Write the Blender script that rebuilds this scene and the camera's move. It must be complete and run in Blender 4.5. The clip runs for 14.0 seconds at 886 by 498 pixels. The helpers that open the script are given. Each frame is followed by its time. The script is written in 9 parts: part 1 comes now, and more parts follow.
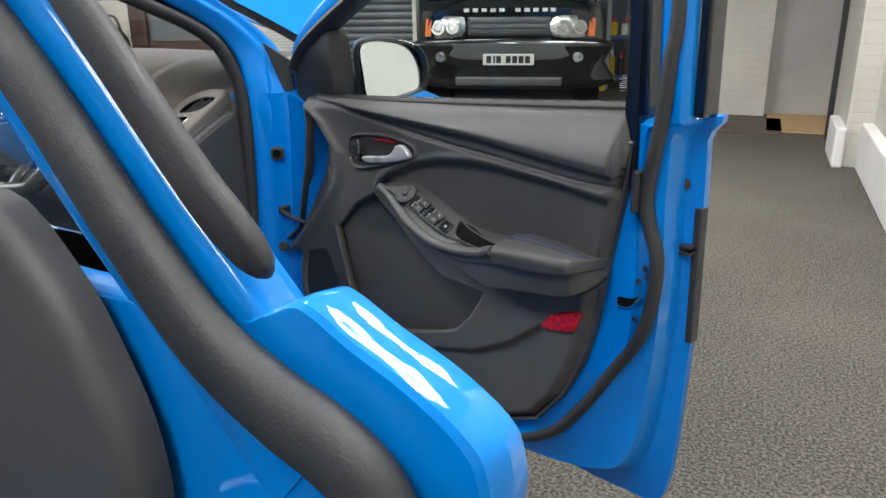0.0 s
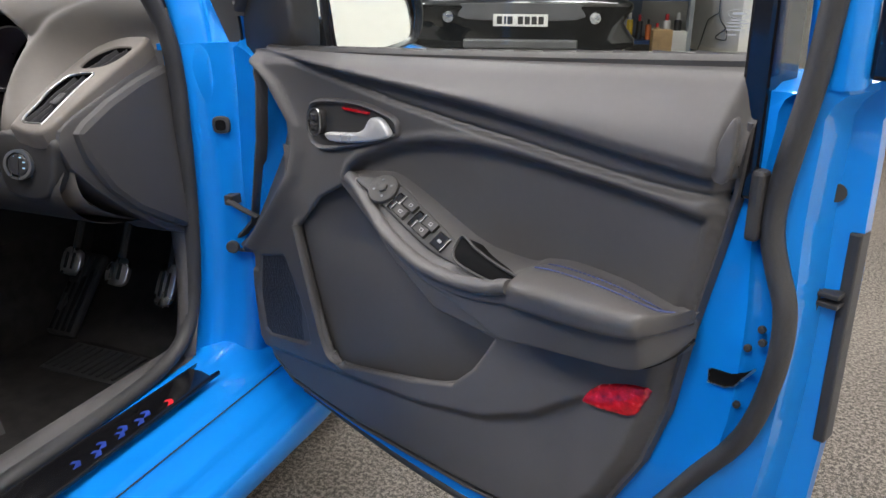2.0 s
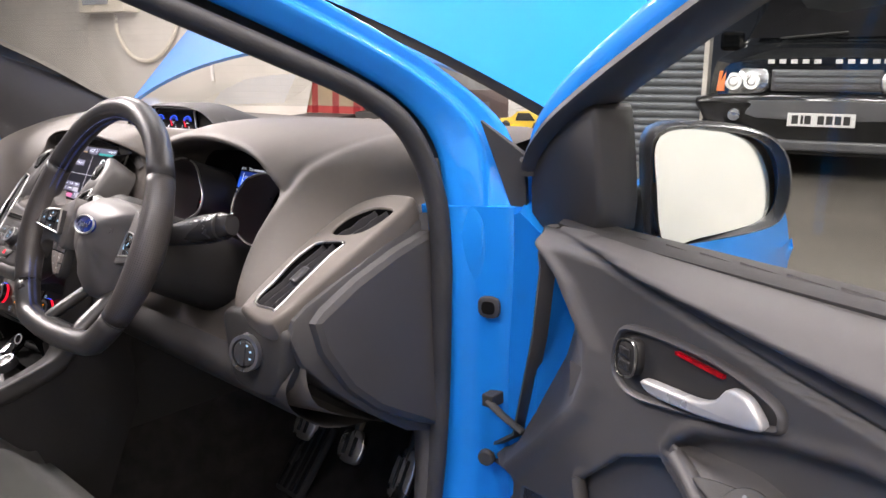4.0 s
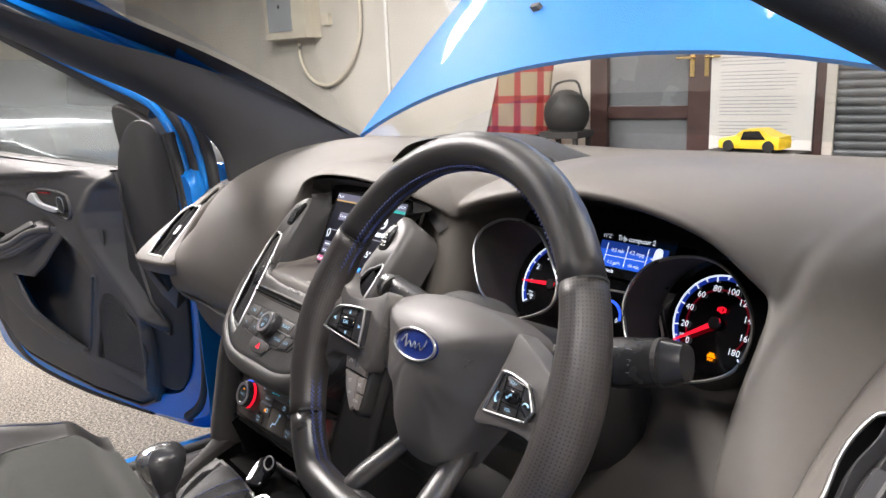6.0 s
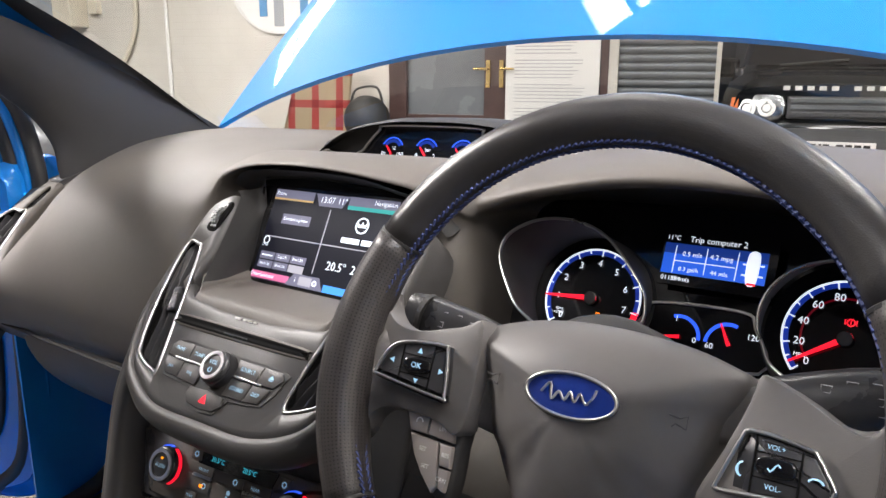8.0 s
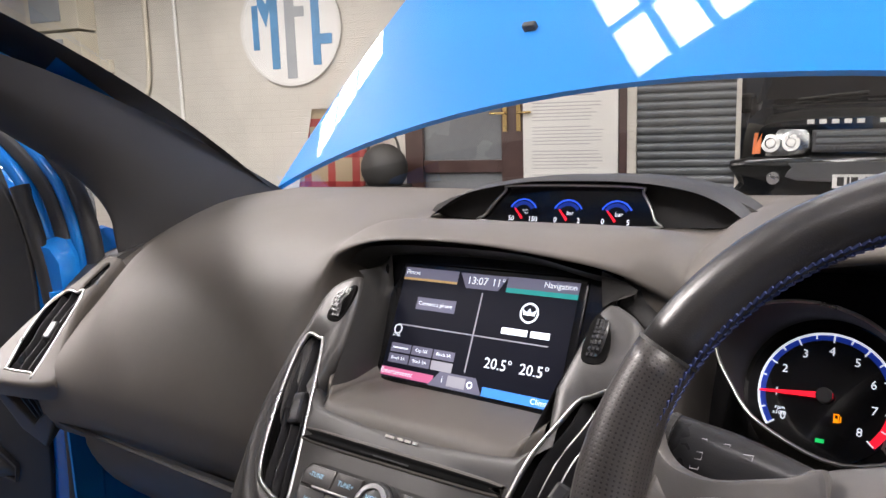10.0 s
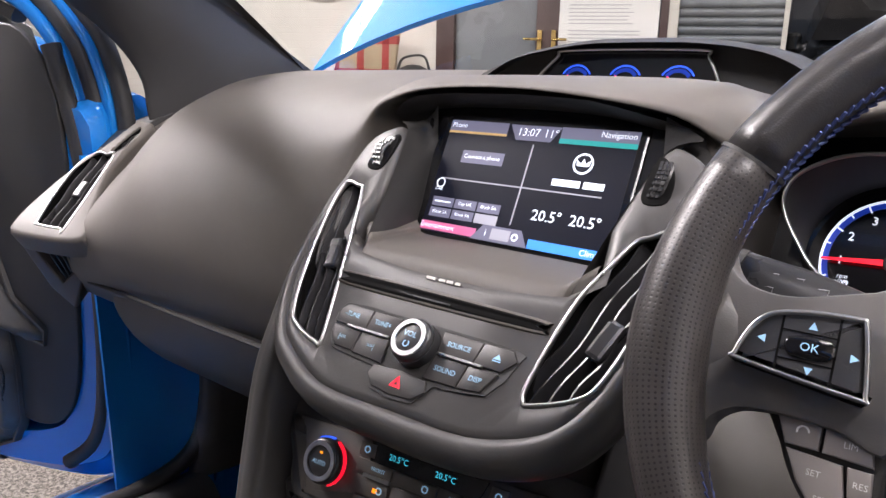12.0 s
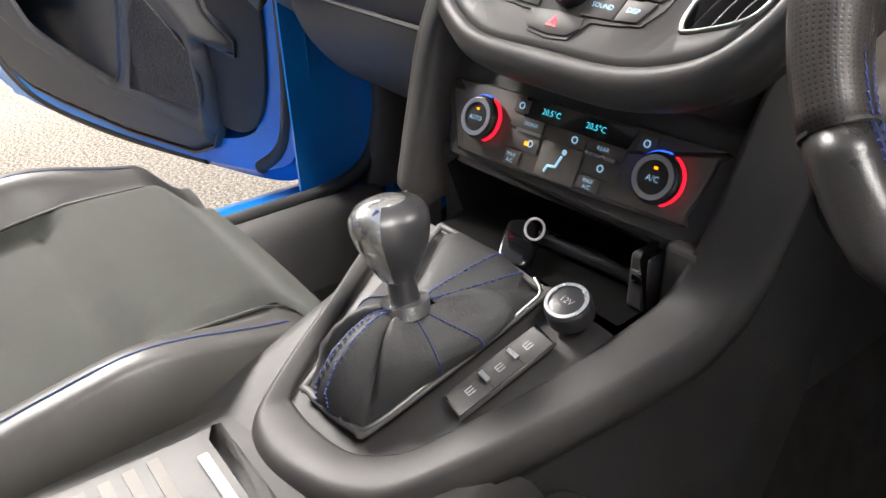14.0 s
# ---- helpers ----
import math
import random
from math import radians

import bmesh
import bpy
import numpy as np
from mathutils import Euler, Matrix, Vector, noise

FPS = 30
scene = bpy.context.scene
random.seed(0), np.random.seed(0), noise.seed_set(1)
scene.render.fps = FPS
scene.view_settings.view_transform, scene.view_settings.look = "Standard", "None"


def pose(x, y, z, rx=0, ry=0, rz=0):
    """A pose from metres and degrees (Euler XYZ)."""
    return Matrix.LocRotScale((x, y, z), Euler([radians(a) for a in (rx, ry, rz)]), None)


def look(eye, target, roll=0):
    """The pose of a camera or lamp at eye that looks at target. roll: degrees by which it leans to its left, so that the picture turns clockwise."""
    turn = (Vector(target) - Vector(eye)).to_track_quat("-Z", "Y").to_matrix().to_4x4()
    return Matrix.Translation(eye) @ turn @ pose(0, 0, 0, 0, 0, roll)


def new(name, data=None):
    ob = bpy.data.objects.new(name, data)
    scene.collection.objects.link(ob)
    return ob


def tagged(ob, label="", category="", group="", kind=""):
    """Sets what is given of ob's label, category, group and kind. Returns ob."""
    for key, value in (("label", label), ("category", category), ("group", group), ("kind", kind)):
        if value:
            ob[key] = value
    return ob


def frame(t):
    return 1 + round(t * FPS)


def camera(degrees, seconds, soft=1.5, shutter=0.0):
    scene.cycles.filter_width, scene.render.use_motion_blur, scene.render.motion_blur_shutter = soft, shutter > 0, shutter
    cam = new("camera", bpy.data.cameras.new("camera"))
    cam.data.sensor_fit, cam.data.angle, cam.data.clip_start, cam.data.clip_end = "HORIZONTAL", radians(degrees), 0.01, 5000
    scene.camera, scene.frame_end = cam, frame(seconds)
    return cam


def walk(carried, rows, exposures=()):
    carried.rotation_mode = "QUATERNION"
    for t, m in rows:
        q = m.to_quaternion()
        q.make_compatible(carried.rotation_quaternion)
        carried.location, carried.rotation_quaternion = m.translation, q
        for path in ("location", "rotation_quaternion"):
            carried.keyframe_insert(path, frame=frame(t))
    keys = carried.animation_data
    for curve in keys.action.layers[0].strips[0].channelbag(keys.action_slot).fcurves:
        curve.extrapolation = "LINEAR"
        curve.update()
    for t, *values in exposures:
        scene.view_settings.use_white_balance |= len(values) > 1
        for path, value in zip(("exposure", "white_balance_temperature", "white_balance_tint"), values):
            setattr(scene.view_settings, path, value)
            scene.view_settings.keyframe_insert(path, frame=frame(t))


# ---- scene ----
cam = camera(60.7, 14.0)
PATH = [
    (0, (1.7652, -1.0890, 1.1510), (1.0363, 0.6627, 0.5183), -0.63),
    (0.1, (1.7349, -1.0270, 1.1675), (1.0169, 0.7289, 0.5339), -0.73),
    (0.5, (1.7201, -0.8710, 1.1552), (0.9706, 0.8956, 0.5918), -1.14),
    (1, (1.6836, -0.7180, 1.1246), (0.9152, 1.0257, 0.5171), -1.24),
    (1.5, (1.6373, -0.6860, 1.0847), (0.8863, 1.0368, 0.4006), -0.93),
    (2, (1.6174, -0.6930, 1.0814), (0.8848, 1.0248, 0.3656), -0.02),
    (2.5, (1.5943, -0.6820, 1.0840), (0.8256, 1.0230, 0.3755), 0.67),
    (3, (1.5644, -0.5900, 1.0785), (0.6519, 1.0591, 0.4094), 0.53),
    (3.5, (1.5168, -0.4560, 1.1156), (0.4108, 1.1012, 0.5222), -0.05),
    (4, (1.3662, -0.4020, 1.1490), (0.0560, 1.0198, 0.6371), -0.54),
    (4.2, (1.2929, -0.3780, 1.1617), (-0.0942, 0.9793, 0.6784), -0.88),
    (6.3, (0.7535, -0.3090, 1.1263), (-0.8306, 0.8229, 0.6686), -2.50),
    (6.5, (0.7007, -0.3050, 1.1094), (-0.8355, 0.8823, 0.6294), -2.07),
    (7, (0.6001, -0.3050, 1.0876), (-0.7759, 1.0508, 0.5696), -0.88),
    (7.5, (0.5680, -0.3220, 1.0931), (-0.6727, 1.1672, 0.6003), 0.19),
    (8, (0.5229, -0.3560, 1.0993), (-0.6558, 1.1974, 0.6546), 0.22),
    (8.5, (0.4639, -0.3650, 1.0983), (-0.7219, 1.1994, 0.7154), -0.79),
    (9, (0.3957, -0.3560, 1.1101), (-0.8065, 1.2068, 0.7751), -2.00),
    (9.2, (0.3737, -0.3500, 1.1117), (-0.8350, 1.2102, 0.7875), -2.20),
    (11.3, (0.3093, -0.3200, 1.0766), (-0.8969, 1.2249, 0.6785), 0.10),
    (11.5, (0.3054, -0.3200, 1.0665), (-0.9045, 1.2152, 0.6433), 0.40),
    (12, (0.3030, -0.3330, 1.0364), (-0.9217, 1.1663, 0.5339), 1.20),
    (12.5, (0.3124, -0.3390, 1.0086), (-0.9335, 1.0995, 0.3935), 1.49),
    (13, (0.3238, -0.3390, 0.9858), (-0.9495, 1.0083, 0.2353), 1.38),
    (13.5, (0.3342, -0.3400, 0.9670), (-0.9811, 0.8766, 0.0782), 0.75),
    (14, (0.3454, -0.3580, 0.9542), (-1.0237, 0.6769, -0.0728), -1.00),
]
walk(cam, [(t, look(eye, target, roll)) for t, eye, target, roll in PATH], [(0.0, -0.3, 6150, 8), (0.5, -0.05, 6200, 8), (1.5, 0.12, 6300, 11), (2.5, 0.2, 6400, 15), (3.5, 0.34, 6500, 19), (4.0, 0.28, 6550, 20), (6.5, 0.14, 6450, 14), (8.0, 0.06, 6450, 14), (9.2, -0.2, 6550, 15), (11.5, -0.12, 6350, 20), (12.5, 0.42, 6350, 18), (14.0, 0.84, 6500, 12)])

# ---- light: skylights of a white garage, some inferred, the others added as fill ----
world = bpy.data.worlds.new("world")
scene.world = world
world.use_nodes = True
world.node_tree.nodes["Background"].inputs[0].default_value = (0.75, 0.85, 1.0, 1)
world.node_tree.nodes["Background"].inputs[1].default_value = 0.25


def area_lamp(name, x, y, z, w, d, watts, colour, rx=0, ry=0, rz=0):
    data = bpy.data.lights.new(name, "AREA")
    data.shape, data.size, data.size_y, data.energy, data.color = "RECTANGLE", w, d, watts, colour
    ob = new(name, data)
    ob.matrix_world = pose(x, y, z, rx, ry, rz)
    return ob


CEIL = 3.5
TURN = 30  # the garage stands turned to the car
# first and seventh follow bonnet reflections, second a bright floor; others are added fill
SKYLIGHTS_AND_FILL = [(-1.02, 1.16, 0.66, 0.6, 26), (-3.6, -0.6, 1.8, 1.3, 660), (1.7, 2.6, 0.9, 1.1, 135), (1.6, -0.1, 0.7, 1.3, 115), (-1.2, 3.9, 1.5, 1.1, 50), (0.9, -2.4, 1.5, 1.1, 120), (-5.0, 2.3, 1.4, 1.0, 200), (-1.2, 7.6, 1.5, 1.1, 34)]
for sx, sy, sw, sd, watts in SKYLIGHTS_AND_FILL:
    area_lamp("skylight_fill_lamp", sx, sy, CEIL + 0.03, sw, sd, watts, (1.0, 0.955, 0.895), rz=TURN)


# ---- materials ----
def material(name):
    m = bpy.data.materials.new(name)
    m.use_nodes = True
    return m, m.node_tree.nodes, m.node_tree.links, m.node_tree.nodes["Principled BSDF"]


def surface(name, colour, rough=0.5, metal=0.0, coat=0.0, spread=0.15, scale=6.0, grain=0.0, grain_scale=900.0, detail=0.25, rough_var=0.1, voronoi=False, spec=0.5, sheen=0.0):
    """A procedural surface: colour varied at two scales, roughness variation and fine relief."""
    m, n, l, p = material(name)
    tc = n.new("ShaderNodeTexCoord")
    big = n.new("ShaderNodeTexNoise")
    big.inputs["Scale"].default_value, big.inputs["Detail"].default_value = scale, 6
    small = n.new("ShaderNodeTexNoise")
    small.inputs["Scale"].default_value, small.inputs["Detail"].default_value = scale * 23, 3
    l.new(tc.outputs["Object"], big.inputs["Vector"])
    l.new(tc.outputs["Object"], small.inputs["Vector"])
    mix = n.new("ShaderNodeMath")
    mix.operation = "MULTIPLY_ADD"
    l.new(small.outputs["Fac"], mix.inputs[0])
    mix.inputs[1].default_value = detail
    l.new(big.outputs["Fac"], mix.inputs[2])
    ramp = n.new("ShaderNodeValToRGB")
    lo, hi = 0.35 + detail * 0.3, 0.65 + detail * 0.7
    ramp.color_ramp.elements[0].position, ramp.color_ramp.elements[1].position = lo, hi
    ramp.color_ramp.elements[0].color = (*[c * (1 - spread) for c in colour], 1)
    ramp.color_ramp.elements[1].color = (*[min(1, c * (1 + spread)) for c in colour], 1)
    l.new(mix.outputs[0], ramp.inputs[0])
    l.new(ramp.outputs[0], p.inputs["Base Color"])
    rr = n.new("ShaderNodeMapRange")
    rr.inputs[1].default_value, rr.inputs[2].default_value = 0.3, 0.7
    rr.inputs[3].default_value, rr.inputs[4].default_value = max(0.02, rough - rough_var), min(1, rough + rough_var)
    l.new(big.outputs["Fac"], rr.inputs[0])
    l.new(rr.outputs[0], p.inputs["Roughness"])
    p.inputs["Metallic"].default_value = metal
    p.inputs["Coat Weight"].default_value = coat
    p.inputs["Coat Roughness"].default_value = 0.025
    p.inputs["Specular IOR Level"].default_value = spec
    if sheen:
        p.inputs["Sheen Weight"].default_value = sheen
    if grain:
        tex = n.new("ShaderNodeTexVoronoi" if voronoi else "ShaderNodeTexNoise")
        tex.inputs["Scale"].default_value = grain_scale
        l.new(tc.outputs["Object"], tex.inputs["Vector"])
        bump = n.new("ShaderNodeBump")
        bump.inputs["Strength"].default_value, bump.inputs["Distance"].default_value = grain, 0.002
        l.new(tex.outputs[0], bump.inputs["Height"])
        l.new(bump.outputs[0], p.inputs["Normal"])
    return m


def glow(name, colour, strength, rough=0.3):
    m, n, l, p = material(name)
    p.inputs["Base Color"].default_value = (*colour, 1)
    p.inputs["Emission Color"].default_value = (*colour, 1)
    p.inputs["Emission Strength"].default_value = strength
    p.inputs["Roughness"].default_value = rough
    return m


def glass(name, tint=(1, 1, 1), gloss=1.0):
    """Thin pane: clear, with a Fresnel reflection."""
    m, n, l, p = material(name)
    clear, shine, mixer, edge, fres, lift = n.new("ShaderNodeBsdfTransparent"), n.new("ShaderNodeBsdfGlossy"), n.new("ShaderNodeMixShader"), n.new("ShaderNodeLayerWeight"), n.new("ShaderNodeMath"), n.new("ShaderNodeMath")
    clear.inputs[0].default_value = (*tint, 1)
    shine.inputs["Roughness"].default_value = 0.01
    shine.inputs[0].default_value = (gloss, gloss, gloss, 1)
    edge.inputs[0].default_value = 0.5
    fres.operation, lift.operation = "POWER", "MULTIPLY_ADD"
    l.new(edge.outputs["Facing"], fres.inputs[0])
    fres.inputs[1].default_value = 4.0
    l.new(fres.outputs[0], lift.inputs[0])
    lift.inputs[1].default_value, lift.inputs[2].default_value = 0.7, 0.025
    l.new(lift.outputs[0], mixer.inputs[0])
    l.new(clear.outputs[0], mixer.inputs[1])
    l.new(shine.outputs[0], mixer.inputs[2])
    l.new(mixer.outputs[0], n["Material Output"].inputs[0])
    return m


def bricks_painted(name, colour):
    """White paint over brick: the joints show as fine relief, the paint is stained."""
    m, n, l, p = material(name)
    tc, mp = n.new("ShaderNodeTexCoord"), n.new("ShaderNodeMapping")
    mp.inputs["Rotation"].default_value = (radians(90), 0, 0)
    l.new(tc.outputs["Object"], mp.inputs[0])
    br = n.new("ShaderNodeTexBrick")
    br.inputs["Scale"].default_value = 1.0
    br.inputs["Brick Width"].default_value, br.inputs["Row Height"].default_value = 0.225, 0.075
    br.inputs["Mortar Size"].default_value, br.inputs["Mortar Smooth"].default_value = 0.006, 0.6
    l.new(mp.outputs[0], br.inputs["Vector"])
    stain = n.new("ShaderNodeTexNoise")
    stain.inputs["Scale"].default_value, stain.inputs["Detail"].default_value = 1.3, 8
    l.new(tc.outputs["Object"], stain.inputs["Vector"])
    ramp = n.new("ShaderNodeValToRGB")
    ramp.color_ramp.elements[0].position, ramp.color_ramp.elements[1].position = 0.3, 0.62
    ramp.color_ramp.elements[0].color = (*[c * 0.82 for c in colour], 1)
    ramp.color_ramp.elements[1].color = (*colour, 1)
    l.new(stain.outputs["Fac"], ramp.inputs[0])
    mixc = n.new("ShaderNodeMix")
    mixc.data_type, mixc.blend_type = "RGBA", "MULTIPLY"
    l.new(br.outputs["Fac"], mixc.inputs["Factor"])
    l.new(ramp.outputs[0], mixc.inputs["A"])
    mixc.inputs["B"].default_value = (0.93, 0.925, 0.91, 1)
    l.new(mixc.outputs["Result"], p.inputs["Base Color"])
    rough = n.new("ShaderNodeTexNoise")
    rough.inputs["Scale"].default_value = 45
    l.new(tc.outputs["Object"], rough.inputs["Vector"])
    sub = n.new("ShaderNodeMath")
    sub.operation = "MULTIPLY_ADD"
    l.new(br.outputs["Fac"], sub.inputs[0])
    sub.inputs[1].default_value = -1.3
    l.new(rough.outputs["Fac"], sub.inputs[2])
    bump = n.new("ShaderNodeBump")
    bump.inputs["Strength"].default_value, bump.inputs["Distance"].default_value = 0.35, 0.004
    l.new(sub.outputs[0], bump.inputs["Height"])
    l.new(bump.outputs[0], p.inputs["Normal"])
    p.inputs["Roughness"].default_value = 0.6
    return m


def flecked(name, dark, light, scale, rough=0.95):
    """Carpet tile: dark pile with pale flecks."""
    m, n, l, p = material(name)
    tc = n.new("ShaderNodeTexCoord")
    a, b, big = n.new("ShaderNodeTexNoise"), n.new("ShaderNodeTexNoise"), n.new("ShaderNodeTexNoise")
    for tex, s, d in ((a, scale, 4), (b, scale * 3.1, 2), (big, 0.9, 5)):
        tex.inputs["Scale"].default_value, tex.inputs["Detail"].default_value = s, d
        l.new(tc.outputs["Object"], tex.inputs["Vector"])
    add = n.new("ShaderNodeMath")
    l.new(a.outputs["Fac"], add.inputs[0])
    l.new(b.outputs["Fac"], add.inputs[1])
    add2 = n.new("ShaderNodeMath")
    add2.operation = "MULTIPLY_ADD"
    l.new(big.outputs["Fac"], add2.inputs[0])
    add2.inputs[1].default_value = 0.22
    l.new(add.outputs[0], add2.inputs[2])
    ramp = n.new("ShaderNodeValToRGB")
    ramp.color_ramp.elements[0].position, ramp.color_ramp.elements[1].position = 0.0, 1.0
    ramp.color_ramp.elements[0].color, ramp.color_ramp.elements[1].color = (*dark, 1), (*light, 1)
    rng = n.new("ShaderNodeMapRange")
    rng.inputs["From Min"].default_value, rng.inputs["From Max"].default_value = 1.0, 1.26
    l.new(add2.outputs[0], rng.inputs["Value"])
    l.new(rng.outputs[0], ramp.inputs[0])
    l.new(ramp.outputs[0], p.inputs["Base Color"])
    bump = n.new("ShaderNodeBump")
    bump.inputs["Strength"].default_value, bump.inputs["Distance"].default_value = 0.3, 0.002
    l.new(add.outputs[0], bump.inputs["Height"])
    l.new(bump.outputs[0], p.inputs["Normal"])
    p.inputs["Roughness"].default_value = rough
    p.inputs["Specular IOR Level"].default_value = 0.15
    return m


def perforated(name, colour):
    """Leather with rows of small punched holes."""
    m = surface(name, colour, 0.4, 0, 0, 0.15, 14, 0, 1, 0.2, 0.08)
    n, l = m.node_tree.nodes, m.node_tree.links
    p = n["Principled BSDF"]
    tc, v, hole, mix, bump = n.new("ShaderNodeTexCoord"), n.new("ShaderNodeTexVoronoi"), n.new("ShaderNodeMapRange"), n.new("ShaderNodeMix"), n.new("ShaderNodeBump")
    v.voronoi_dimensions = "2D"
    v.inputs["Scale"].default_value, v.inputs["Randomness"].default_value = 390, 0.0
    l.new(tc.outputs["UV"], v.inputs["Vector"])
    l.new(v.outputs["Distance"], hole.inputs[0])
    hole.inputs[1].default_value, hole.inputs[2].default_value = 0.16, 0.26
    mix.data_type = "RGBA"
    l.new(hole.outputs[0], mix.inputs["Factor"])
    mix.inputs["A"].default_value = (0.007, 0.0065, 0.006, 1)
    l.new(p.inputs["Base Color"].links[0].from_socket, mix.inputs["B"])
    l.new(mix.outputs["Result"], p.inputs["Base Color"])
    bump.inputs["Strength"].default_value, bump.inputs["Distance"].default_value = 0.2, 0.0006
    l.new(hole.outputs[0], bump.inputs["Height"])
    l.new(bump.outputs[0], p.inputs["Normal"])
    return m


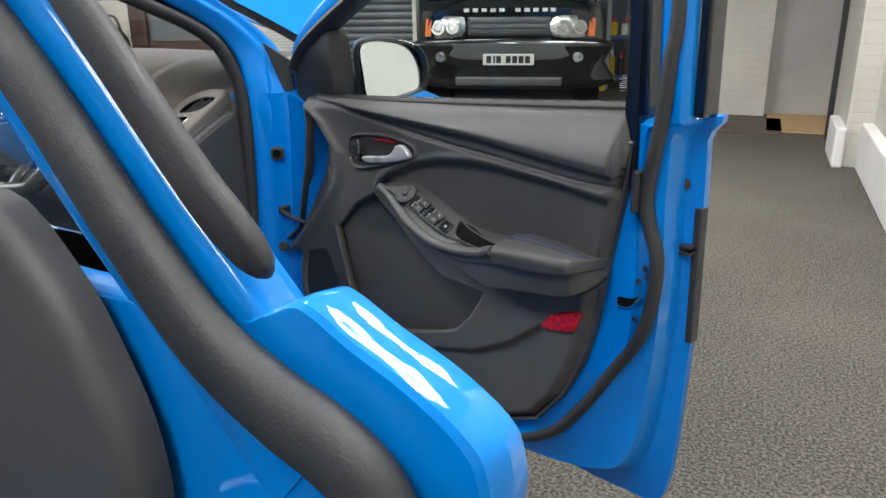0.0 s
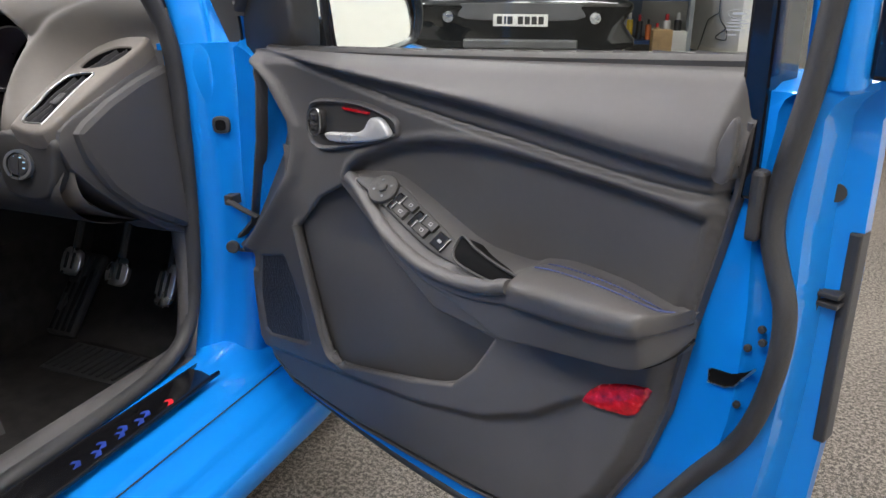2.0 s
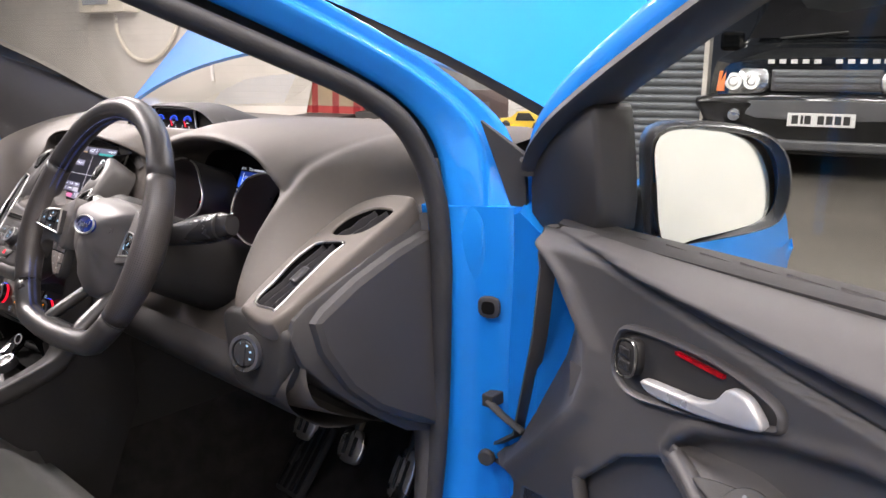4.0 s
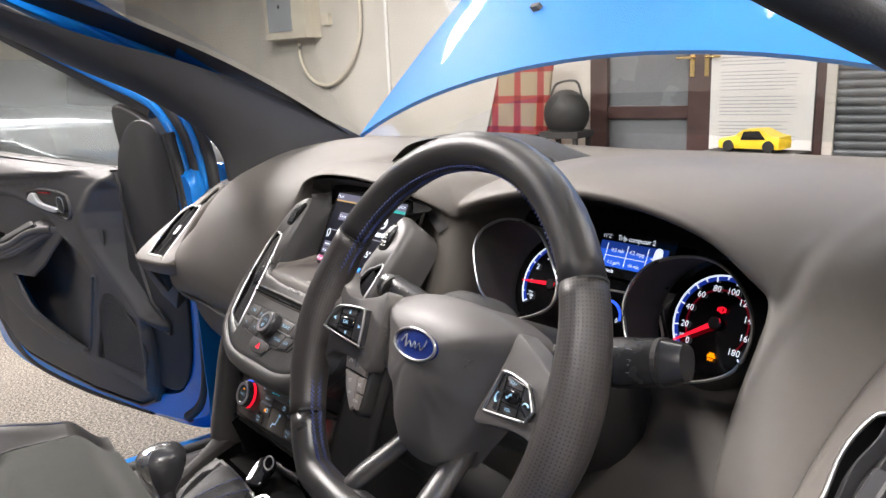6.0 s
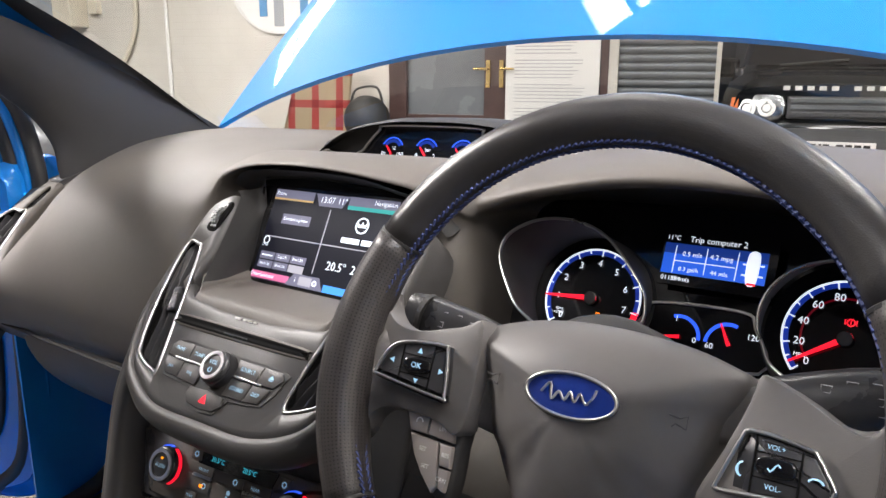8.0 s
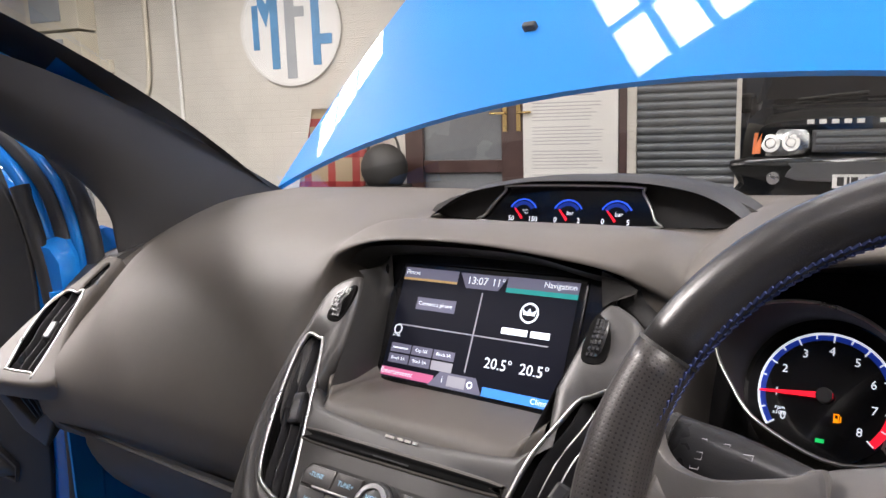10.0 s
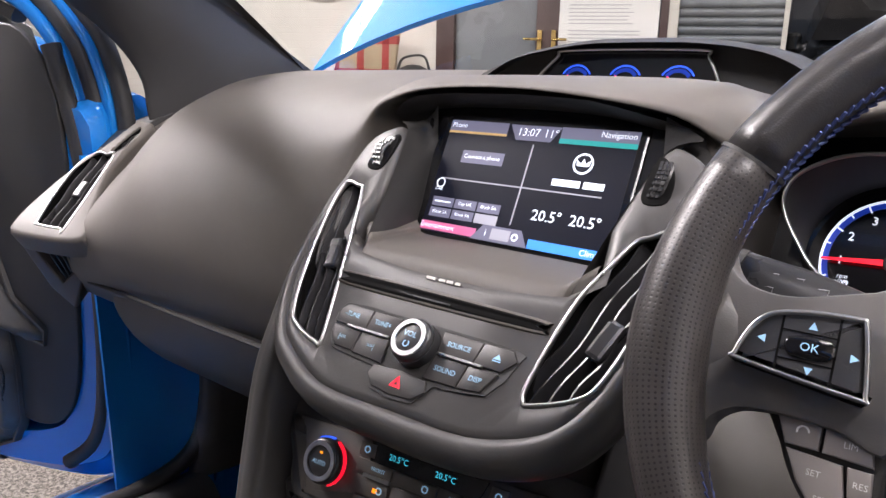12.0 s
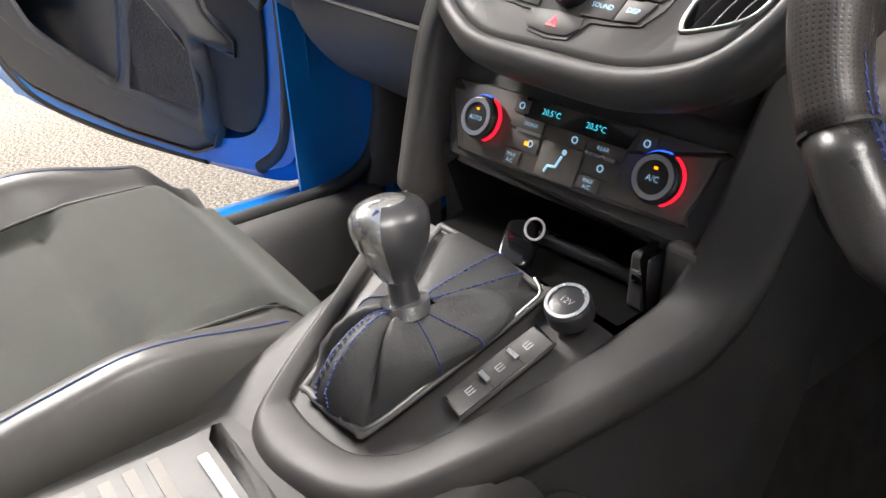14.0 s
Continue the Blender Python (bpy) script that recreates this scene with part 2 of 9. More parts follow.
M = {
    "blue": surface("blue_paint", (0.002, 0.19, 0.61), 0.5, 0.0, 0.75, 0.05, 3, 0.0, 1500, 0.1, 0.04, False, 0.12),
    "dash": surface("soft_dash_plastic", (0.1, 0.089, 0.078), 0.58, 0, 0, 0.1, 5, 0.05, 1500, 0.2, 0.06, True),
    "stack": surface("dark_stack_plastic", (0.056, 0.053, 0.051), 0.46, 0, 0, 0.1, 5, 0.05, 1500, 0.2, 0.06, True),
    "console": surface("black_console_plastic", (0.038, 0.036, 0.035), 0.55, 0, 0, 0.12, 5, 0.05, 1500, 0.2, 0.06, True, 0.35),
    "pillar": surface("pillar_plastic", (0.044, 0.043, 0.044), 0.52, 0, 0, 0.1, 5, 0.08, 1200, 0.2, 0.06, True),
    "rope": surface("pale_blue_thread", (0.055, 0.075, 0.2), 0.75, 0, 0, 0.3, 60),
    "trim": surface("door_plastic", (0.064, 0.061, 0.06), 0.55, 0, 0, 0.1, 5, 0.05, 1500, 0.2, 0.06, True),
    "dark": surface("dark_plastic", (0.026, 0.025, 0.024), 0.6, 0, 0, 0.15, 8, 0.15, 900),
    "pad": surface("vinyl_pad", (0.055, 0.052, 0.05), 0.42, 0, 0, 0.1, 6, 0.07, 1200, 0.2, 0.06, True),
    # near-zero black: the shade of ducts, slots, cups and gaps as colour
    "void": surface("recess_shade_black", (0.004, 0.004, 0.004), 0.85, spec=0.1),
    "gloss": surface("gloss_black", (0.006, 0.006, 0.007), 0.12, 0, 0.3, 0.1, 5, 0, 1, 0.1, 0.05),
    "satin": surface("satin_black", (0.03, 0.03, 0.032), 0.3, 0, 0, 0.1, 5, 0.05, 1200),
    "rubber": surface("rubber_seal", (0.028, 0.028, 0.029), 0.62, 0, 0, 0.2, 14, 0.15, 500),
    "leather": surface("wheel_leather", (0.032, 0.03, 0.029), 0.37, 0, 0, 0.25, 14, 0.06, 1100, 0.2, 0.1, True),
    "perf": perforated("perforated_leather", (0.046, 0.041, 0.039)),
    "airbag": surface("airbag_plastic", (0.105, 0.098, 0.093), 0.46, 0, 0, 0.08, 9, 0.05, 1500, 0.2, 0.06, True),
    "cloth": surface("seat_suede", (0.036, 0.038, 0.033), 0.95, 0, 0, 0.25, 9, 0.3, 1400, 0.3, 0.03, False, 0.15, 0.12),
    "seatleather": surface("seat_leather", (0.045, 0.043, 0.04), 0.42, 0, 0, 0.15, 9, 0.06, 1300, 0.2, 0.06, True),
    "carpet": surface("car_carpet", (0.033, 0.031, 0.03), 0.98, 0, 0, 0.3, 30, 0.8, 900, 0.4, 0.02, False, 0.1),
    "chrome": surface("satin_chrome", (0.5, 0.5, 0.49), 0.3, 1.0, 0, 0.04, 9, 0, 1, 0.1, 0.06),
    "alu": surface("brushed_aluminium", (0.62, 0.62, 0.63), 0.3, 1.0, 0, 0.08, 20, 0.05, 700),
    "knobmetal": surface("polished_knob_metal", (0.58, 0.58, 0.57), 0.22, 0.9, 0, 0.08, 12, 0.02, 700),
    "handle": surface("satin_silver", (0.5, 0.5, 0.49), 0.34, 0.3, 0, 0.04, 6, 0.03, 900),
    "silver": surface("silver_paint", (0.5, 0.48, 0.45), 0.36, 0.1, 0, 0.05, 6, 0.05, 1200),
    # pale grey stands for light reflected by upward-facing satin keys
    "keysilver": surface("sheen_grey_key", (0.3, 0.27, 0.25), 0.4, 0.2, 0, 0.06, 9, 0.03, 1200),
    "stitch": surface("blue_thread", (0.028, 0.048, 0.16), 0.7, 0, 0, 0.2, 60),
    "red_lens": surface("red_reflector", (0.4, 0.002, 0.008), 0.2, 0, 0.6, 0.75, 130, 0.8, 330, 0.6),
    "red": surface("red_mark", (0.7, 0.02, 0.03), 0.4),
    "white": surface("white_paint", (0.78, 0.77, 0.75), 0.55, 0, 0, 0.06, 2, 0.1, 60),
    "headliner": surface("headliner_cloth", (0.42, 0.41, 0.39), 0.95, 0, 0, 0.05, 6, 0.1, 700),
    "ink": surface("grey_ink", (0.42, 0.42, 0.43), 0.7),
    "paper": surface("paper_board", (0.72, 0.71, 0.68), 0.7, 0, 0, 0.03, 2),
    "brick": bricks_painted("painted_brick", (0.64, 0.61, 0.55)),
    "floor": flecked("carpet_floor", (0.045, 0.041, 0.036), (0.19, 0.172, 0.148), 105),
    "brown": surface("brown_door_frame", (0.06, 0.03, 0.026), 0.4, 0, 0, 0.25, 5, 0.1, 90),
    "brass": surface("brass", (0.75, 0.52, 0.2), 0.25, 1.0),
    "grey": surface("grey_metal_box", (0.34, 0.36, 0.38), 0.5, 0, 0, 0.08, 4, 0.05, 300),
    "cream": surface("cream_box", (0.66, 0.61, 0.5), 0.5, 0, 0, 0.06, 4),
    "steel": surface("dark_shutter_steel", (0.16, 0.17, 0.18), 0.45, 0.5, 0, 0.15, 5, 0.05, 200),
    "suv": surface("black_car_paint", (0.006, 0.007, 0.008), 0.14, 0, 1.0, 0.1, 3),
    "suvgrey": surface("grey_bumper", (0.12, 0.12, 0.125), 0.35, 0.3, 0, 0.1, 6),
    "tyre": surface("tyre_rubber", (0.015, 0.015, 0.015), 0.85, 0, 0, 0.2, 20, 0.3, 120),
    "yellow": surface("yellow_plastic", (0.8, 0.55, 0.02), 0.4, 0, 0.2),
    "orange": surface("orange_lens", (0.8, 0.2, 0.05), 0.2, 0, 0.6),
    "wood": surface("pale_wood", (0.5, 0.33, 0.16), 0.6, 0, 0, 0.2, 20),
    "shelfblue": surface("blue_shelf", (0.03, 0.07, 0.2), 0.45, 0, 0, 0.1, 6),
    "matbrown": surface("brown_mat", (0.1, 0.075, 0.06), 0.95, 0, 0, 0.3, 30, 0.5, 300),
    "mirror": surface("mirror_glass", (0.9, 0.92, 0.88), 0.13, 1.0, 0, 0.0, 3, 0, 1, 0.0, 0.01),
    "clear": glass("window_glass", (0.93, 0.96, 0.95)),
    "sky": glow("skylight_fill_pane", (0.95, 0.97, 1.0), 2.6),
    "w_lit": glow("lit_white", (0.85, 0.92, 1.0), 0.9),
    "w_ice": glow("lit_ice", (0.35, 0.6, 0.8), 0.3),
    "b_lit": glow("lit_blue", (0.03, 0.12, 1.0), 1.0),
    "b_dim": glow("lit_blue_dim", (0.01, 0.04, 0.35), 0.5),
    "r_lit": glow("lit_red", (1.0, 0.01, 0.03), 1.2),
    "r_dim": glow("lit_red_dim", (0.25, 0.0, 0.01), 0.25),
    "a_lit": glow("lit_amber", (1.0, 0.3, 0.0), 1.2),
    "g_lit": glow("lit_green", (0.0, 0.7, 0.15), 0.8),
    "c_lit": glow("lit_cyan", (0.05, 0.6, 0.75), 0.8),
    "scr_bg": glow("screen_black", (0.002, 0.0025, 0.007), 1.0),
    "scr_bar": glow("screen_bar", (0.12, 0.12, 0.17), 0.9),
    "scr_gold": glow("screen_gold", (0.45, 0.3, 0.12), 0.8),
    "scr_teal": glow("screen_teal", (0.02, 0.3, 0.28), 0.8),
    "scr_pink": glow("screen_pink", (0.5, 0.12, 0.25), 0.8),
    "scr_blue": glow("screen_blue", (0.05, 0.25, 0.75), 0.8),
    "scr_line": glow("screen_line", (0.3, 0.3, 0.34), 0.8),
}


# ---- building helpers ----
def part(name, bm, mat, parent=None, label="", smooth=None, bevel=0.0, segments=2):
    """Links a bmesh as one mesh object under a thing or a part."""
    me = bpy.data.meshes.new(name)
    if smooth is not None:
        for f in bm.faces:
            f.smooth = True
        if smooth < 180:
            for e in bm.edges:
                if len(e.link_faces) == 2 and e.calc_face_angle(0) > radians(smooth):
                    e.smooth = False
    bm.to_mesh(me)
    bm.free()
    for mm in (mat if isinstance(mat, (list, tuple)) else [mat]):
        me.materials.append(M[mm] if isinstance(mm, str) else mm)
    ob = new(name, me)
    while parent and parent.parent and parent.parent.parent:
        parent = parent.parent
    if parent:
        ob.parent = parent
    if label:
        tagged(ob, label)
    if bevel:
        mod = ob.modifiers.new("bevel", "BEVEL")
        mod.width, mod.segments, mod.limit_method, mod.angle_limit = bevel, segments, "ANGLE", radians(35)
        mod.harden_normals = False
    return ob


def holder(name, label, category, m=None, group="", kind=""):
    ob = tagged(new(name), label, category, group, kind)
    if m is not None:
        ob.matrix_world = m
    return ob


def box(bm, x0, x1, y0, y1, z0, z1, m=None):
    vs = [bm.verts.new((x, y, z)) for x in (x0, x1) for y in (y0, y1) for z in (z0, z1)]
    for a, b, c, d in ((0, 1, 3, 2), (4, 6, 7, 5), (0, 4, 5, 1), (2, 3, 7, 6), (0, 2, 6, 4), (1, 5, 7, 3)):
        bm.faces.new([vs[i] for i in (a, b, c, d)])
    if m is not None:
        for v in vs:
            v.co = m @ v.co
    return vs


def boxes(*specs):
    bm = bmesh.new()
    for s in specs:
        box(bm, *s)
    return bm


def spline(pts, n=8, closed=False):
    """Catmull-Rom through the points."""
    P = [np.array(p, float) for p in pts]
    out, k = [], len(P)
    for i in range(k if closed else k - 1):
        p0 = P[(i - 1) % k] if closed or i > 0 else P[0]
        p1, p2 = P[i], P[(i + 1) % k]
        p3 = P[(i + 2) % k] if closed or i + 2 < k else P[-1]
        for j in range(n):
            t = j / n
            out.append(0.5 * (2 * p1 + (p2 - p0) * t + (2 * p0 - 5 * p1 + 4 * p2 - p3) * t * t + (3 * p1 - p0 - 3 * p2 + p3) * t ** 3))
    if not closed:
        out.append(P[-1])
    return out


def sheet(rows, closed_u=False, closed_v=False):
    """A quad sheet through rows of points."""
    bm = bmesh.new()
    V = [[bm.verts.new(tuple(p)) for p in r] for r in rows]
    nr, nc = len(V), len(V[0])
    for i in range(nr if closed_u else nr - 1):
        for j in range(nc if closed_v else nc - 1):
            bm.faces.new((V[i][j], V[i][(j + 1) % nc], V[(i + 1) % nr][(j + 1) % nc], V[(i + 1) % nr][j]))
    return bm


def caps(bm, first, last):
    bm.verts.ensure_lookup_table()
    bm.faces.new([bm.verts[i] for i in reversed(first)])
    bm.faces.new([bm.verts[i] for i in last])


def tube(path, ra, rb=None, sides=10, up=(0, 0, 1), closed=False, capped=True, power=2.0):
    """A bar swept along a path; ra across, rb along up; power above 2 squares the section."""
    rb = rb or ra
    P = [Vector(p) for p in path]
    rows = []
    for i, p in enumerate(P):
        a, b = P[i - 1] if (i or closed) else P[i], P[(i + 1) % len(P)] if (closed or i + 1 < len(P)) else P[i]
        d = (b - a).normalized()
        u = Vector(up[i] if isinstance(up, list) else up)
        s = d.cross(u)
        s = s.normalized() if s.length > 1e-5 else Vector((1, 0, 0))
        u = s.cross(d)
        k, r2 = (ra[i] if isinstance(ra, list) else ra), (rb[i] if isinstance(rb, list) else rb)
        row = []
        for j in range(sides):
            an = 2 * math.pi * j / sides
            c, q = math.cos(an), math.sin(an)
            row.append(p + s * (k * math.copysign(abs(c) ** (2 / power), c)) + u * (r2 * math.copysign(abs(q) ** (2 / power), q)))
        rows.append(row)
    bm = sheet(rows, closed, True)
    if capped and not closed:
        n = len(rows)
        caps(bm, list(range(sides)), list(range((n - 1) * sides, n * sides)))
    bmesh.ops.recalc_face_normals(bm, faces=bm.faces)
    return bm


def plate(outline, thick, m=None, inset=0.0):
    """A slab from a flat outline (x, y), its face at z = 0 and its back at -thick; inset rounds the front edge."""
    bm = bmesh.new()
    rings = []
    P = [Vector((p[0], p[1], 0)) for p in outline]
    n = len(P)
    area = sum(P[i].x * P[(i + 1) % n].y - P[(i + 1) % n].x * P[i].y for i in range(n))
    if area < 0:
        P.reverse()
    if inset:
        nor = []
        for i in range(n):
            d = (P[(i + 1) % n] - P[i - 1]).normalized()
            nor.append(Vector((-d.y, d.x, 0)))
        steps = [(-thick, 0), (-inset, 0), (-inset * 0.3, inset * 0.3), (0, inset)]
        for z, q in steps:
            rings.append([bm.verts.new(P[i] + nor[i] * q + Vector((0, 0, z))) for i in range(n)])
    else:
        for z in (-thick, 0):
            rings.append([bm.verts.new(p + Vector((0, 0, z))) for p in P])
    for a, b in zip(rings, rings[1:]):
        for i in range(n):
            bm.faces.new((a[i], a[(i + 1) % n], b[(i + 1) % n], b[i]))
    bm.faces.new(list(reversed(rings[0])))
    bm.faces.new(rings[-1])
    if m is not None:
        bmesh.ops.transform(bm, matrix=m, verts=bm.verts)
    return bm


def pierced(outline, holes, thick, m=None, inset=0.004, depth=0.03):
    """A slab like plate(), with openings through its face; each opening's wall runs back by depth."""
    def loop(pts, flip):
        P = [Vector((p[0], p[1], 0)) for p in pts]
        k = len(P)
        if (sum(P[i].x * P[(i + 1) % k].y - P[(i + 1) % k].x * P[i].y for i in range(k)) < 0) != flip:
            P.reverse()
        nor = []
        for i in range(k):
            d = (P[(i + 1) % k] - P[i - 1]).normalized()
            nor.append(Vector((-d.y, d.x, 0)))
        return P, nor

    bm = bmesh.new()
    rims = []
    for pts, flip, steps in [(outline, False, ((-thick, 0), (-inset, 0), (-inset * 0.6, inset * 0.12), (-inset * 0.3, inset * 0.3), (-inset * 0.1, inset * 0.6), (0, inset)))] + [(h, True, ((-depth, 0), (-0.0015, 0), (0, 0.0015))) for h in holes]:
        P, nor = loop(pts, flip)
        rings = [[bm.verts.new(p + q * w + Vector((0, 0, z))) for p, q in zip(P, nor)] for z, w in steps]
        for a, b in zip(rings, rings[1:]):
            for i in range(len(a)):
                bm.faces.new((a[i], a[(i + 1) % len(a)], b[(i + 1) % len(a)], b[i]))
        rims += [bm.edges.get((rings[-1][i], rings[-1][(i + 1) % len(P)])) for i in range(len(P))]
    bmesh.ops.triangle_fill(bm, use_beauty=True, edges=rims)
    bmesh.ops.recalc_face_normals(bm, faces=bm.faces)
    if m is not None:
        bmesh.ops.transform(bm, matrix=m, verts=bm.verts)
    return bm


def disc(r, thick, m=None, sides=40, dome=0.0, r2=None):
    return plate([(r * math.cos(2 * math.pi * i / sides), (r2 or r) * math.sin(2 * math.pi * i / sides)) for i in range(sides)], thick, m, dome)


def ring(r0, r1, thick, m=None, sides=48, a0=0, a1=360):
    """A flat ring or arc with thickness, its face at z = 0."""
    bm = bmesh.new()
    full = a1 - a0 >= 360
    k = sides if full else sides + 1
    rows = []
    for z, r in ((-thick, r0), (0, r0), (0, r1), (-thick, r1)):
        rows.append([bm.verts.new((r * math.cos(radians(a0 + (a1 - a0) * i / sides)), r * math.sin(radians(a0 + (a1 - a0) * i / sides)), z)) for i in range(k)])
    for a in range(4):
        for i in range(sides):
            bm.faces.new((rows[a][i], rows[a][(i + 1) % k], rows[(a + 1) % 4][(i + 1) % k], rows[(a + 1) % 4][i]))
    if not full:
        for i in (0, k - 1):
            bm.faces.new([rows[a][i] for a in range(4)])
    bmesh.ops.recalc_face_normals(bm, faces=bm.faces)
    if m is not None:
        bmesh.ops.transform(bm, matrix=m, verts=bm.verts)
    return bm


def join(*bms):
    out = bmesh.new()
    for b in bms:
        me = bpy.data.meshes.new("tmp")
        b.to_mesh(me)
        b.free()
        out.from_mesh(me)
        bpy.data.meshes.remove(me)
    return out


def frame_of(origin, xdir, ndir):
    """A pose whose x runs along xdir and whose z points along ndir."""
    z = Vector(ndir).normalized()
    x = Vector(xdir)
    x = (x - z * x.dot(z)).normalized()
    y = z.cross(x)
    m = Matrix((x, y, z)).transposed().to_4x4()
    m.translation = Vector(origin)
    return m


def at(m, x, y, z=0.0):
    return m @ Matrix.Translation((x, y, z))


def words(body, size, m, mat, parent, name="lettering", align="CENTER", shear=0.0, bold=0.0):
    cu = bpy.data.curves.new("txt", "FONT")
    cu.body, cu.size, cu.align_x, cu.align_y, cu.shear, cu.offset = body, size, align, "CENTER", shear, bold
    cu.resolution_u = 2
    tmp = bpy.data.objects.new("txt", cu)
    me = bpy.data.meshes.new_from_object(tmp)
    bpy.data.objects.remove(tmp)
    bpy.data.curves.remove(cu)
    me.name = name
    me.transform(m)
    me.materials.clear()
    me.materials.append(M[mat])
    ob = new(name, me)
    while parent.parent and parent.parent.parent:
        parent = parent.parent
    ob.parent = parent
    return ob


def inside(poly, X, Y):
    """Which points lie in a polygon, and how far each is from its edge."""
    P = np.array(poly, float)
    ins = np.zeros(X.shape, bool)
    dist = np.full(X.shape, 9.0)
    for i in range(len(P)):
        (x1, y1), (x2, y2) = P[i - 1], P[i]
        with np.errstate(divide="ignore", invalid="ignore"):
            cross = ((y1 > Y) != (y2 > Y)) & (X < (x2 - x1) * (Y - y1) / (y2 - y1 + 1e-12) + x1)
        ins ^= cross
        L = (x2 - x1) ** 2 + (y2 - y1) ** 2 + 1e-12
        t = np.clip(((X - x1) * (x2 - x1) + (Y - y1) * (y2 - y1)) / L, 0, 1)
        dist = np.minimum(dist, np.hypot(X - x1 - t * (x2 - x1), Y - y1 - t * (y2 - y1)))
    return ins, np.where(ins, dist, -dist)


def step(x):
    t = np.clip(x, 0, 1)
    return t * t * (3 - 2 * t)


# ---- the garage ----
ground = part("ground", boxes((-40, 40, -40, 40, -0.1, 0.0)), "floor", None)
tagged(ground, "dark grey flecked carpet floor of the garage", "floor", kind="structure")

# back wall, turned 18 degrees; x runs along it and -y faces the room
WALL = pose(-3.5, 5.75, 0, 0, 0, 18)
wall_back = part("wall_back", boxes((-9, -1.07, 0, 0.3, 0, CEIL), (-1.07, 1.05, 0.0, 0.3, 2.15, CEIL), (1.05, 1.13, -0.03, 0.3, 0, CEIL), (1.95, 1.99, 0, 0.3, 0, CEIL), (1.13, 1.95, 0.0, 0.3, 2.6, CEIL)), "brick")
wall_back.matrix_world = WALL
tagged(wall_back, "white painted brick wall with stains", "wall", kind="structure")
wall_shutter = part("wall_shutter", boxes((1.99, 5.2, 0.02, 0.3, 2.6, CEIL)), "white")
wall_shutter.matrix_world = WALL
tagged(wall_shutter, "white lintel over the vehicle bay", "wall", kind="structure")

bay = part("wall_bay", boxes((-4.6, 4.6, 11.4, 11.6, 0, CEIL), (-3.2, -3.0, 6.6, 11.4, 0, CEIL)), surface("bay_wall_grey", (0.13, 0.15, 0.19), 0.6, 0, 0, 0.15, 1.5, 0.1, 60))
tagged(bay, "dark blue-grey walls of the vehicle bay", "wall", kind="structure")
SIDE = frame_of((0.2817, 10.4046, 0), (0.5035, -0.864, 0), (-0.864, -0.5035, 0))
wall_side = part("wall_side", boxes((-1.15, 3.2, 0.0, CEIL, -0.15, 0.0, SIDE)), "brick")
tagged(wall_side, "white painted brick side wall of the bay", "wall", kind="structure")
side_foot = part("baseboard", boxes((0.0, 3.1, 0.0, 0.07, 0.002, 0.012, SIDE)), "cream")
tagged(side_foot, "cream painted band along the wall foot", "trim", kind="structure")
lead = part("hanging_lead", join(tube([SIDE @ Vector(q) for q in spline([(1.35, 2.2, 0.02), (1.36, 1.2, 0.02), (1.39, 0.5, 0.03), (1.6, 0.32, 0.03), (1.63, 0.2, 0.03), (1.4, 0.19, 0.03), (1.38, 0.22, 0.03), (1.58, 0.31, 0.03)], 5)], 0.007, None, 6), tube([SIDE @ Vector(q) for q in spline([(1.39, 0.49, 0.03), (1.2, 0.42, 0.03), (1.1, 0.36, 0.03), (1.0, 0.1, 0.04), (0.98, 0.02, 0.06)], 5)], 0.007, None, 6)), "dark", None, smooth=60)
tagged(lead, "thin dark cable hanging down the brick wall", "cable")
wall_right = part("wall_right", boxes((2.5, 2.8, -7, 4.75, 0, CEIL), (2.34, 2.8, 4.75, 5.88, 0, CEIL)), "brick")
tagged(wall_right, "white painted brick wall and pier", "wall", kind="structure")
skirt = part("plinth", boxes((2.42, 2.5, -7, 4.68, 0, 0.32), (2.27, 2.34, 4.68, 5.3, 0, 0.28)), "white", None, bevel=0.015)
tagged(skirt, "white painted plinth along the wall foot", "plinth", kind="structure")
wall_end = part("wall_end", boxes((1.3, 1.82, 7.05, 7.3, 0, CEIL)), "brick")
tagged(wall_end, "white painted brick return wall", "wall", kind="structure")
wall_grey = part("wall_grey", boxes((1.82, 2.62, 7.2, 7.35, 0, CEIL), (2.6, 2.8, 5.88, 7.2, 0, CEIL)), surface("grey_door", (0.42, 0.41, 0.39), 0.6, 0, 0, 0.1, 1.5, 0.15, 40))
tagged(wall_grey, "pale grey sliding door leaf in the side doorway", "wall", kind="structure")
jamb = part("door_jamb", boxes((2.3, 2.34, 5.88, 5.96, 0, CEIL)), "dark")
tagged(jamb, "dark strip along the doorway edge", "trim", kind="structure")
thresh = part("threshold", boxes((1.85, 2.6, 6.1, 7.2, 0, 0.012)), "wood")
tagged(thresh, "tan wooden threshold in the doorway", "threshold", kind="structure")
mat = part("door_mat", boxes((1.35, 1.98, 5.95, 6.85, 0, 0.012)), "matbrown", None, bevel=0.004)
tagged(mat, "flat brown door mat on the carpet floor", "mat")

wall_left = part("wall_left", boxes((-12.2, -12.0, -8, 8, 0, CEIL)), "brick")
tagged(wall_left, "white painted brick side wall", "wall", kind="structure")
wall_rear = part("wall_rear", boxes((-12, 2.8, -7.3, -7.0, 0, CEIL)), "white")
tagged(wall_rear, "white painted rear wall", "wall", kind="structure")


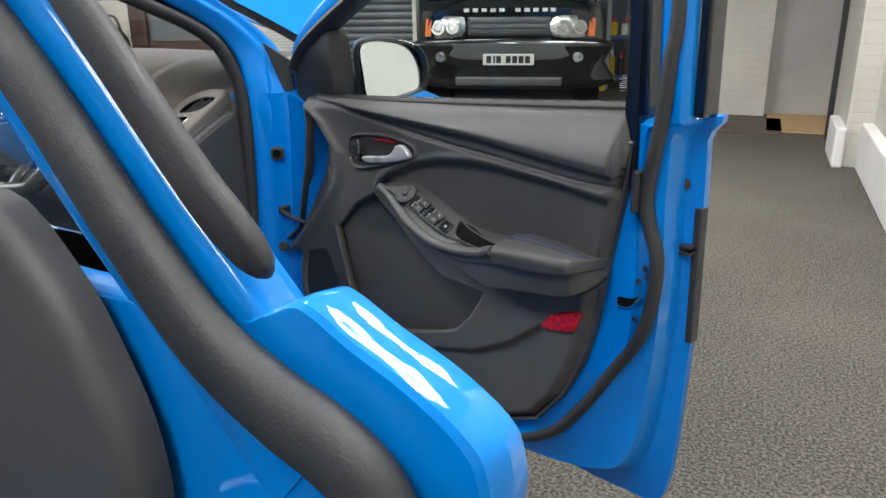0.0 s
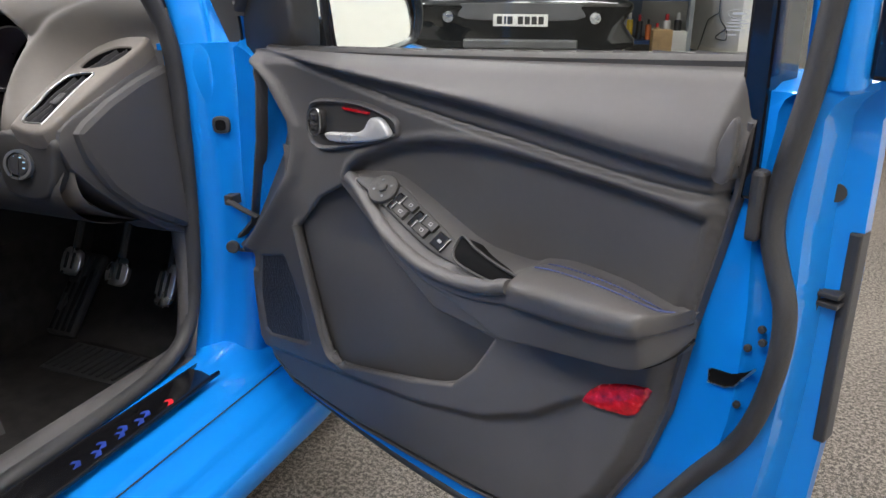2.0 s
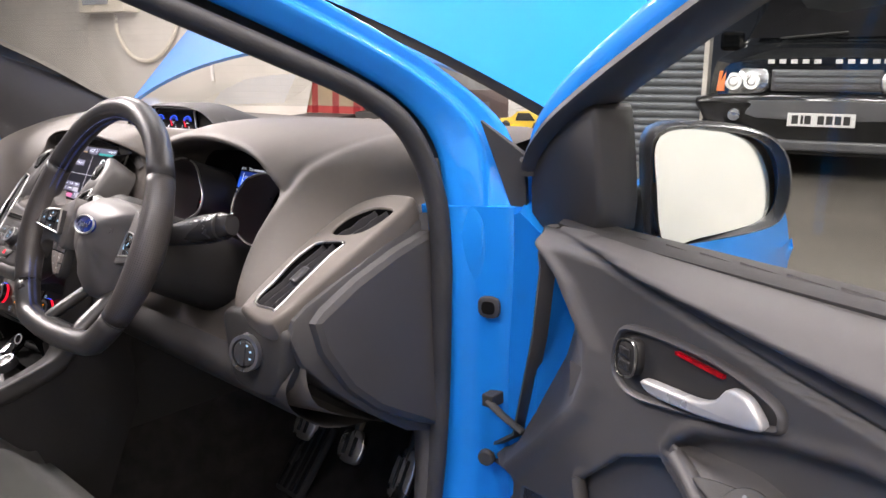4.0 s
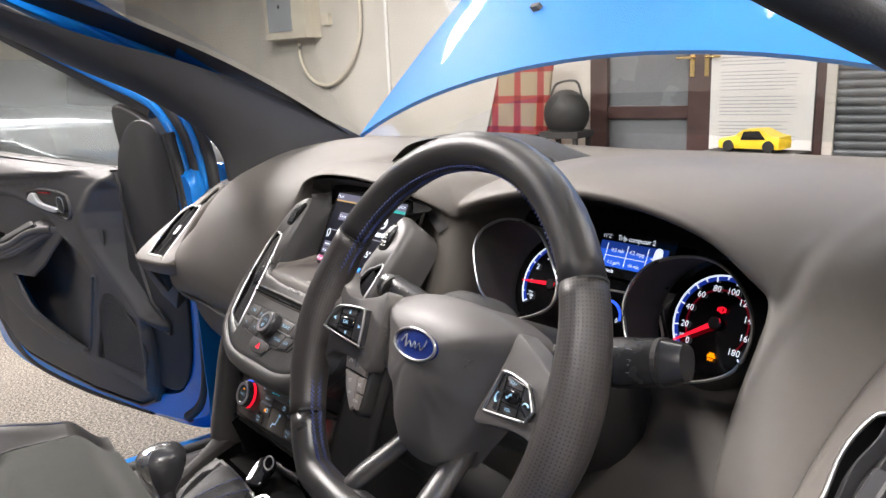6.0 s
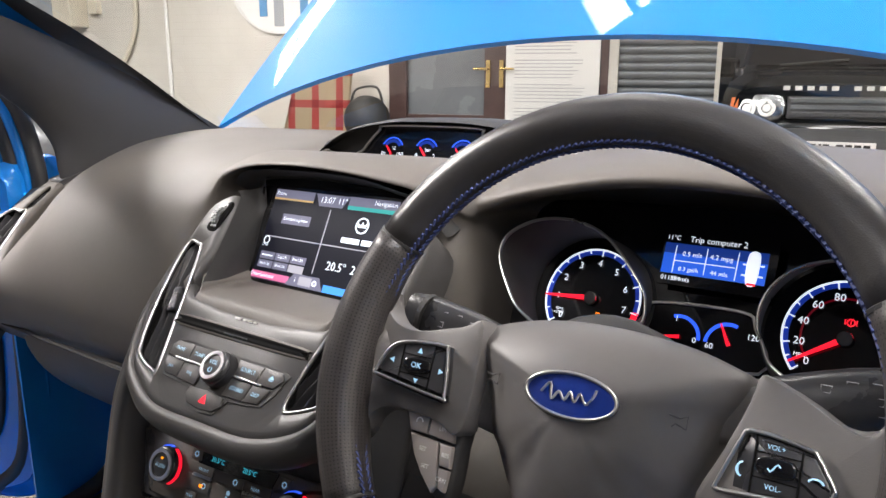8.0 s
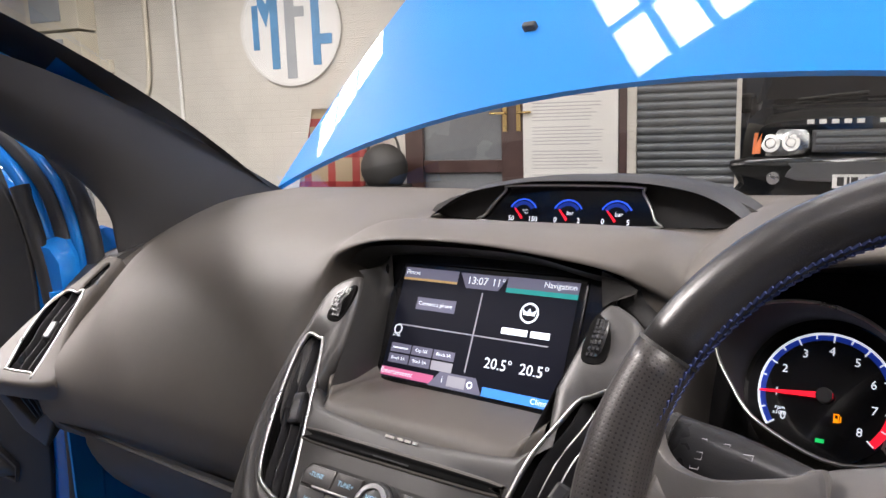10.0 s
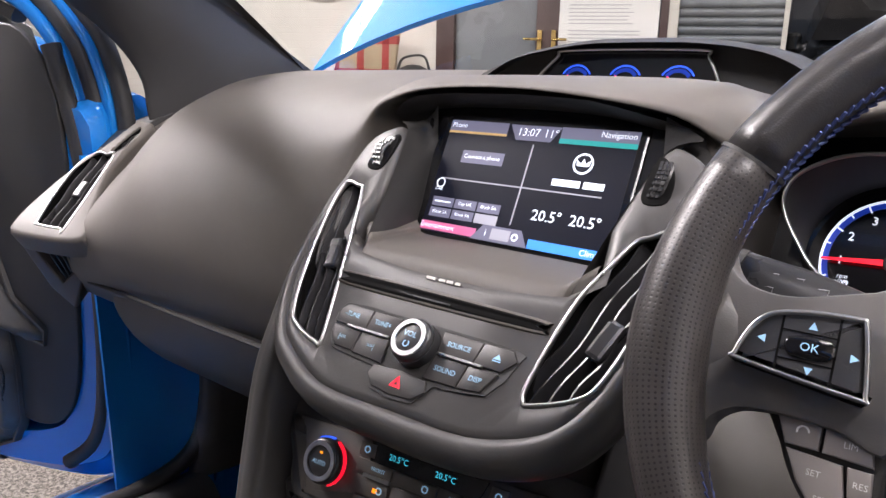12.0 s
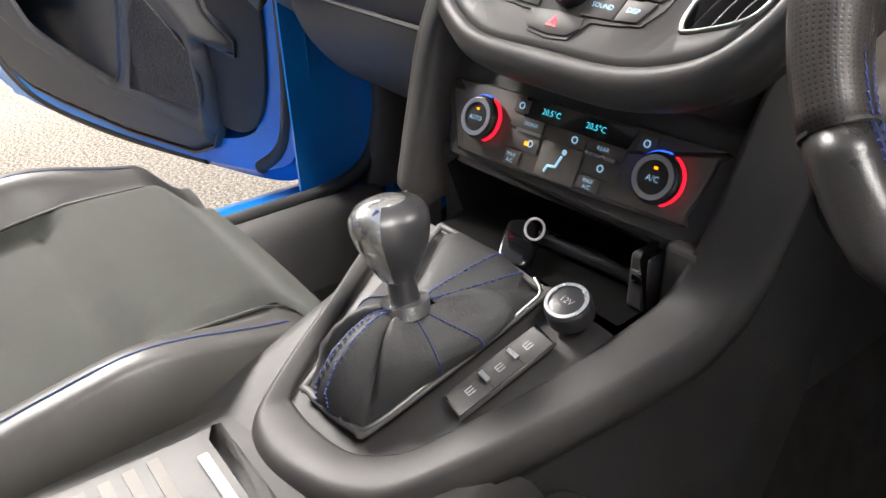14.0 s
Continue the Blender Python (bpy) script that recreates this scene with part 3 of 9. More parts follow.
def ceiling_with_skylights():
    """Flat white ceiling with openings for the skylights and the added fill."""
    turn = pose(0, 0, 0, 0, 0, TURN)
    lights = [(*(turn.inverted() @ Vector((s[0], s[1], 0)))[:2], s[2], s[3]) for s in SKYLIGHTS_AND_FILL]
    xs = sorted({-16.0, 9.0, *[a for s in lights for a in (s[0] - s[2] / 2, s[0] + s[2] / 2)]})
    ys = sorted({-10.0, 16.0, *[a for s in lights for a in (s[1] - s[3] / 2, s[1] + s[3] / 2)]})
    bm = bmesh.new()
    for x0, x1 in zip(xs, xs[1:]):
        for y0, y1 in zip(ys, ys[1:]):
            cx, cy = (x0 + x1) / 2, (y0 + y1) / 2
            if not any(abs(cx - s[0]) < s[2] / 2 and abs(cy - s[1]) < s[3] / 2 for s in lights):
                box(bm, x0, x1, y0, y1, CEIL, CEIL + 0.15, turn)
    return bm


tagged(part("ceiling", ceiling_with_skylights(), "white"), "white painted ceiling", "ceiling", kind="structure")
# added fill lamps get the same glowing pane and bars
for i, (sx, sy, sw, sd, watts) in enumerate(SKYLIGHTS_AND_FILL):
    sm = pose(sx, sy, 0, 0, 0, TURN)
    sky = tagged(part(f"window_{i + 1}", boxes((-sw / 2, sw / 2, -sd / 2, sd / 2, CEIL + 0.06, CEIL + 0.08, sm)), "sky"), "bright ceiling skylight, some of them added as fill", "skylight", kind="structure")
    for bx in (-sw / 6, sw / 6):
        part("glazing_bar", boxes((bx - 0.02, bx + 0.02, -sd / 2, sd / 2, CEIL - 0.02, CEIL + 0.02, sm)), "white", sky)
    part("glazing_bar", boxes((-sw / 2, sw / 2, -0.02, 0.02, CEIL - 0.022, CEIL + 0.018, sm)), "white", sky)

# double door: glazed leaf, papered leaf
ddoor = holder("door_1", "brown framed double door with brass handles", "door", WALL, kind="structure")
part("frame", boxes((-1.07, -0.89, -0.04, 0.1, 0, 2.15), (0.98, 1.05, -0.04, 0.1, 0, 2.15), (-0.89, 0.98, -0.04, 0.1, 2.05, 2.15), (-0.1, 0.11, -0.03, 0.08, 0, 2.05)), "brown", ddoor, "dark brown painted frame", bevel=0.004)
part("rail", boxes((-0.89, -0.1, -0.02, 0.06, 0.62, 0.74), (-0.89, -0.1, -0.02, 0.06, 0, 0.2)), "brown", ddoor, bevel=0.004)
part("pane", boxes((-0.89, -0.1, 0.02, 0.03, 0.74, 2.05), (-0.89, -0.1, 0.02, 0.03, 0.2, 0.62)), surface("grey_pane", (0.16, 0.17, 0.18), 0.25, 0, 0, 0.15, 1.2), ddoor, "grey reflective glass")
for hx, d in ((-0.06, -1), (0.07, 1)):
    h = part("handle", join(boxes((hx - 0.02, hx + 0.02, -0.05, -0.03, 1.0, 1.25)), tube([(hx, -0.05, 1.17), (hx, -0.1, 1.17), (hx + d * 0.02, -0.105, 1.17), (hx + d * 0.13, -0.1, 1.17)], 0.012)), "brass", ddoor, "brass lever handle", 40)
board = holder("notice_board", "tall white printed notice board with grey lines", "board", WALL)
part("sheet", boxes((0.115, 0.975, -0.06, -0.03, 0.35, 1.72)), "paper", board, bevel=0.003)
rnd = random.Random(4)
for i in range(34):
    z, w = 1.46 - i * 0.031, 0.5 + 0.16 * rnd.random()
    if i in (6, 13, 20, 27):
        continue
    part("text_line", boxes((0.2, 0.2 + w, -0.063, -0.06, z, z + 0.008)), "ink", board)
words("safe", 0.12, WALL.inverted() @ WALL @ frame_of((0.56, -0.064, 1.6), (1, 0, 0), (0, -1, 0)), "ink", board)
part("panel_low", boxes((0.115, 0.975, -0.02, 0.05, 0, 0.35)), "brown", board)

def thicken(bm, t):
    bmesh.ops.recalc_face_normals(bm, faces=bm.faces)
    bmesh.ops.solidify(bm, geom=bm.faces[:], thickness=t)
    return bm


# roller shutter with separate slats
shutter = holder("roller_shutter", "dark grey steel roller shutter with horizontal slats", "shutter", WALL, kind="structure")
slat = thicken(sheet([[(x, y, z) for y, z in ((0.05, -0.034), (0.032, -0.03), (0.022, -0.018), (0.02, 0.012), (0.026, 0.026), (0.046, 0.034), (0.05, 0.038))] for x in (1.13, 1.95)]), 0.003)
first = part("slat", slat, "steel", shutter, smooth=50)
first.location.z = 0.04
for i in range(1, 36):
    s = new("slat", first.data)
    s.parent, s.location.z = shutter, 0.04 + i * 0.072

# round sign with three vertical marks
sign = holder("round_sign", "round white sign with blue and grey block marks", "sign", WALL @ frame_of((-2.28, -0.03, 2.09), (1, 0, 0), (0, -1, 0)))
part("disc", disc(0.57, 0.03, None, 56, 0.006), "white", sign)
part("rim", ring(0.545, 0.575, 0.03, at(Matrix(), 0, 0, 0.006), 56), "paper", sign)
blue_ink = surface("sign_blue", (0.08, 0.26, 0.5), 0.5)
for x0, x1, y0, y1, mt in ((-0.43, -0.36, -0.2, 0.24, blue_ink), (-0.22, -0.13, -0.4, 0.38, blue_ink), (-0.05, 0.06, -0.5, 0.45, "grey"), (0.06, 0.17, 0.1, 0.2, "grey"), (0.06, 0.22, 0.35, 0.45, "grey"), (0.25, 0.34, -0.38, 0.36, blue_ink), (0.34, 0.47, -0.18, -0.08, blue_ink)):
    part("mark", boxes((x0, x1, y0, y1, 0, 0.006)), mt, sign)
part("mark", plate([(-0.36, 0.24), (-0.27, 0.02), (-0.22, 0.2), (-0.22, 0.38), (-0.26, 0.24), (-0.36, 0.42)], 0.006, at(Matrix(), 0, 0, 0.006)), blue_ink, sign)


def meter_box(x, z0, z1):
    b = holder("meter_box", "cream electrical box with a grey door on brick", "box", WALL)
    part("casing", boxes((x, x + 0.74, -0.26, 0, z0, z1)), "cream", b, bevel=0.008)
    part("door", boxes((x + 0.08, x + 0.5, -0.275, -0.26, z0 + 0.09, z1 - 0.07)), "grey", b, bevel=0.003)
    part("latch", boxes((x + 0.28, x + 0.31, -0.285, -0.275, (z0 + z1) / 2 + 0.08, (z0 + z1) / 2 + 0.12)), "dark", b)


meter_box(-5.48, 1.62, 2.2)
meter_box(-5.48, 2.23, 2.85)
pipe = part("conduit", tube(spline([(-5.1, -0.06, 1.6), (-5.08, -0.06, 1.35), (-4.9, -0.06, 1.1), (-4.6, -0.06, 1.04), (-4.3, -0.06, 1.2), (-4.1, -0.06, 1.5), (-4.03, -0.06, 1.9), (-4.02, -0.06, 3.4)], 6), 0.025, None, 8), "cream", None, smooth=60)
pipe.matrix_world = WALL
tagged(pipe, "cream conduit pipe curving down the brick wall", "pipe")
pipe2 = part("conduit", tube([(-3.66, -0.03, 0.8), (-3.66, -0.03, 3.4)], 0.02, None, 8), "white", None, smooth=60)
pipe2.matrix_world = WALL
tagged(pipe2, "thin white pipe up the brick wall", "pipe")
sock = part("junction_box", boxes((-4.66, -4.54, -0.08, 0, 1.76, 1.9)), "cream", None, bevel=0.008)
sock.matrix_world = WALL
tagged(sock, "small cream junction box on the wall", "box")


# chair with a tartan blanket, bag, and a toy-sized yellow model car on a stand
def tartan(name):
    m, n, l, p = material(name)
    tc = n.new("ShaderNodeTexCoord")
    sep = n.new("ShaderNodeSeparateXYZ")
    l.new(tc.outputs["Object"], sep.inputs[0])
    outs = []
    for ax, per, ph in (("X", 0.26, 0.02), ("Z", 0.3, 0.1)):
        a = n.new("ShaderNodeMath")
        a.operation = "ADD"
        a.inputs[1].default_value = ph + 10 * per
        l.new(sep.outputs[ax], a.inputs[0])
        b = n.new("ShaderNodeMath")
        b.operation = "MODULO"
        b.inputs[1].default_value = per
        l.new(a.outputs[0], b.inputs[0])
        c = n.new("ShaderNodeMath")
        c.operation = "LESS_THAN"
        c.inputs[1].default_value = 0.075
        l.new(b.outputs[0], c.inputs[0])
        outs.append(c)
    s = n.new("ShaderNodeMath")
    l.new(outs[0].outputs[0], s.inputs[0])
    l.new(outs[1].outputs[0], s.inputs[1])
    ramp = n.new("ShaderNodeValToRGB")
    ramp.color_ramp.interpolation = "CONSTANT"
    ramp.color_ramp.elements[0].color = (0.5, 0.4, 0.27, 1)
    ramp.color_ramp.elements[1].position, ramp.color_ramp.elements[1].color = 0.3, (0.45, 0.08, 0.07, 1)
    e = ramp.color_ramp.elements.new(0.8)
    e.color = (0.3, 0.02, 0.025, 1)
    h = n.new("ShaderNodeMath")
    h.operation = "MULTIPLY"
    h.inputs[1].default_value = 0.5
    l.new(s.outputs[0], h.inputs[0])
    l.new(h.outputs[0], ramp.inputs[0])
    l.new(ramp.outputs[0], p.inputs["Base Color"])
    p.inputs["Roughness"].default_value = 0.95
    return m


chair = holder("chair", "folding chair draped with a beige and red tartan blanket", "chair", WALL @ pose(-1.7, -0.75, 0))
for lx in (-0.28, 0.28):
    for ly in (-0.25, 0.25):
        part("leg", tube([(lx, ly, 0), (lx * 0.95, ly * 0.9, 0.46)], 0.014, None, 8), "dark", chair)
part("seat", boxes((-0.3, 0.3, -0.3, 0.3, 0.44, 0.5)), "dark", chair, bevel=0.02)
rows = []
for i in range(14):
    z = 0.42 + i * 0.065
    rows.append([(x * (1.0 - 0.012 * i) + 0.01 * i, 0.3 + 0.05 * i / 14 + 0.012 * math.sin(x * 22 + i * 0.4), z) for x in np.linspace(-0.36, 0.36, 18)])
bl = sheet(rows)
bmesh.ops.solidify(bl, geom=bl.faces[:], thickness=0.02)
part("blanket", bl, tartan("tartan_wool"), chair, "beige tartan blanket with red stripes", 180)
bag = holder("bag", "rounded black bag on a stool against the wall", "bag", WALL @ pose(-1.1, -0.5, 0))
bb = bmesh.new()
bmesh.ops.create_uvsphere(bb, u_segments=20, v_segments=12, radius=0.24)
for v in bb.verts:
    v.co = Vector((v.co.x * 0.95, v.co.y * 0.7, max(v.co.z, -0.17) * 0.95 + 0.7))
part("body", bb, "dark", bag, smooth=60)
part("strap", tube(spline([(-0.16, 0, 0.86), (-0.1, 0, 0.98), (0.1, 0, 1.0), (0.16, 0, 0.86)], 5), 0.012, None, 6), "dark", bag)
part("stool", boxes((-0.2, 0.2, -0.18, 0.18, 0.48, 0.54), (-0.18, -0.14, -0.16, -0.12, 0, 0.48), (0.14, 0.18, -0.16, -0.12, 0, 0.48), (-0.18, -0.14, 0.12, 0.16, 0, 0.48), (0.14, 0.18, 0.12, 0.16, 0, 0.48)), "dark", bag)


def vehicle_body(rows, name, matname, parent, label=""):
    """A body skin from cross sections of half width; mirrored, closed at both ends."""
    full = []
    for y, pts in rows:
        half = spline([(x, z) for x, z in pts], 4)
        full.append([(x, y, z) for x, z in half] + [(-x, y, z) for x, z in reversed(half)])
    bm = sheet(full, False, True)
    n, k = len(full[0]), len(full)
    caps(bm, list(range(n)), list(range((k - 1) * n, k * n)))
    bmesh.ops.recalc_face_normals(bm, faces=bm.faces)
    return part(name, bm, matname, parent, label, 50)


def road_wheel(parent, x, y, r, w, s):
    m = frame_of((x, y, r), (0, 1, 0), (s, 0, 0))
    t = part("wheel", ring(r * 0.66, r, w, at(m, 0, 0, w / 2), 40), "tyre", parent, "black tyre on a dark alloy rim", 40, 0.015)
    part("rim", join(ring(r * 0.56, r * 0.67, w * 0.7, at(m, 0, 0, w * 0.35), 32), *[boxes((-0.03, 0.03, 0.0, r * 0.6, w * 0.2, w * 0.3, m @ pose(0, 0, 0, 0, 0, 72 * i))) for i in range(5)]), "steel", t)


# big black off-road vehicle facing the room
suv = holder("off_road_vehicle", "black off-road vehicle with clear headlights parked in the bay", "car", pose(-0.66, 6.55, 0, 0, 0, 14))
# local: front at y = 0 facing -y
SUV = [(0.0, [(0.0, 0.32), (0.62, 0.34), (0.84, 0.46), (0.86, 0.66), (0.83, 0.88), (0.76, 1.0), (0.4, 1.04), (0.0, 1.05)]),
       (0.2, [(0.0, 0.3), (0.7, 0.32), (0.94, 0.46), (0.955, 0.7), (0.93, 0.95), (0.84, 1.06), (0.45, 1.12), (0.0, 1.13)]),
       (1.25, [(0.0, 0.3), (0.7, 0.32), (0.96, 0.5), (0.965, 0.75), (0.95, 1.0), (0.87, 1.12), (0.45, 1.17), (0.0, 1.18)]),
       (1.32, [(0.0, 0.3), (0.7, 0.32), (0.96, 0.5), (0.965, 0.75), (0.95, 1.0), (0.88, 1.14), (0.6, 1.2), (0.0, 1.21)]),
       (2.05, [(0.0, 0.3), (0.7, 0.32), (0.96, 0.5), (0.965, 0.75), (0.95, 1.05), (0.86, 1.3), (0.7, 1.7), (0.0, 1.76)]),
       (4.4, [(0.0, 0.35), (0.7, 0.36), (0.96, 0.5), (0.965, 0.75), (0.95, 1.05), (0.86, 1.3), (0.72, 1.72), (0.0, 1.79)]),
       (4.75, [(0.0, 0.4), (0.7, 0.42), (0.93, 0.5), (0.94, 0.75), (0.92, 1.05), (0.84, 1.25), (0.68, 1.5), (0.0, 1.55)])]
vehicle_body(SUV, "body", "suv", suv)
for s in (1, -1):
    for wy in (0.9, 3.65):
        road_wheel(suv, s * 0.83, wy, 0.38, 0.26, s)
    hl = part("headlight", plate(spline([(-0.2, -0.1), (0.16, -0.1), (0.2, 0.06), (0.1, 0.1), (-0.2, 0.085)], 3, True), 0.1, frame_of((s * 0.64, -0.02, 0.86), (1, 0, 0), (s * 0.25, -1, 0.12)), 0.01), surface("headlight_bowl", (0.45, 0.46, 0.47), 0.2, 0.9, 0.5, 0.5, 14, 0.3, 60, 0.5, 0.08), suv, "clear headlight with round lamps", 40)
    hm = frame_of((s * 0.64, -0.025, 0.86), (1, 0, 0), (s * 0.25, -1, 0.12))
    for q, rr in ((-0.09, 0.075), (0.07, 0.07)):
        part("lamp", join(ring(rr * 0.6, rr, 0.02, at(hm, q, -0.01, 0.012), 28), disc(rr * 0.55, 0.02, at(hm, q, -0.01, 0.01), 24, 0.008)), "chrome", hl)
    part("indicator", plate([(-0.04, -0.095), (0.025, -0.095), (0.035, 0.08), (-0.025, 0.08)], 0.03, at(hm, s * 0.19, 0, 0.022)), "orange", hl)
    fog = part("fog_lamp", join(ring(0.035, 0.05, 0.03, frame_of((s * 0.7, -0.05, 0.56), (1, 0, 0), (0, -1, 0)), 24), disc(0.035, 0.02, frame_of((s * 0.7, -0.05, 0.56), (1, 0, 0), (0, -1, 0)), 20, 0.006)), "alu", suv)
    part("wing_mirror", boxes((s * 1.0 - 0.12, s * 1.0 + 0.12, 1.55, 1.68, 1.1, 1.3)), "suv", suv, bevel=0.04)
part("grille", boxes((-0.42, 0.42, -0.035, 0.03, 0.77, 0.95)), "suvgrey", suv, "grey mesh grille with two bars", bevel=0.015)
for i in range(3):
    part("grille_bar", boxes((-0.39, 0.39, -0.05, -0.03, 0.79 + i * 0.055, 0.825 + i * 0.055)), surface("grille_mesh", (0.09, 0.09, 0.095), 0.5, 0.4, 0, 0.6, 60, 0.9, 130, 0.6) if i == 0 else "steel", suv, bevel=0.004)
for i, x in enumerate((-0.4, -0.31, -0.22, -0.13, -0.04, 0.12, 0.21, 0.3, 0.39, 0.47)):
    part("badge_mark", boxes((x - 0.06, x - 0.008, -0.016, 0.0, 1.0, 1.035)), "white", suv)
part("bumper", plate(spline([(-0.94, -0.26), (0.94, -0.26), (0.97, 0.0), (0.9, 0.22), (-0.9, 0.22), (-0.97, 0.0)], 4, True), 0.12, frame_of((0, -0.03, 0.52), (1, 0, 0), (0, -1, 0)), 0.05), "suv", suv, smooth=50)
part("intake", plate(spline([(-0.52, -0.06), (0.52, -0.06), (0.56, 0.05), (0.5, 0.09), (-0.5, 0.09), (-0.56, 0.05)], 3, True), 0.02, frame_of((0, -0.035, 0.6), (1, 0, 0), (0, -1, 0)), 0.006), "suvgrey", suv)
part("skid_plate", boxes((-0.55, 0.55, -0.06, 0.02, 0.27, 0.36)), "suvgrey", suv, bevel=0.02)
npl = part("number_plate", boxes((-0.26, 0.26, -0.06, -0.045, 0.48, 0.592)), "white", suv, "white number plate with dark bars", bevel=0.004)
for x, w in ((-0.2, 0.05), (-0.145, 0.02), (-0.1, 0.05), (0.0, 0.05), (0.065, 0.05), (0.13, 0.05), (0.195, 0.05)):
    part("plate_bar", boxes((x - w / 2, x + w / 2, -0.062, -0.06, 0.5, 0.572)), "dark", npl)
ws = sheet([[(x, 1.32 + 0.73 * t - 0.012, 1.215 + 0.52 * t) for x in np.linspace(-0.8 + 0.16 * t, 0.8 - 0.16 * t, 8)] for t in np.linspace(0.02, 0.95, 6)])
part("windscreen", ws, "gloss", suv, smooth=180)
part("wiper", tube([(-0.5, 1.3, 1.22), (0.1, 1.36, 1.27)], 0.012, None, 6), "dark", suv)


# shelf rack with bottles
rack = holder("shelf_rack", "open metal rack with blue shelves", "shelf", pose(0.25, 9.15, 0, 0, 0, 10))
for px in (-0.38, 0.38):
    for py in (-0.2, 0.2):
        part("post", boxes((px - 0.025, px + 0.025, py - 0.025, py + 0.025, 0, 1.9)), "grey", rack)
for z in (0.12, 0.62, 1.1, 1.6):
    part("shelf", boxes((-0.4, 0.4, -0.22, 0.22, z, z + 0.04)), "shelfblue", rack)
RACK = pose(0.25, 9.15, 0, 0, 0, 10)
rnd = random.Random(8)
TONES = ["yellow", "white", "shelfblue", "orange", "wood", "white", "dark", "yellow"]
for z in (0.16, 0.66, 1.14):
    x = -0.32
    while x < 0.32:
        r, h = 0.035 + 0.03 * rnd.random(), 0.16 + 0.16 * rnd.random()
        b = holder("bottle", "plastic cleaning bottle standing on the rack", "bottle", RACK @ pose(x, -0.08 + 0.1 * rnd.random(), z), "bottles on the rack")
        part("body", disc(r, h * 0.75, at(Matrix(), 0, 0, h * 0.75), 14, r * 0.3), rnd.choice(TONES), b, smooth=50)
        part("cap", disc(r * 0.45, h * 0.25, at(Matrix(), 0, 0, h), 10, r * 0.1), rnd.choice(["white", "dark", "red"]), b, smooth=50)
        x += 2.3 * r + 0.02
cloth = part("cloth", tube(spline([(0.1, -0.235, 1.17), (0.12, -0.25, 1.1), (0.09, -0.24, 0.98), (0.13, -0.25, 0.88)], 5), [0.06] * 16, [0.02] * 16, 8), "yellow", rack, "yellow cloth hanging over a shelf", 60)
for x, y, h, w, mt in ((0.42, 8.4, 0.34, 0.22, "wood"), (-0.2, 8.7, 0.22, 0.26, "yellow"), (0.55, 8.75, 0.3, 0.2, "white")):
    c = holder("carton", "small carton standing on the floor by the rack", "box", pose(x, y, 0, 0, 0, 20))
    part("body", boxes((-w / 2, w / 2, -w / 3, w / 3, 0, h)), mt, c, bevel=0.01)
cb = part("extension_lead", tube(spline([(1.0 + 0.18 * math.cos(a) + 0.01 * a, 6.4 + 0.14 * math.sin(a * 1.2), 0.015 + 0.004 * a) for a in np.linspace(0, 17, 40)], 2), 0.008, None, 6), "white", None, smooth=60)
tagged(cb, "coiled cable lying on the carpet floor", "cable")


# parked dark car beyond the passenger door, with a yellow model car on its nose
def saloon(m, paint, label):
    c = holder("parked_car", label, "car", m)
    S = [(0.0, [(0.0, 0.25), (0.6, 0.26), (0.82, 0.4), (0.8, 0.6), (0.6, 0.7), (0.0, 0.74)]),
         (0.3, [(0.0, 0.2), (0.7, 0.22), (0.9, 0.4), (0.9, 0.62), (0.75, 0.8), (0.0, 0.86)]),
         (1.3, [(0.0, 0.2), (0.7, 0.22), (0.93, 0.4), (0.93, 0.7), (0.82, 0.92), (0.0, 1.0)]),
         (1.95, [(0.0, 0.2), (0.7, 0.22), (0.93, 0.4), (0.93, 0.75), (0.8, 1.0), (0.0, 1.38)]),
         (3.2, [(0.0, 0.2), (0.7, 0.22), (0.93, 0.4), (0.93, 0.78), (0.78, 1.05), (0.0, 1.44)]),
         (4.1, [(0.0, 0.25), (0.7, 0.26), (0.9, 0.42), (0.9, 0.78), (0.7, 1.0), (0.0, 1.15)]),
         (4.4, [(0.0, 0.35), (0.6, 0.36), (0.8, 0.5), (0.78, 0.75), (0.6, 0.95), (0.0, 1.02)])]
    vehicle_body(S, "body", paint, c)
    for s in (1, -1):
        for wy in (0.85, 3.5):
            road_wheel(c, s * 0.82, wy, 0.32, 0.2, s)
        part("headlight", plate(spline([(-0.16, -0.04), (0.14, -0.07), (0.16, 0.05), (-0.1, 0.06)], 3, True), 0.06, frame_of((s * 0.62, 0.06, 0.62), (1, 0, 0), (s * 0.3, -1, 0.3)), 0.008), "chrome", c)
    wsn = sheet([[(x, 1.32 + 0.62 * t, 1.005 + 0.36 * t + 0.012 - 0.1 * (x / 0.8) ** 2) for x in np.linspace(-0.7 + 0.1 * t, 0.7 - 0.1 * t, 9)] for t in np.linspace(0, 1, 5)])
    part("windscreen", wsn, "gloss", c, smooth=180)
    return c


saloon(pose(-4.05, 0.3, 0, 0, 0, 152), surface("dark_grey_paint", (0.035, 0.04, 0.045), 0.16, 0.5, 1.0, 0.1, 3), "dark grey saloon car parked beside the blue car")
saloon(pose(-6.4, 3.0, 0, 0, 0, 165), surface("silver_car_paint", (0.2, 0.21, 0.22), 0.2, 0.6, 1.0, 0.1, 3), "silver saloon car parked by the brick wall")


def smooth_rows(rows):
    bm = sheet(rows, False, True)
    k, n = len(rows[0]), len(rows)
    caps(bm, list(range(k)), list(range((n - 1) * k, n * k)))
    bmesh.ops.recalc_face_normals(bm, faces=bm.faces)
    return bm


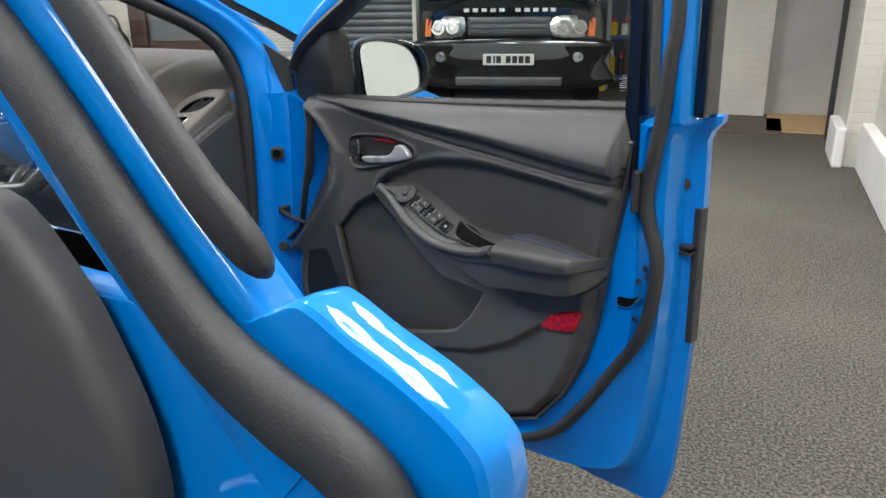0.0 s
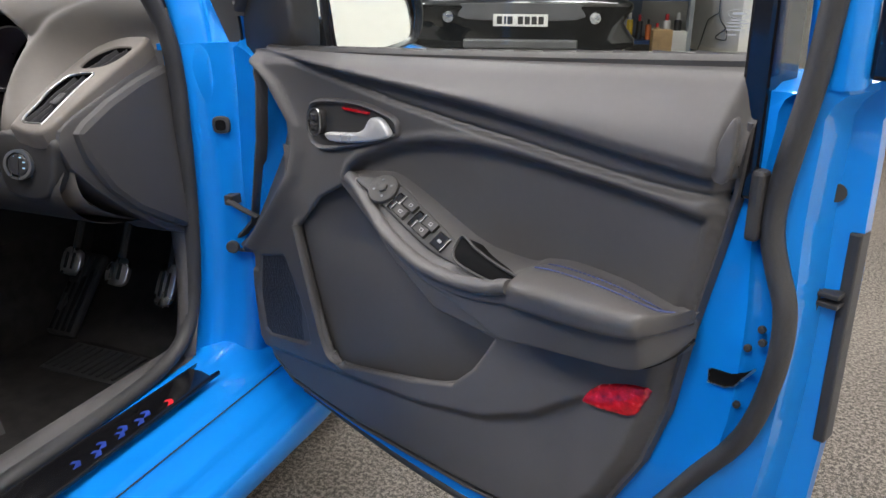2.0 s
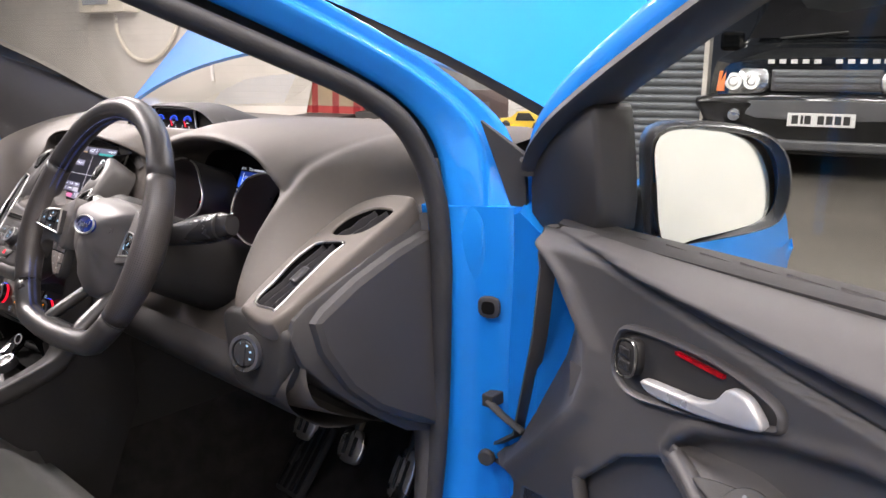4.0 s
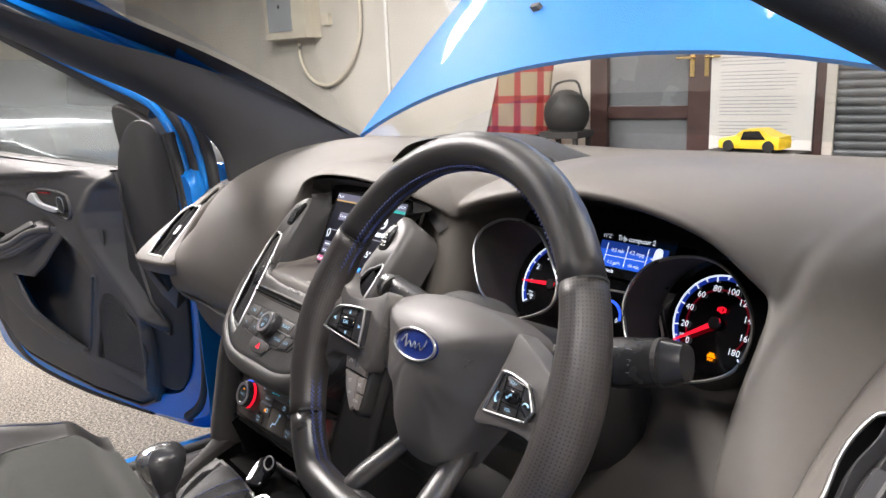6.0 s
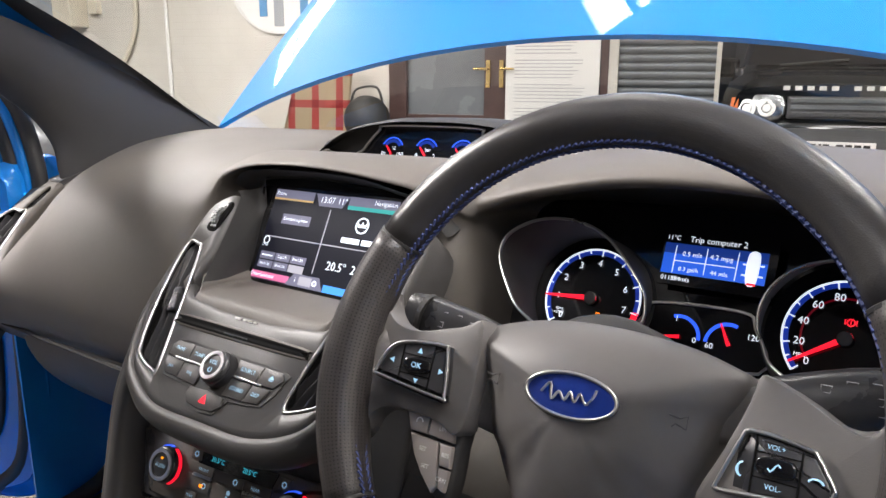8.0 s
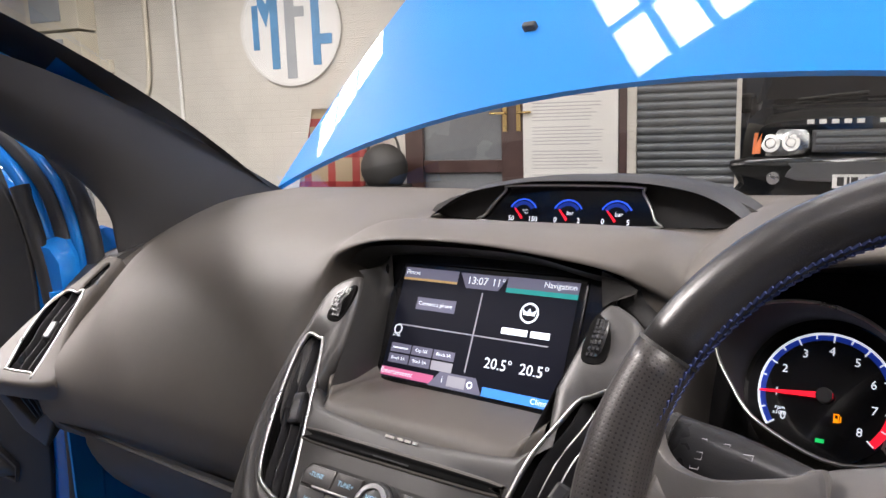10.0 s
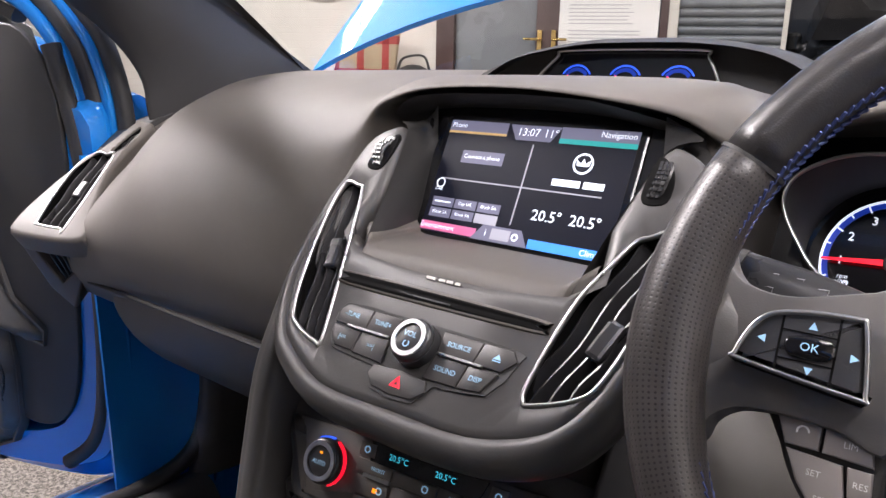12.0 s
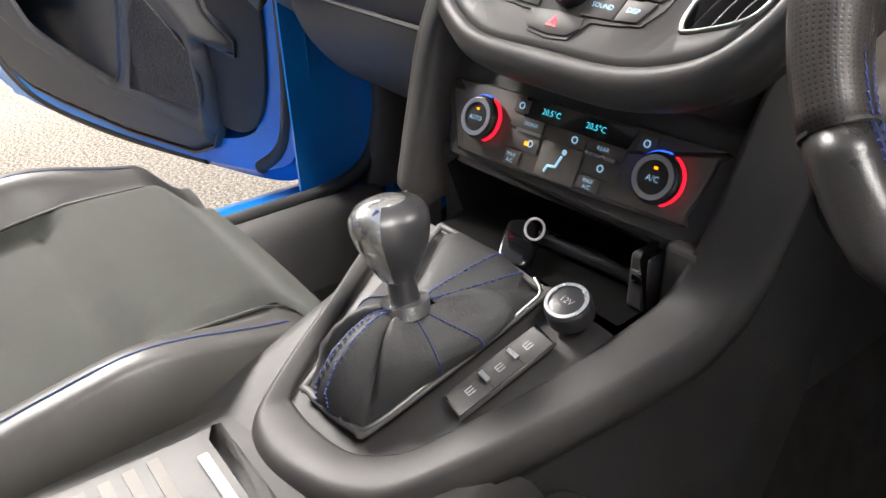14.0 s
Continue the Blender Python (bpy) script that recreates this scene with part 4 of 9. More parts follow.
# yellow model car on a low black stand
toy = holder("model_car", "small yellow model car on a black stand", "toy car", pose(-1.76, 3.86, 0, 0, 0, 8))
part("stand", boxes((-0.28, 0.28, -0.13, 0.13, 0.56, 0.6), (-0.24, 0.24, -0.1, 0.1, 0.03, 0.56), (-0.28, 0.28, -0.14, 0.14, 0, 0.03)), "dark", toy, "black display stand", bevel=0.006)
tb = [[(x, y * w, z) for y, z in ((-0.085, 0.62), (-0.09, 0.66), (-0.08, 0.66 + h), (0.08, 0.66 + h), (0.09, 0.66), (0.085, 0.62))] for x, w, h in ((-0.19, 0.8, 0.0), (-0.17, 1.0, 0.02), (-0.09, 1.0, 0.03), (-0.04, 0.9, 0.07), (0.06, 0.9, 0.075), (0.13, 1.0, 0.04), (0.18, 1.0, 0.03), (0.19, 0.8, 0.0))]
part("body", smooth_rows(tb), "yellow", toy, "bright yellow model body", 40)
for x in (-0.12, 0.12):
    for q in (-1, 1):
        part("wheel", disc(0.035, 0.03, frame_of((x, q * 0.092, 0.635), (1, 0, 0), (0, q, 0)), 20, 0.004), "tyre", toy)
for q in (-1, 1):
    part("side_window", plate([(-0.05, 0.67), (0.1, 0.675), (0.06, 0.725), (-0.03, 0.72)], 0.003, frame_of((0, q * 0.0835, 0), (1, 0, 0), (0, -1, 0))), "gloss", toy)


# ---- the blue car: x to its right, y forward, z up; it leans a little ----
car = holder("car", "bright blue hatchback with open doors and raised bonnet", "car", pose(0, 0, 0, 0, -1.0, 0))


def smooth_sheet(rows, n=4, nu=4):
    """A sheet splined both ways through a few rows of points."""
    R = [spline(r, n) for r in rows]
    cols = [spline([r[j] for r in R], nu) for j in range(len(R[0]))]
    return sheet([[cols[j][i] for j in range(len(cols))] for i in range(len(cols[0]))])


# body: floor pan, sills, hinge pillars, roof pillars, wings, bonnet
pan = part("floor_pan", boxes((-0.8, 0.8, -1.9, 1.5, 0.2, 0.27)), "carpet", car)
part("body_lower", boxes((-0.86, 0.86, -2.2, -0.7, 0.22, 0.34), (-0.6, 0.6, 0.72, 1.8, 0.25, 0.72)), "dark", car, bevel=0.03)


def mirror_rows(rows, s):
    return [[(s * p[0], p[1], p[2]) for p in r] for r in rows]


for s in (1, -1):
    # sill: section swept along y
    sec = [(0.66, 0.27), (0.675, 0.345), (0.70, 0.372), (0.745, 0.375), (0.768, 0.362), (0.80, 0.352), (0.835, 0.347), (0.85, 0.333), (0.885, 0.325), (0.90, 0.31), (0.93, 0.298), (0.935, 0.25), (0.88, 0.2)]
    rows = [[(x, y, z) for x, z in sec] for y in (-1.3, -0.5, -0.1, 0.1, 0.25)]
    rows.append([(x, 0.36 + (0.06 if x < 0.8 else 0), z + (0.03 if x < 0.8 else 0.0)) for x, z in sec])
    rows.append([(x - 0.01, 0.46, z + (0.09 if x < 0.8 else 0.0)) for x, z in sec])
    sill = part("sill", thicken(smooth_sheet(mirror_rows(rows, s), 3, 4), 0.012), "blue", car, smooth=60)
    # groove line on the sill: its shade drawn as a thin dark bar
    part("seam", tube([(s * 0.842, y, 0.3425) for y in (-1.2, 0, 0.42)], 0.0012, None, 6), "dark", sill)
    # hinge pillar: from the seal line outwards
    rows = []
    for z, y0, x0 in ((0.36, 0.31, 0.70), (0.42, 0.325, 0.705), (0.55, 0.335, 0.715), (0.7, 0.33, 0.725), (0.85, 0.32, 0.735), (0.94, 0.315, 0.733)):
        rows.append([(x0 - 0.03, y0 - 0.02, z), (x0 + 0.01, y0 - 0.005, z), (x0 + 0.03, y0 + 0.01, z), (x0 + 0.055, y0 + 0.02, z), (x0 + 0.085, y0 + 0.04, z), (x0 + 0.095, y0 + 0.09, z), (x0 + 0.1, y0 + 0.2, z)])
    pil = part("hinge_pillar", thicken(smooth_sheet(mirror_rows(rows, s), 3, 4), 0.012), "blue", car, smooth=60)
    bx, by, bz = s * 0.778, 0.336, 0.804
    gm = frame_of((bx + s * 0.004, by, bz), (1, 0, 0), (s * 0.3, -1, 0))
    sq = spline([(-0.0125, -0.012), (0.0125, -0.012), (0.0125, 0.012), (-0.0125, 0.012)], 4, True)
    gr = part("grommet", plate(sq, 0.006, at(gm, 0, 0, 0.003), 0.002), "rubber", pil, "square black plug in the hinge pillar", 40)
    # flat black plate on the plug in place of a shaded hollow
    part("recess", plate([(p[0] * 0.6, p[1] * 0.6) for p in sq], 0.002, at(gm, 0, 0, 0.004)), "void", gr)
    part("check_strap", join(boxes((-0.009, 0.009, -0.006, 0.02, -0.009, 0.009, Matrix.Translation((s * 0.781, 0.337, 0.67)))), tube([(s * 0.781, 0.333, 0.67), (s * 0.81, 0.328, 0.66), (s * 0.85, 0.322, 0.65)], 0.007, 0.004, 8)), "dark", pil, "black door check strap", bevel=0.003)
    part("grommet", disc(0.012, 0.008, frame_of((s * 0.776, 0.332, 0.581), (1, 0, 0), (s * 0.3, -1, 0)), 20, 0.003), "rubber", pil)
    # front wing
    rows = []
    for y, top, xo in ((0.38, 0.92, 0.865), (0.6, 0.92, 0.865), (0.9, 0.88, 0.835), (1.3, 0.83, 0.79), (1.7, 0.74, 0.72)):
        rows.append([(xo - 0.14, y, top + 0.015), (xo - 0.07, y, top + 0.008), (xo - 0.02, y, top - 0.03), (xo, y, top - 0.12), (xo + 0.005, y, 0.62), (xo - 0.01, y, 0.4), (xo - 0.03, y, 0.28)])
    part("front_wing", thicken(smooth_sheet(mirror_rows(rows, s), 3, 4), 0.012), "blue", car, smooth=60)
    # windscreen pillar: blue outer skin between the door seal and the screen
    base, top = Vector((s * 0.765, 0.60, 1.0)), Vector((s * 0.52, -0.10, 1.30))
    inn = [(0.49, -0.35, 1.385), (0.565, -0.13, 1.28), (0.63, 0.055, 1.191), (0.669, 0.164, 1.137), (0.703, 0.255, 1.081), (0.722, 0.30, 1.023), (0.729, 0.31, 0.957), (0.73, 0.308, 0.9), (0.729, 0.31, 0.84)]
    out = [(0.545, -0.20, 1.39), (0.605, -0.005, 1.29), (0.665, 0.172, 1.193), (0.698, 0.263, 1.142), (0.725, 0.335, 1.096), (0.764, 0.40, 1.03), (0.80, 0.375, 0.965), (0.818, 0.358, 0.9), (0.816, 0.36, 0.84)]
    rows = []
    for k, (a, b) in enumerate(zip(inn, out)):
        a, b, w = Vector(a), Vector(b), (1, 1, 1, 1, 1, 0.9, 0.6, 0.3, 0.0)[k]
        rows.append([tuple(Vector((s * q.x, q.y, q.z))) for q in (a + Vector((-0.012, 0.02, -0.004)), a, a.lerp(b, 0.25) + Vector((0.012, -0.006, 0.004)) * w, a.lerp(b, 0.45) + Vector((0.02, -0.006, 0.008)) * w, a.lerp(b, 0.55) + Vector((0.012, 0, 0.006)) * w, a.lerp(b, 0.8) + Vector((0.016, 0, 0.01)) * w, b, b + Vector((-0.03 * w + 0.01 * (1 - w), 0.03, -0.01 * w)))])
    part("windscreen_pillar", smooth_sheet(rows, 3, 4), "blue", car, smooth=60)
    part("pillar_gap_cover", plate([(-0.03, 0.075), (0.03, 0.035), (0.036, -0.09), (0.014, -0.04)], 0.01, frame_of((s * 0.792, 0.352, 0.972), (s, 0.25, 0), (s * 0.3, -1, 0)) if s > 0 else frame_of((s * 0.792, 0.352, 0.972), (1, -0.25, 0), (-0.3, -1, 0)) @ Matrix.Diagonal((-1, 1, 1, 1)), 0.002), "dark", car)
    # body opening seal: pillar, hinge post, sill
    seal = spline([(s * 0.482, -0.38, 1.37), (s * 0.56, -0.16, 1.265), (s * 0.619, 0.014, 1.182), (s * 0.658, 0.124, 1.131), (s * 0.689, 0.212, 1.087), (s * 0.711, 0.265, 1.04), (s * 0.726, 0.295, 0.96), (s * 0.728, 0.304, 0.88), (s * 0.724, 0.306, 0.8), (s * 0.712, 0.31, 0.65), (s * 0.70, 0.302, 0.5), (s * 0.695, 0.275, 0.425), (s * 0.70, 0.2, 0.39), (s * 0.71, 0.05, 0.382), (s * 0.715, -0.4, 0.382), (s * 0.715, -0.65, 0.4)], 6)
    part("door_seal", tube(seal, 0.013, 0.016, 10, (1, 0, 0.2)), "rubber", car, "black rubber seal round the door opening", 70)
    # inner kick panel and inner sill cover
    rows = []
    for z, y0 in ((0.38, 0.26), (0.5, 0.29), (0.65, 0.295), (0.8, 0.29), (0.93, 0.285)):
        rows.append([(s * 0.712, y0 + 0.012, z), (s * 0.69, y0 - 0.004, z), (s * 0.665, y0 + 0.02, z), (s * 0.65, y0 + 0.16, z), (s * 0.645, 0.75, z)])
    part("kick_panel", smooth_sheet(rows, 3, 3), "trim", car, smooth=60)
    rows = []
    for y in (0.27, 0.2, 0.05, -0.3, -0.7):
        rows.append([(s * 0.71, y, 0.375), (s * 0.675, y, 0.388), (s * 0.64, y, 0.375), (s * 0.615, y, 0.33), (s * 0.6, y, 0.26)])
    part("inner_sill", smooth_sheet(rows, 3, 3), "trim", car, smooth=60)
    # inner pillar trim: from dash to roof, broad at the foot
    rows = []
    for t in np.linspace(-0.02, 1.25, 9):
        c = base.lerp(top, t) + Vector((s * 0.02, 0, 0.03)) * math.sin(math.pi * min(1, max(0, t)))
        c = c - Vector((0, 0, 0.06 * max(0, t)))
        wf = 0.10 * (1 - t) ** 2 + 0.055
        rows.append([c + Vector((-s * 0.012, 0.012, 0.004)), c + Vector((-s * 0.045, -0.03, 0.0)), c + Vector((-s * 0.05, -0.05 - wf * 0.4, -0.02 - wf * 0.25)), c + Vector((-s * 0.035, -0.06 - wf * 0.9, -0.04 - wf * 0.55)), c + Vector((-s * 0.0, -0.065 - wf, -0.05 - wf * 0.7))])
    if s > 0:
        # on this side only its narrow edge shows beside the seal
        rows = []
        for q, w in zip(((0.482, -0.38, 1.37), (0.56, -0.16, 1.265), (0.619, 0.014, 1.182), (0.658, 0.124, 1.131), (0.689, 0.212, 1.087), (0.711, 0.265, 1.04), (0.72, 0.295, 0.98)), (1, 1, 1, 1, 1.1, 1.2, 1.3)):
            q = Vector(q)
            rows.append([q, q + Vector((-0.02, 0.012, 0.004)) * w, q + Vector((-0.032, 0.034, 0.008)) * w, q + Vector((-0.03, 0.075, 0.014)) * w, q + Vector((-0.015, 0.12, 0.02)) * w])
    else:
        rows = []
        edge = ((-0.7, 0.245, 0.93), (-0.7, 0.24, 0.96), (-0.698, 0.235, 1.0), (-0.694, 0.21, 1.04), (-0.688, 0.17, 1.076), (-0.675, 0.12, 1.108), (-0.655, 0.06, 1.142), (-0.61, -0.06, 1.195), (-0.53, -0.27, 1.3))
        for t, a in zip((-0.02, 0.12, 0.24, 0.36, 0.48, 0.6, 0.72, 0.9, 1.25), edge):
            a = Vector(a)
            c = base.lerp(top, t) + Vector((-0.02, 0, 0.03)) * math.sin(math.pi * min(1, max(0, t))) + Vector((0.012, 0.012, 0.004 - 0.06 * max(0, t)))
            rows.append([a + Vector((-0.02, 0.05, 0.006)), a + Vector((-0.006, 0.008, 0.002))] + [a.lerp(c, f) + Vector((0.8, -0.3, -0.3)) * 0.026 * math.sin(math.pi * f ** 0.8) for f in (0.04, 0.25, 0.5, 0.75, 1.0)])
    part("pillar_trim", smooth_sheet([[tuple(p) for p in r] for r in rows], 4, 4), "pillar", car, "black plastic windscreen pillar cover", 70)

# panel between the hinge post and the open passenger door
hp = smooth_sheet([[(x, y, z) for x, y in ((-0.698, 0.305), (-0.722, 0.272), (-0.738, 0.22), (-0.745, 0.16))] for z in (0.34, 0.5, 0.7, 0.9)], 3, 2)
part("hinge_panel", thicken(hp, 0.008), "blue", car, "blue painted hinge side of the body", 60)

# scuff plate with coloured marks
scuff = part("scuff_plate", plate(spline([(-0.26, -0.028), (0.34, -0.028), (0.375, -0.02), (0.375, 0.02), (0.34, 0.026), (-0.26, 0.026)], 2, True), 0.008, frame_of((0.762, -0.15, 0.381), (0, 1, 0), (0.12, 0, 1)), 0.003), "gloss", car, "black scuff plate with blue and red flecks", 40)
scm = frame_of((0.762, -0.15, 0.3814), (0, 1, 0), (0.12, 0, 1))
mark_blue = surface("mark_blue", (0.012, 0.035, 0.22), 0.4)
for x, y in ((0.275, -0.017), (0.232, -0.008), (0.212, -0.014), (0.185, -0.006), (0.172, -0.013), (0.14, -0.008), (0.122, -0.017), (0.09, -0.01)):
    part("fleck", plate([(x - 0.010, y - 0.006), (x + 0.003, y - 0.008), (x + 0.010, y + 0.001), (x + 0.003, y + 0.008), (x - 0.004, y + 0.007), (x + 0.002, y + 0.001)], 0.001, at(scm, 0, 0, 0.001)), "red" if x > 0.25 else mark_blue, scuff)

# road wheels
for sx in (1, -1):
    for wy in (1.08, -1.57):
        hub = pose(sx * (0.79 if wy < 0 else 0.74), wy, 0.315, 0, 90 * sx, 0)
        ty = [[hub @ Vector((r * math.cos(q), r * math.sin(q), z)) for q in np.linspace(0, 2 * math.pi, 40, endpoint=False)] for r, z in ((0.22, -0.2), (0.305, -0.2), (0.322, -0.18), (0.322, -0.02), (0.305, 0.0), (0.235, 0.004), (0.22, -0.02))]
        wh = part("wheel", sheet(ty, False, True), "tyre", car, "road wheel with low black tyre", 50)
        part("rim", join(disc(0.225, 0.02, at(hub, 0, 0, -0.04), 32, 0.004), ring(0.19, 0.228, 0.05, at(hub, 0, 0, 0.0), 40), *[boxes((0.03, 0.2, -0.018, 0.018, -0.03, -0.008, hub @ pose(0, 0, 0, 0, 0, a))) for a in range(0, 360, 36)]), "satin", wh, smooth=40)

# raised bonnet: outer skin faces the windscreen
OPEN = 46
rows = []
for v in np.linspace(0, 1.05, 10):
    w = 0.757 - 0.1 * v ** 2
    row = []
    for k in (-1, -0.97, -0.93, -0.87, -0.78, -0.64, -0.48, -0.32, -0.16, 0, 0.16, 0.32, 0.48, 0.64, 0.78, 0.87, 0.93, 0.97, 1):
        bow = 1 - abs(k) ** 1.9
        along = v + 0.146 * bow * max(0, 1 - v / 0.9)
        crown = 0.058 * (1 - abs(k) ** 3.2) - 0.03 * v * v
        c, q = math.cos(radians(OPEN)), math.sin(radians(OPEN))
        row.append((w * k, 0.60 + along * c - crown * q, 1.012 + along * q + crown * c))
    rows.append(row)
bonnet = part("bonnet", thicken(smooth_sheet(rows, 2, 2), 0.009), "blue", car, "raised bright blue bonnet", 60)
for x in (-0.3, 0.3):
    c, q = math.cos(radians(OPEN)), math.sin(radians(OPEN))
    part("washer_jet", boxes((x - 0.012, x + 0.012, -0.006, 0.006, 0, 0.016, pose(0, 0.60 + 0.29 * c - 0.05 * q, 1.012 + 0.29 * q + 0.05 * c, OPEN))), "dark", bonnet, bevel=0.003)
part("scuttle", smooth_sheet([[(x, 0.62 + 0.16 * (1 - (x / 0.75) ** 2) + d, 0.985 - 0.5 * d) for x in np.linspace(-0.75, 0.75, 11)] for d in (0.0, 0.08, 0.18)], 2, 2), "dark", car, "black scuttle panel below the windscreen", 60)
for s in (1, -1):
    part("bonnet_hinge", boxes((s * 0.68 - 0.02, s * 0.68 + 0.02, 0.68, 0.8, 0.88, 0.985)), "blue", car, bevel=0.008)
part("engine_cover", boxes((-0.5, 0.5, 0.85, 1.5, 0.6, 0.84)), "dark", car, bevel=0.03)

# windscreen
rows = []
for t in np.linspace(0, 1.2, 7):
    row = []
    for k in np.linspace(-1, 1, 11):
        x = (0.765 - 0.245 * t) * k
        row.append((x, 0.60 - 0.70 * t + 0.16 * (1 - k * k) * (1 - 0.4 * t), 1.0 + 0.30 * t + 0.03 * math.sin(math.pi * min(1, t)) + 0.02 * (1 - k * k)))
    rows.append(row)
wsc = part("windscreen", smooth_sheet(rows, 2, 2), "clear", car, smooth=180)
wsc.visible_shadow = False
for s in (1, -1):
    rows = []
    for t in np.linspace(0, 1.2, 9):
        rows.append([((0.765 - 0.245 * t) * k, 0.595 - 0.70 * t + 0.16 * (1 - k * k) * (1 - 0.4 * t), 0.996 + 0.30 * t + 0.03 * math.sin(math.pi * min(1, t)) + 0.02 * (1 - k * k)) for k in (s * 1.09, s * 1.06, s * 1.03, s * 1.0, s * (0.985 - 0.04 * min(1, t)))])
    part("screen_border", smooth_sheet(rows, 2, 2), "dark", wsc, "black painted edge of the glass", 180)
rv = part("rear_view_mirror", plate(spline([(-0.12, -0.03), (0.12, -0.03), (0.125, 0.03), (-0.125, 0.03)], 4, True), 0.03, frame_of((0.02, 0.03, 1.33), (1, 0, 0), (0.3, -1, -0.1)), 0.006), "dark", car, smooth=50)
part("glass", plate(spline([(-0.11, -0.024), (0.11, -0.024), (0.115, 0.024), (-0.115, 0.024)], 4, True), 0.001, frame_of((0.02, 0.029, 1.33), (1, 0, 0), (0.3, -1, -0.1))), "mirror", rv)
part("stem", tube([(0.02, 0.05, 1.34), (0.02, 0.1, 1.37)], 0.012), "dark", rv)


# ---- doors ----
BELT = [(0.176, 0.94), (0.467, 0.954), (0.65, 0.964), (0.84, 0.975), (0.905, 0.979)]
TRIM = [(0.1, 0.935), (0.086, 0.90), (0.09, 0.883), (0.072, 0.79), (0.022, 0.637), (-0.04, 0.592), (-0.036, 0.568), (0.036, 0.584), (0.032, 0.53), (0.036, 0.43), (0.06, 0.385), (0.12, 0.36), (0.32, 0.362), (0.556, 0.385), (0.66, 0.40), (0.74, 0.435), (0.794, 0.50), (0.829, 0.566), (0.852, 0.638), (0.867, 0.729), (0.884, 0.807), (0.897, 0.87), (0.902, 0.93), (0.905, 0.98), (0.6, 0.962), (0.3, 0.946)]
ROLL = [(0.11, 0.936), (0.221, 0.931), (0.346, 0.915), (0.464, 0.899), (0.565, 0.889), (0.652, 0.8825), (0.728, 0.875), (0.794, 0.869), (0.853, 0.866), (0.905, 0.868)]
GROOVE = [(0.11, 0.9375), (0.221, 0.936), (0.345, 0.929), (0.455, 0.922), (0.62, 0.9115), (0.735, 0.9), (0.8, 0.893), (0.857, 0.888), (0.905, 0.885)]
INSERT = [(0.352, 0.785), (0.362, 0.8), (0.387, 0.818), (0.461, 0.848), (0.535, 0.864), (0.61, 0.871), (0.668, 0.87), (0.795, 0.861), (0.884, 0.85), (0.868, 0.738), (0.80, 0.735), (0.735, 0.733), (0.70, 0.728), (0.675, 0.724), (0.62, 0.72), (0.562, 0.725), (0.52, 0.745), (0.46, 0.775), (0.4, 0.78)]
POCKET = [(0.215, 0.68), (0.246, 0.576), (0.282, 0.49), (0.312, 0.478), (0.466, 0.518), (0.559, 0.55), (0.6, 0.589), (0.636, 0.643), (0.53, 0.646), (0.45, 0.69), (0.4, 0.73), (0.34, 0.77), (0.28, 0.74)]
SPEAKER = [(0.075, 0.595), (0.155, 0.617), (0.168, 0.605), (0.214, 0.526), (0.222, 0.48), (0.2, 0.468), (0.08, 0.443), (0.062, 0.45), (0.054, 0.52)]


def trim_height(U, Z):
    """Relief of the door's inner panel, in metres towards the cabin."""
    _, edge = inside(TRIM, U, Z)
    belt = np.interp(U, [p[0] for p in BELT], [p[1] for p in BELT])
    low = np.interp(U, [p[0] for p in ROLL], [p[1] for p in ROLL])
    h = -0.022 * (1 - step(edge / 0.022)) ** 2
    lip = np.interp(U, [p[0] for p in GROOVE], [p[1] for p in GROOVE])
    t = np.clip((belt - Z) / np.maximum(belt - lip, 0.002), 0, 1)
    roll = np.where(t < 1, 0.016 - 0.045 * (1 - t) ** 1.7 - 0.005 * step((t - 0.86) / 0.14), 0.011 - 0.013 * step((lip - Z) / 0.005) + 0.005 * step((low - Z) / 0.004))
    roll = roll - 0.006 * np.exp(-((Z - low) / 0.0024) ** 2) * step((U - 0.25) / 0.1)
    h = h + roll * step((U - 0.1) / 0.12)
    # forward flank falls away towards the hinge
    flank = np.interp(Z, [0.37, 0.56, 0.573, 0.60, 0.673, 0.763, 0.80, 0.839, 0.895, 0.93], [0.03, 0.03, -0.02, 0.03, 0.109, 0.2, 0.218, 0.218, 0.16, 0.091])
    h = h - 0.5 * np.maximum(flank - U, 0) + 0.006 * np.exp(-((U - flank - 0.01) / 0.02) ** 2)
    ins, d = inside(INSERT, U, Z)
    h = h - 0.013 * step(d / 0.011) + 0.004 * np.exp(-((d + 0.004) / 0.006) ** 2)
    pk, d = inside(POCKET, U, Z)
    h = h - 0.007 * step((d + 0.003) / 0.005)
    h = h + 0.006 * np.exp(-((d + 0.006) / 0.006) ** 2) * step((0.35 - U) / 0.05) * step((0.70 - Z) / 0.03)
    sp, d = inside(SPEAKER, U, Z)
    h = h - 0.006 * step(d / 0.006)
    lower = np.interp(U, [0.027, 0.273, 0.488, 0.611, 0.694, 0.766], [0.413, 0.459, 0.497, 0.531, 0.574, 0.629])
    h = h - 0.010 * step((lower - Z) / 0.016) * step((0.8 - U) / 0.06)
    return h


def onto(outline, u, z):
    """The nearest place on a closed outline."""
    A = np.array([tuple(p)[:2] for p in outline])
    D = np.roll(A, -1, axis=0) - A
    q = np.array((u, z))
    f = np.clip(((q - A) * D).sum(1) / np.maximum((D * D).sum(1), 1e-12), 0, 1)
    C = A + D * f[:, None]
    return tuple(float(v) for v in C[((C - q) ** 2).sum(1).argmin()])


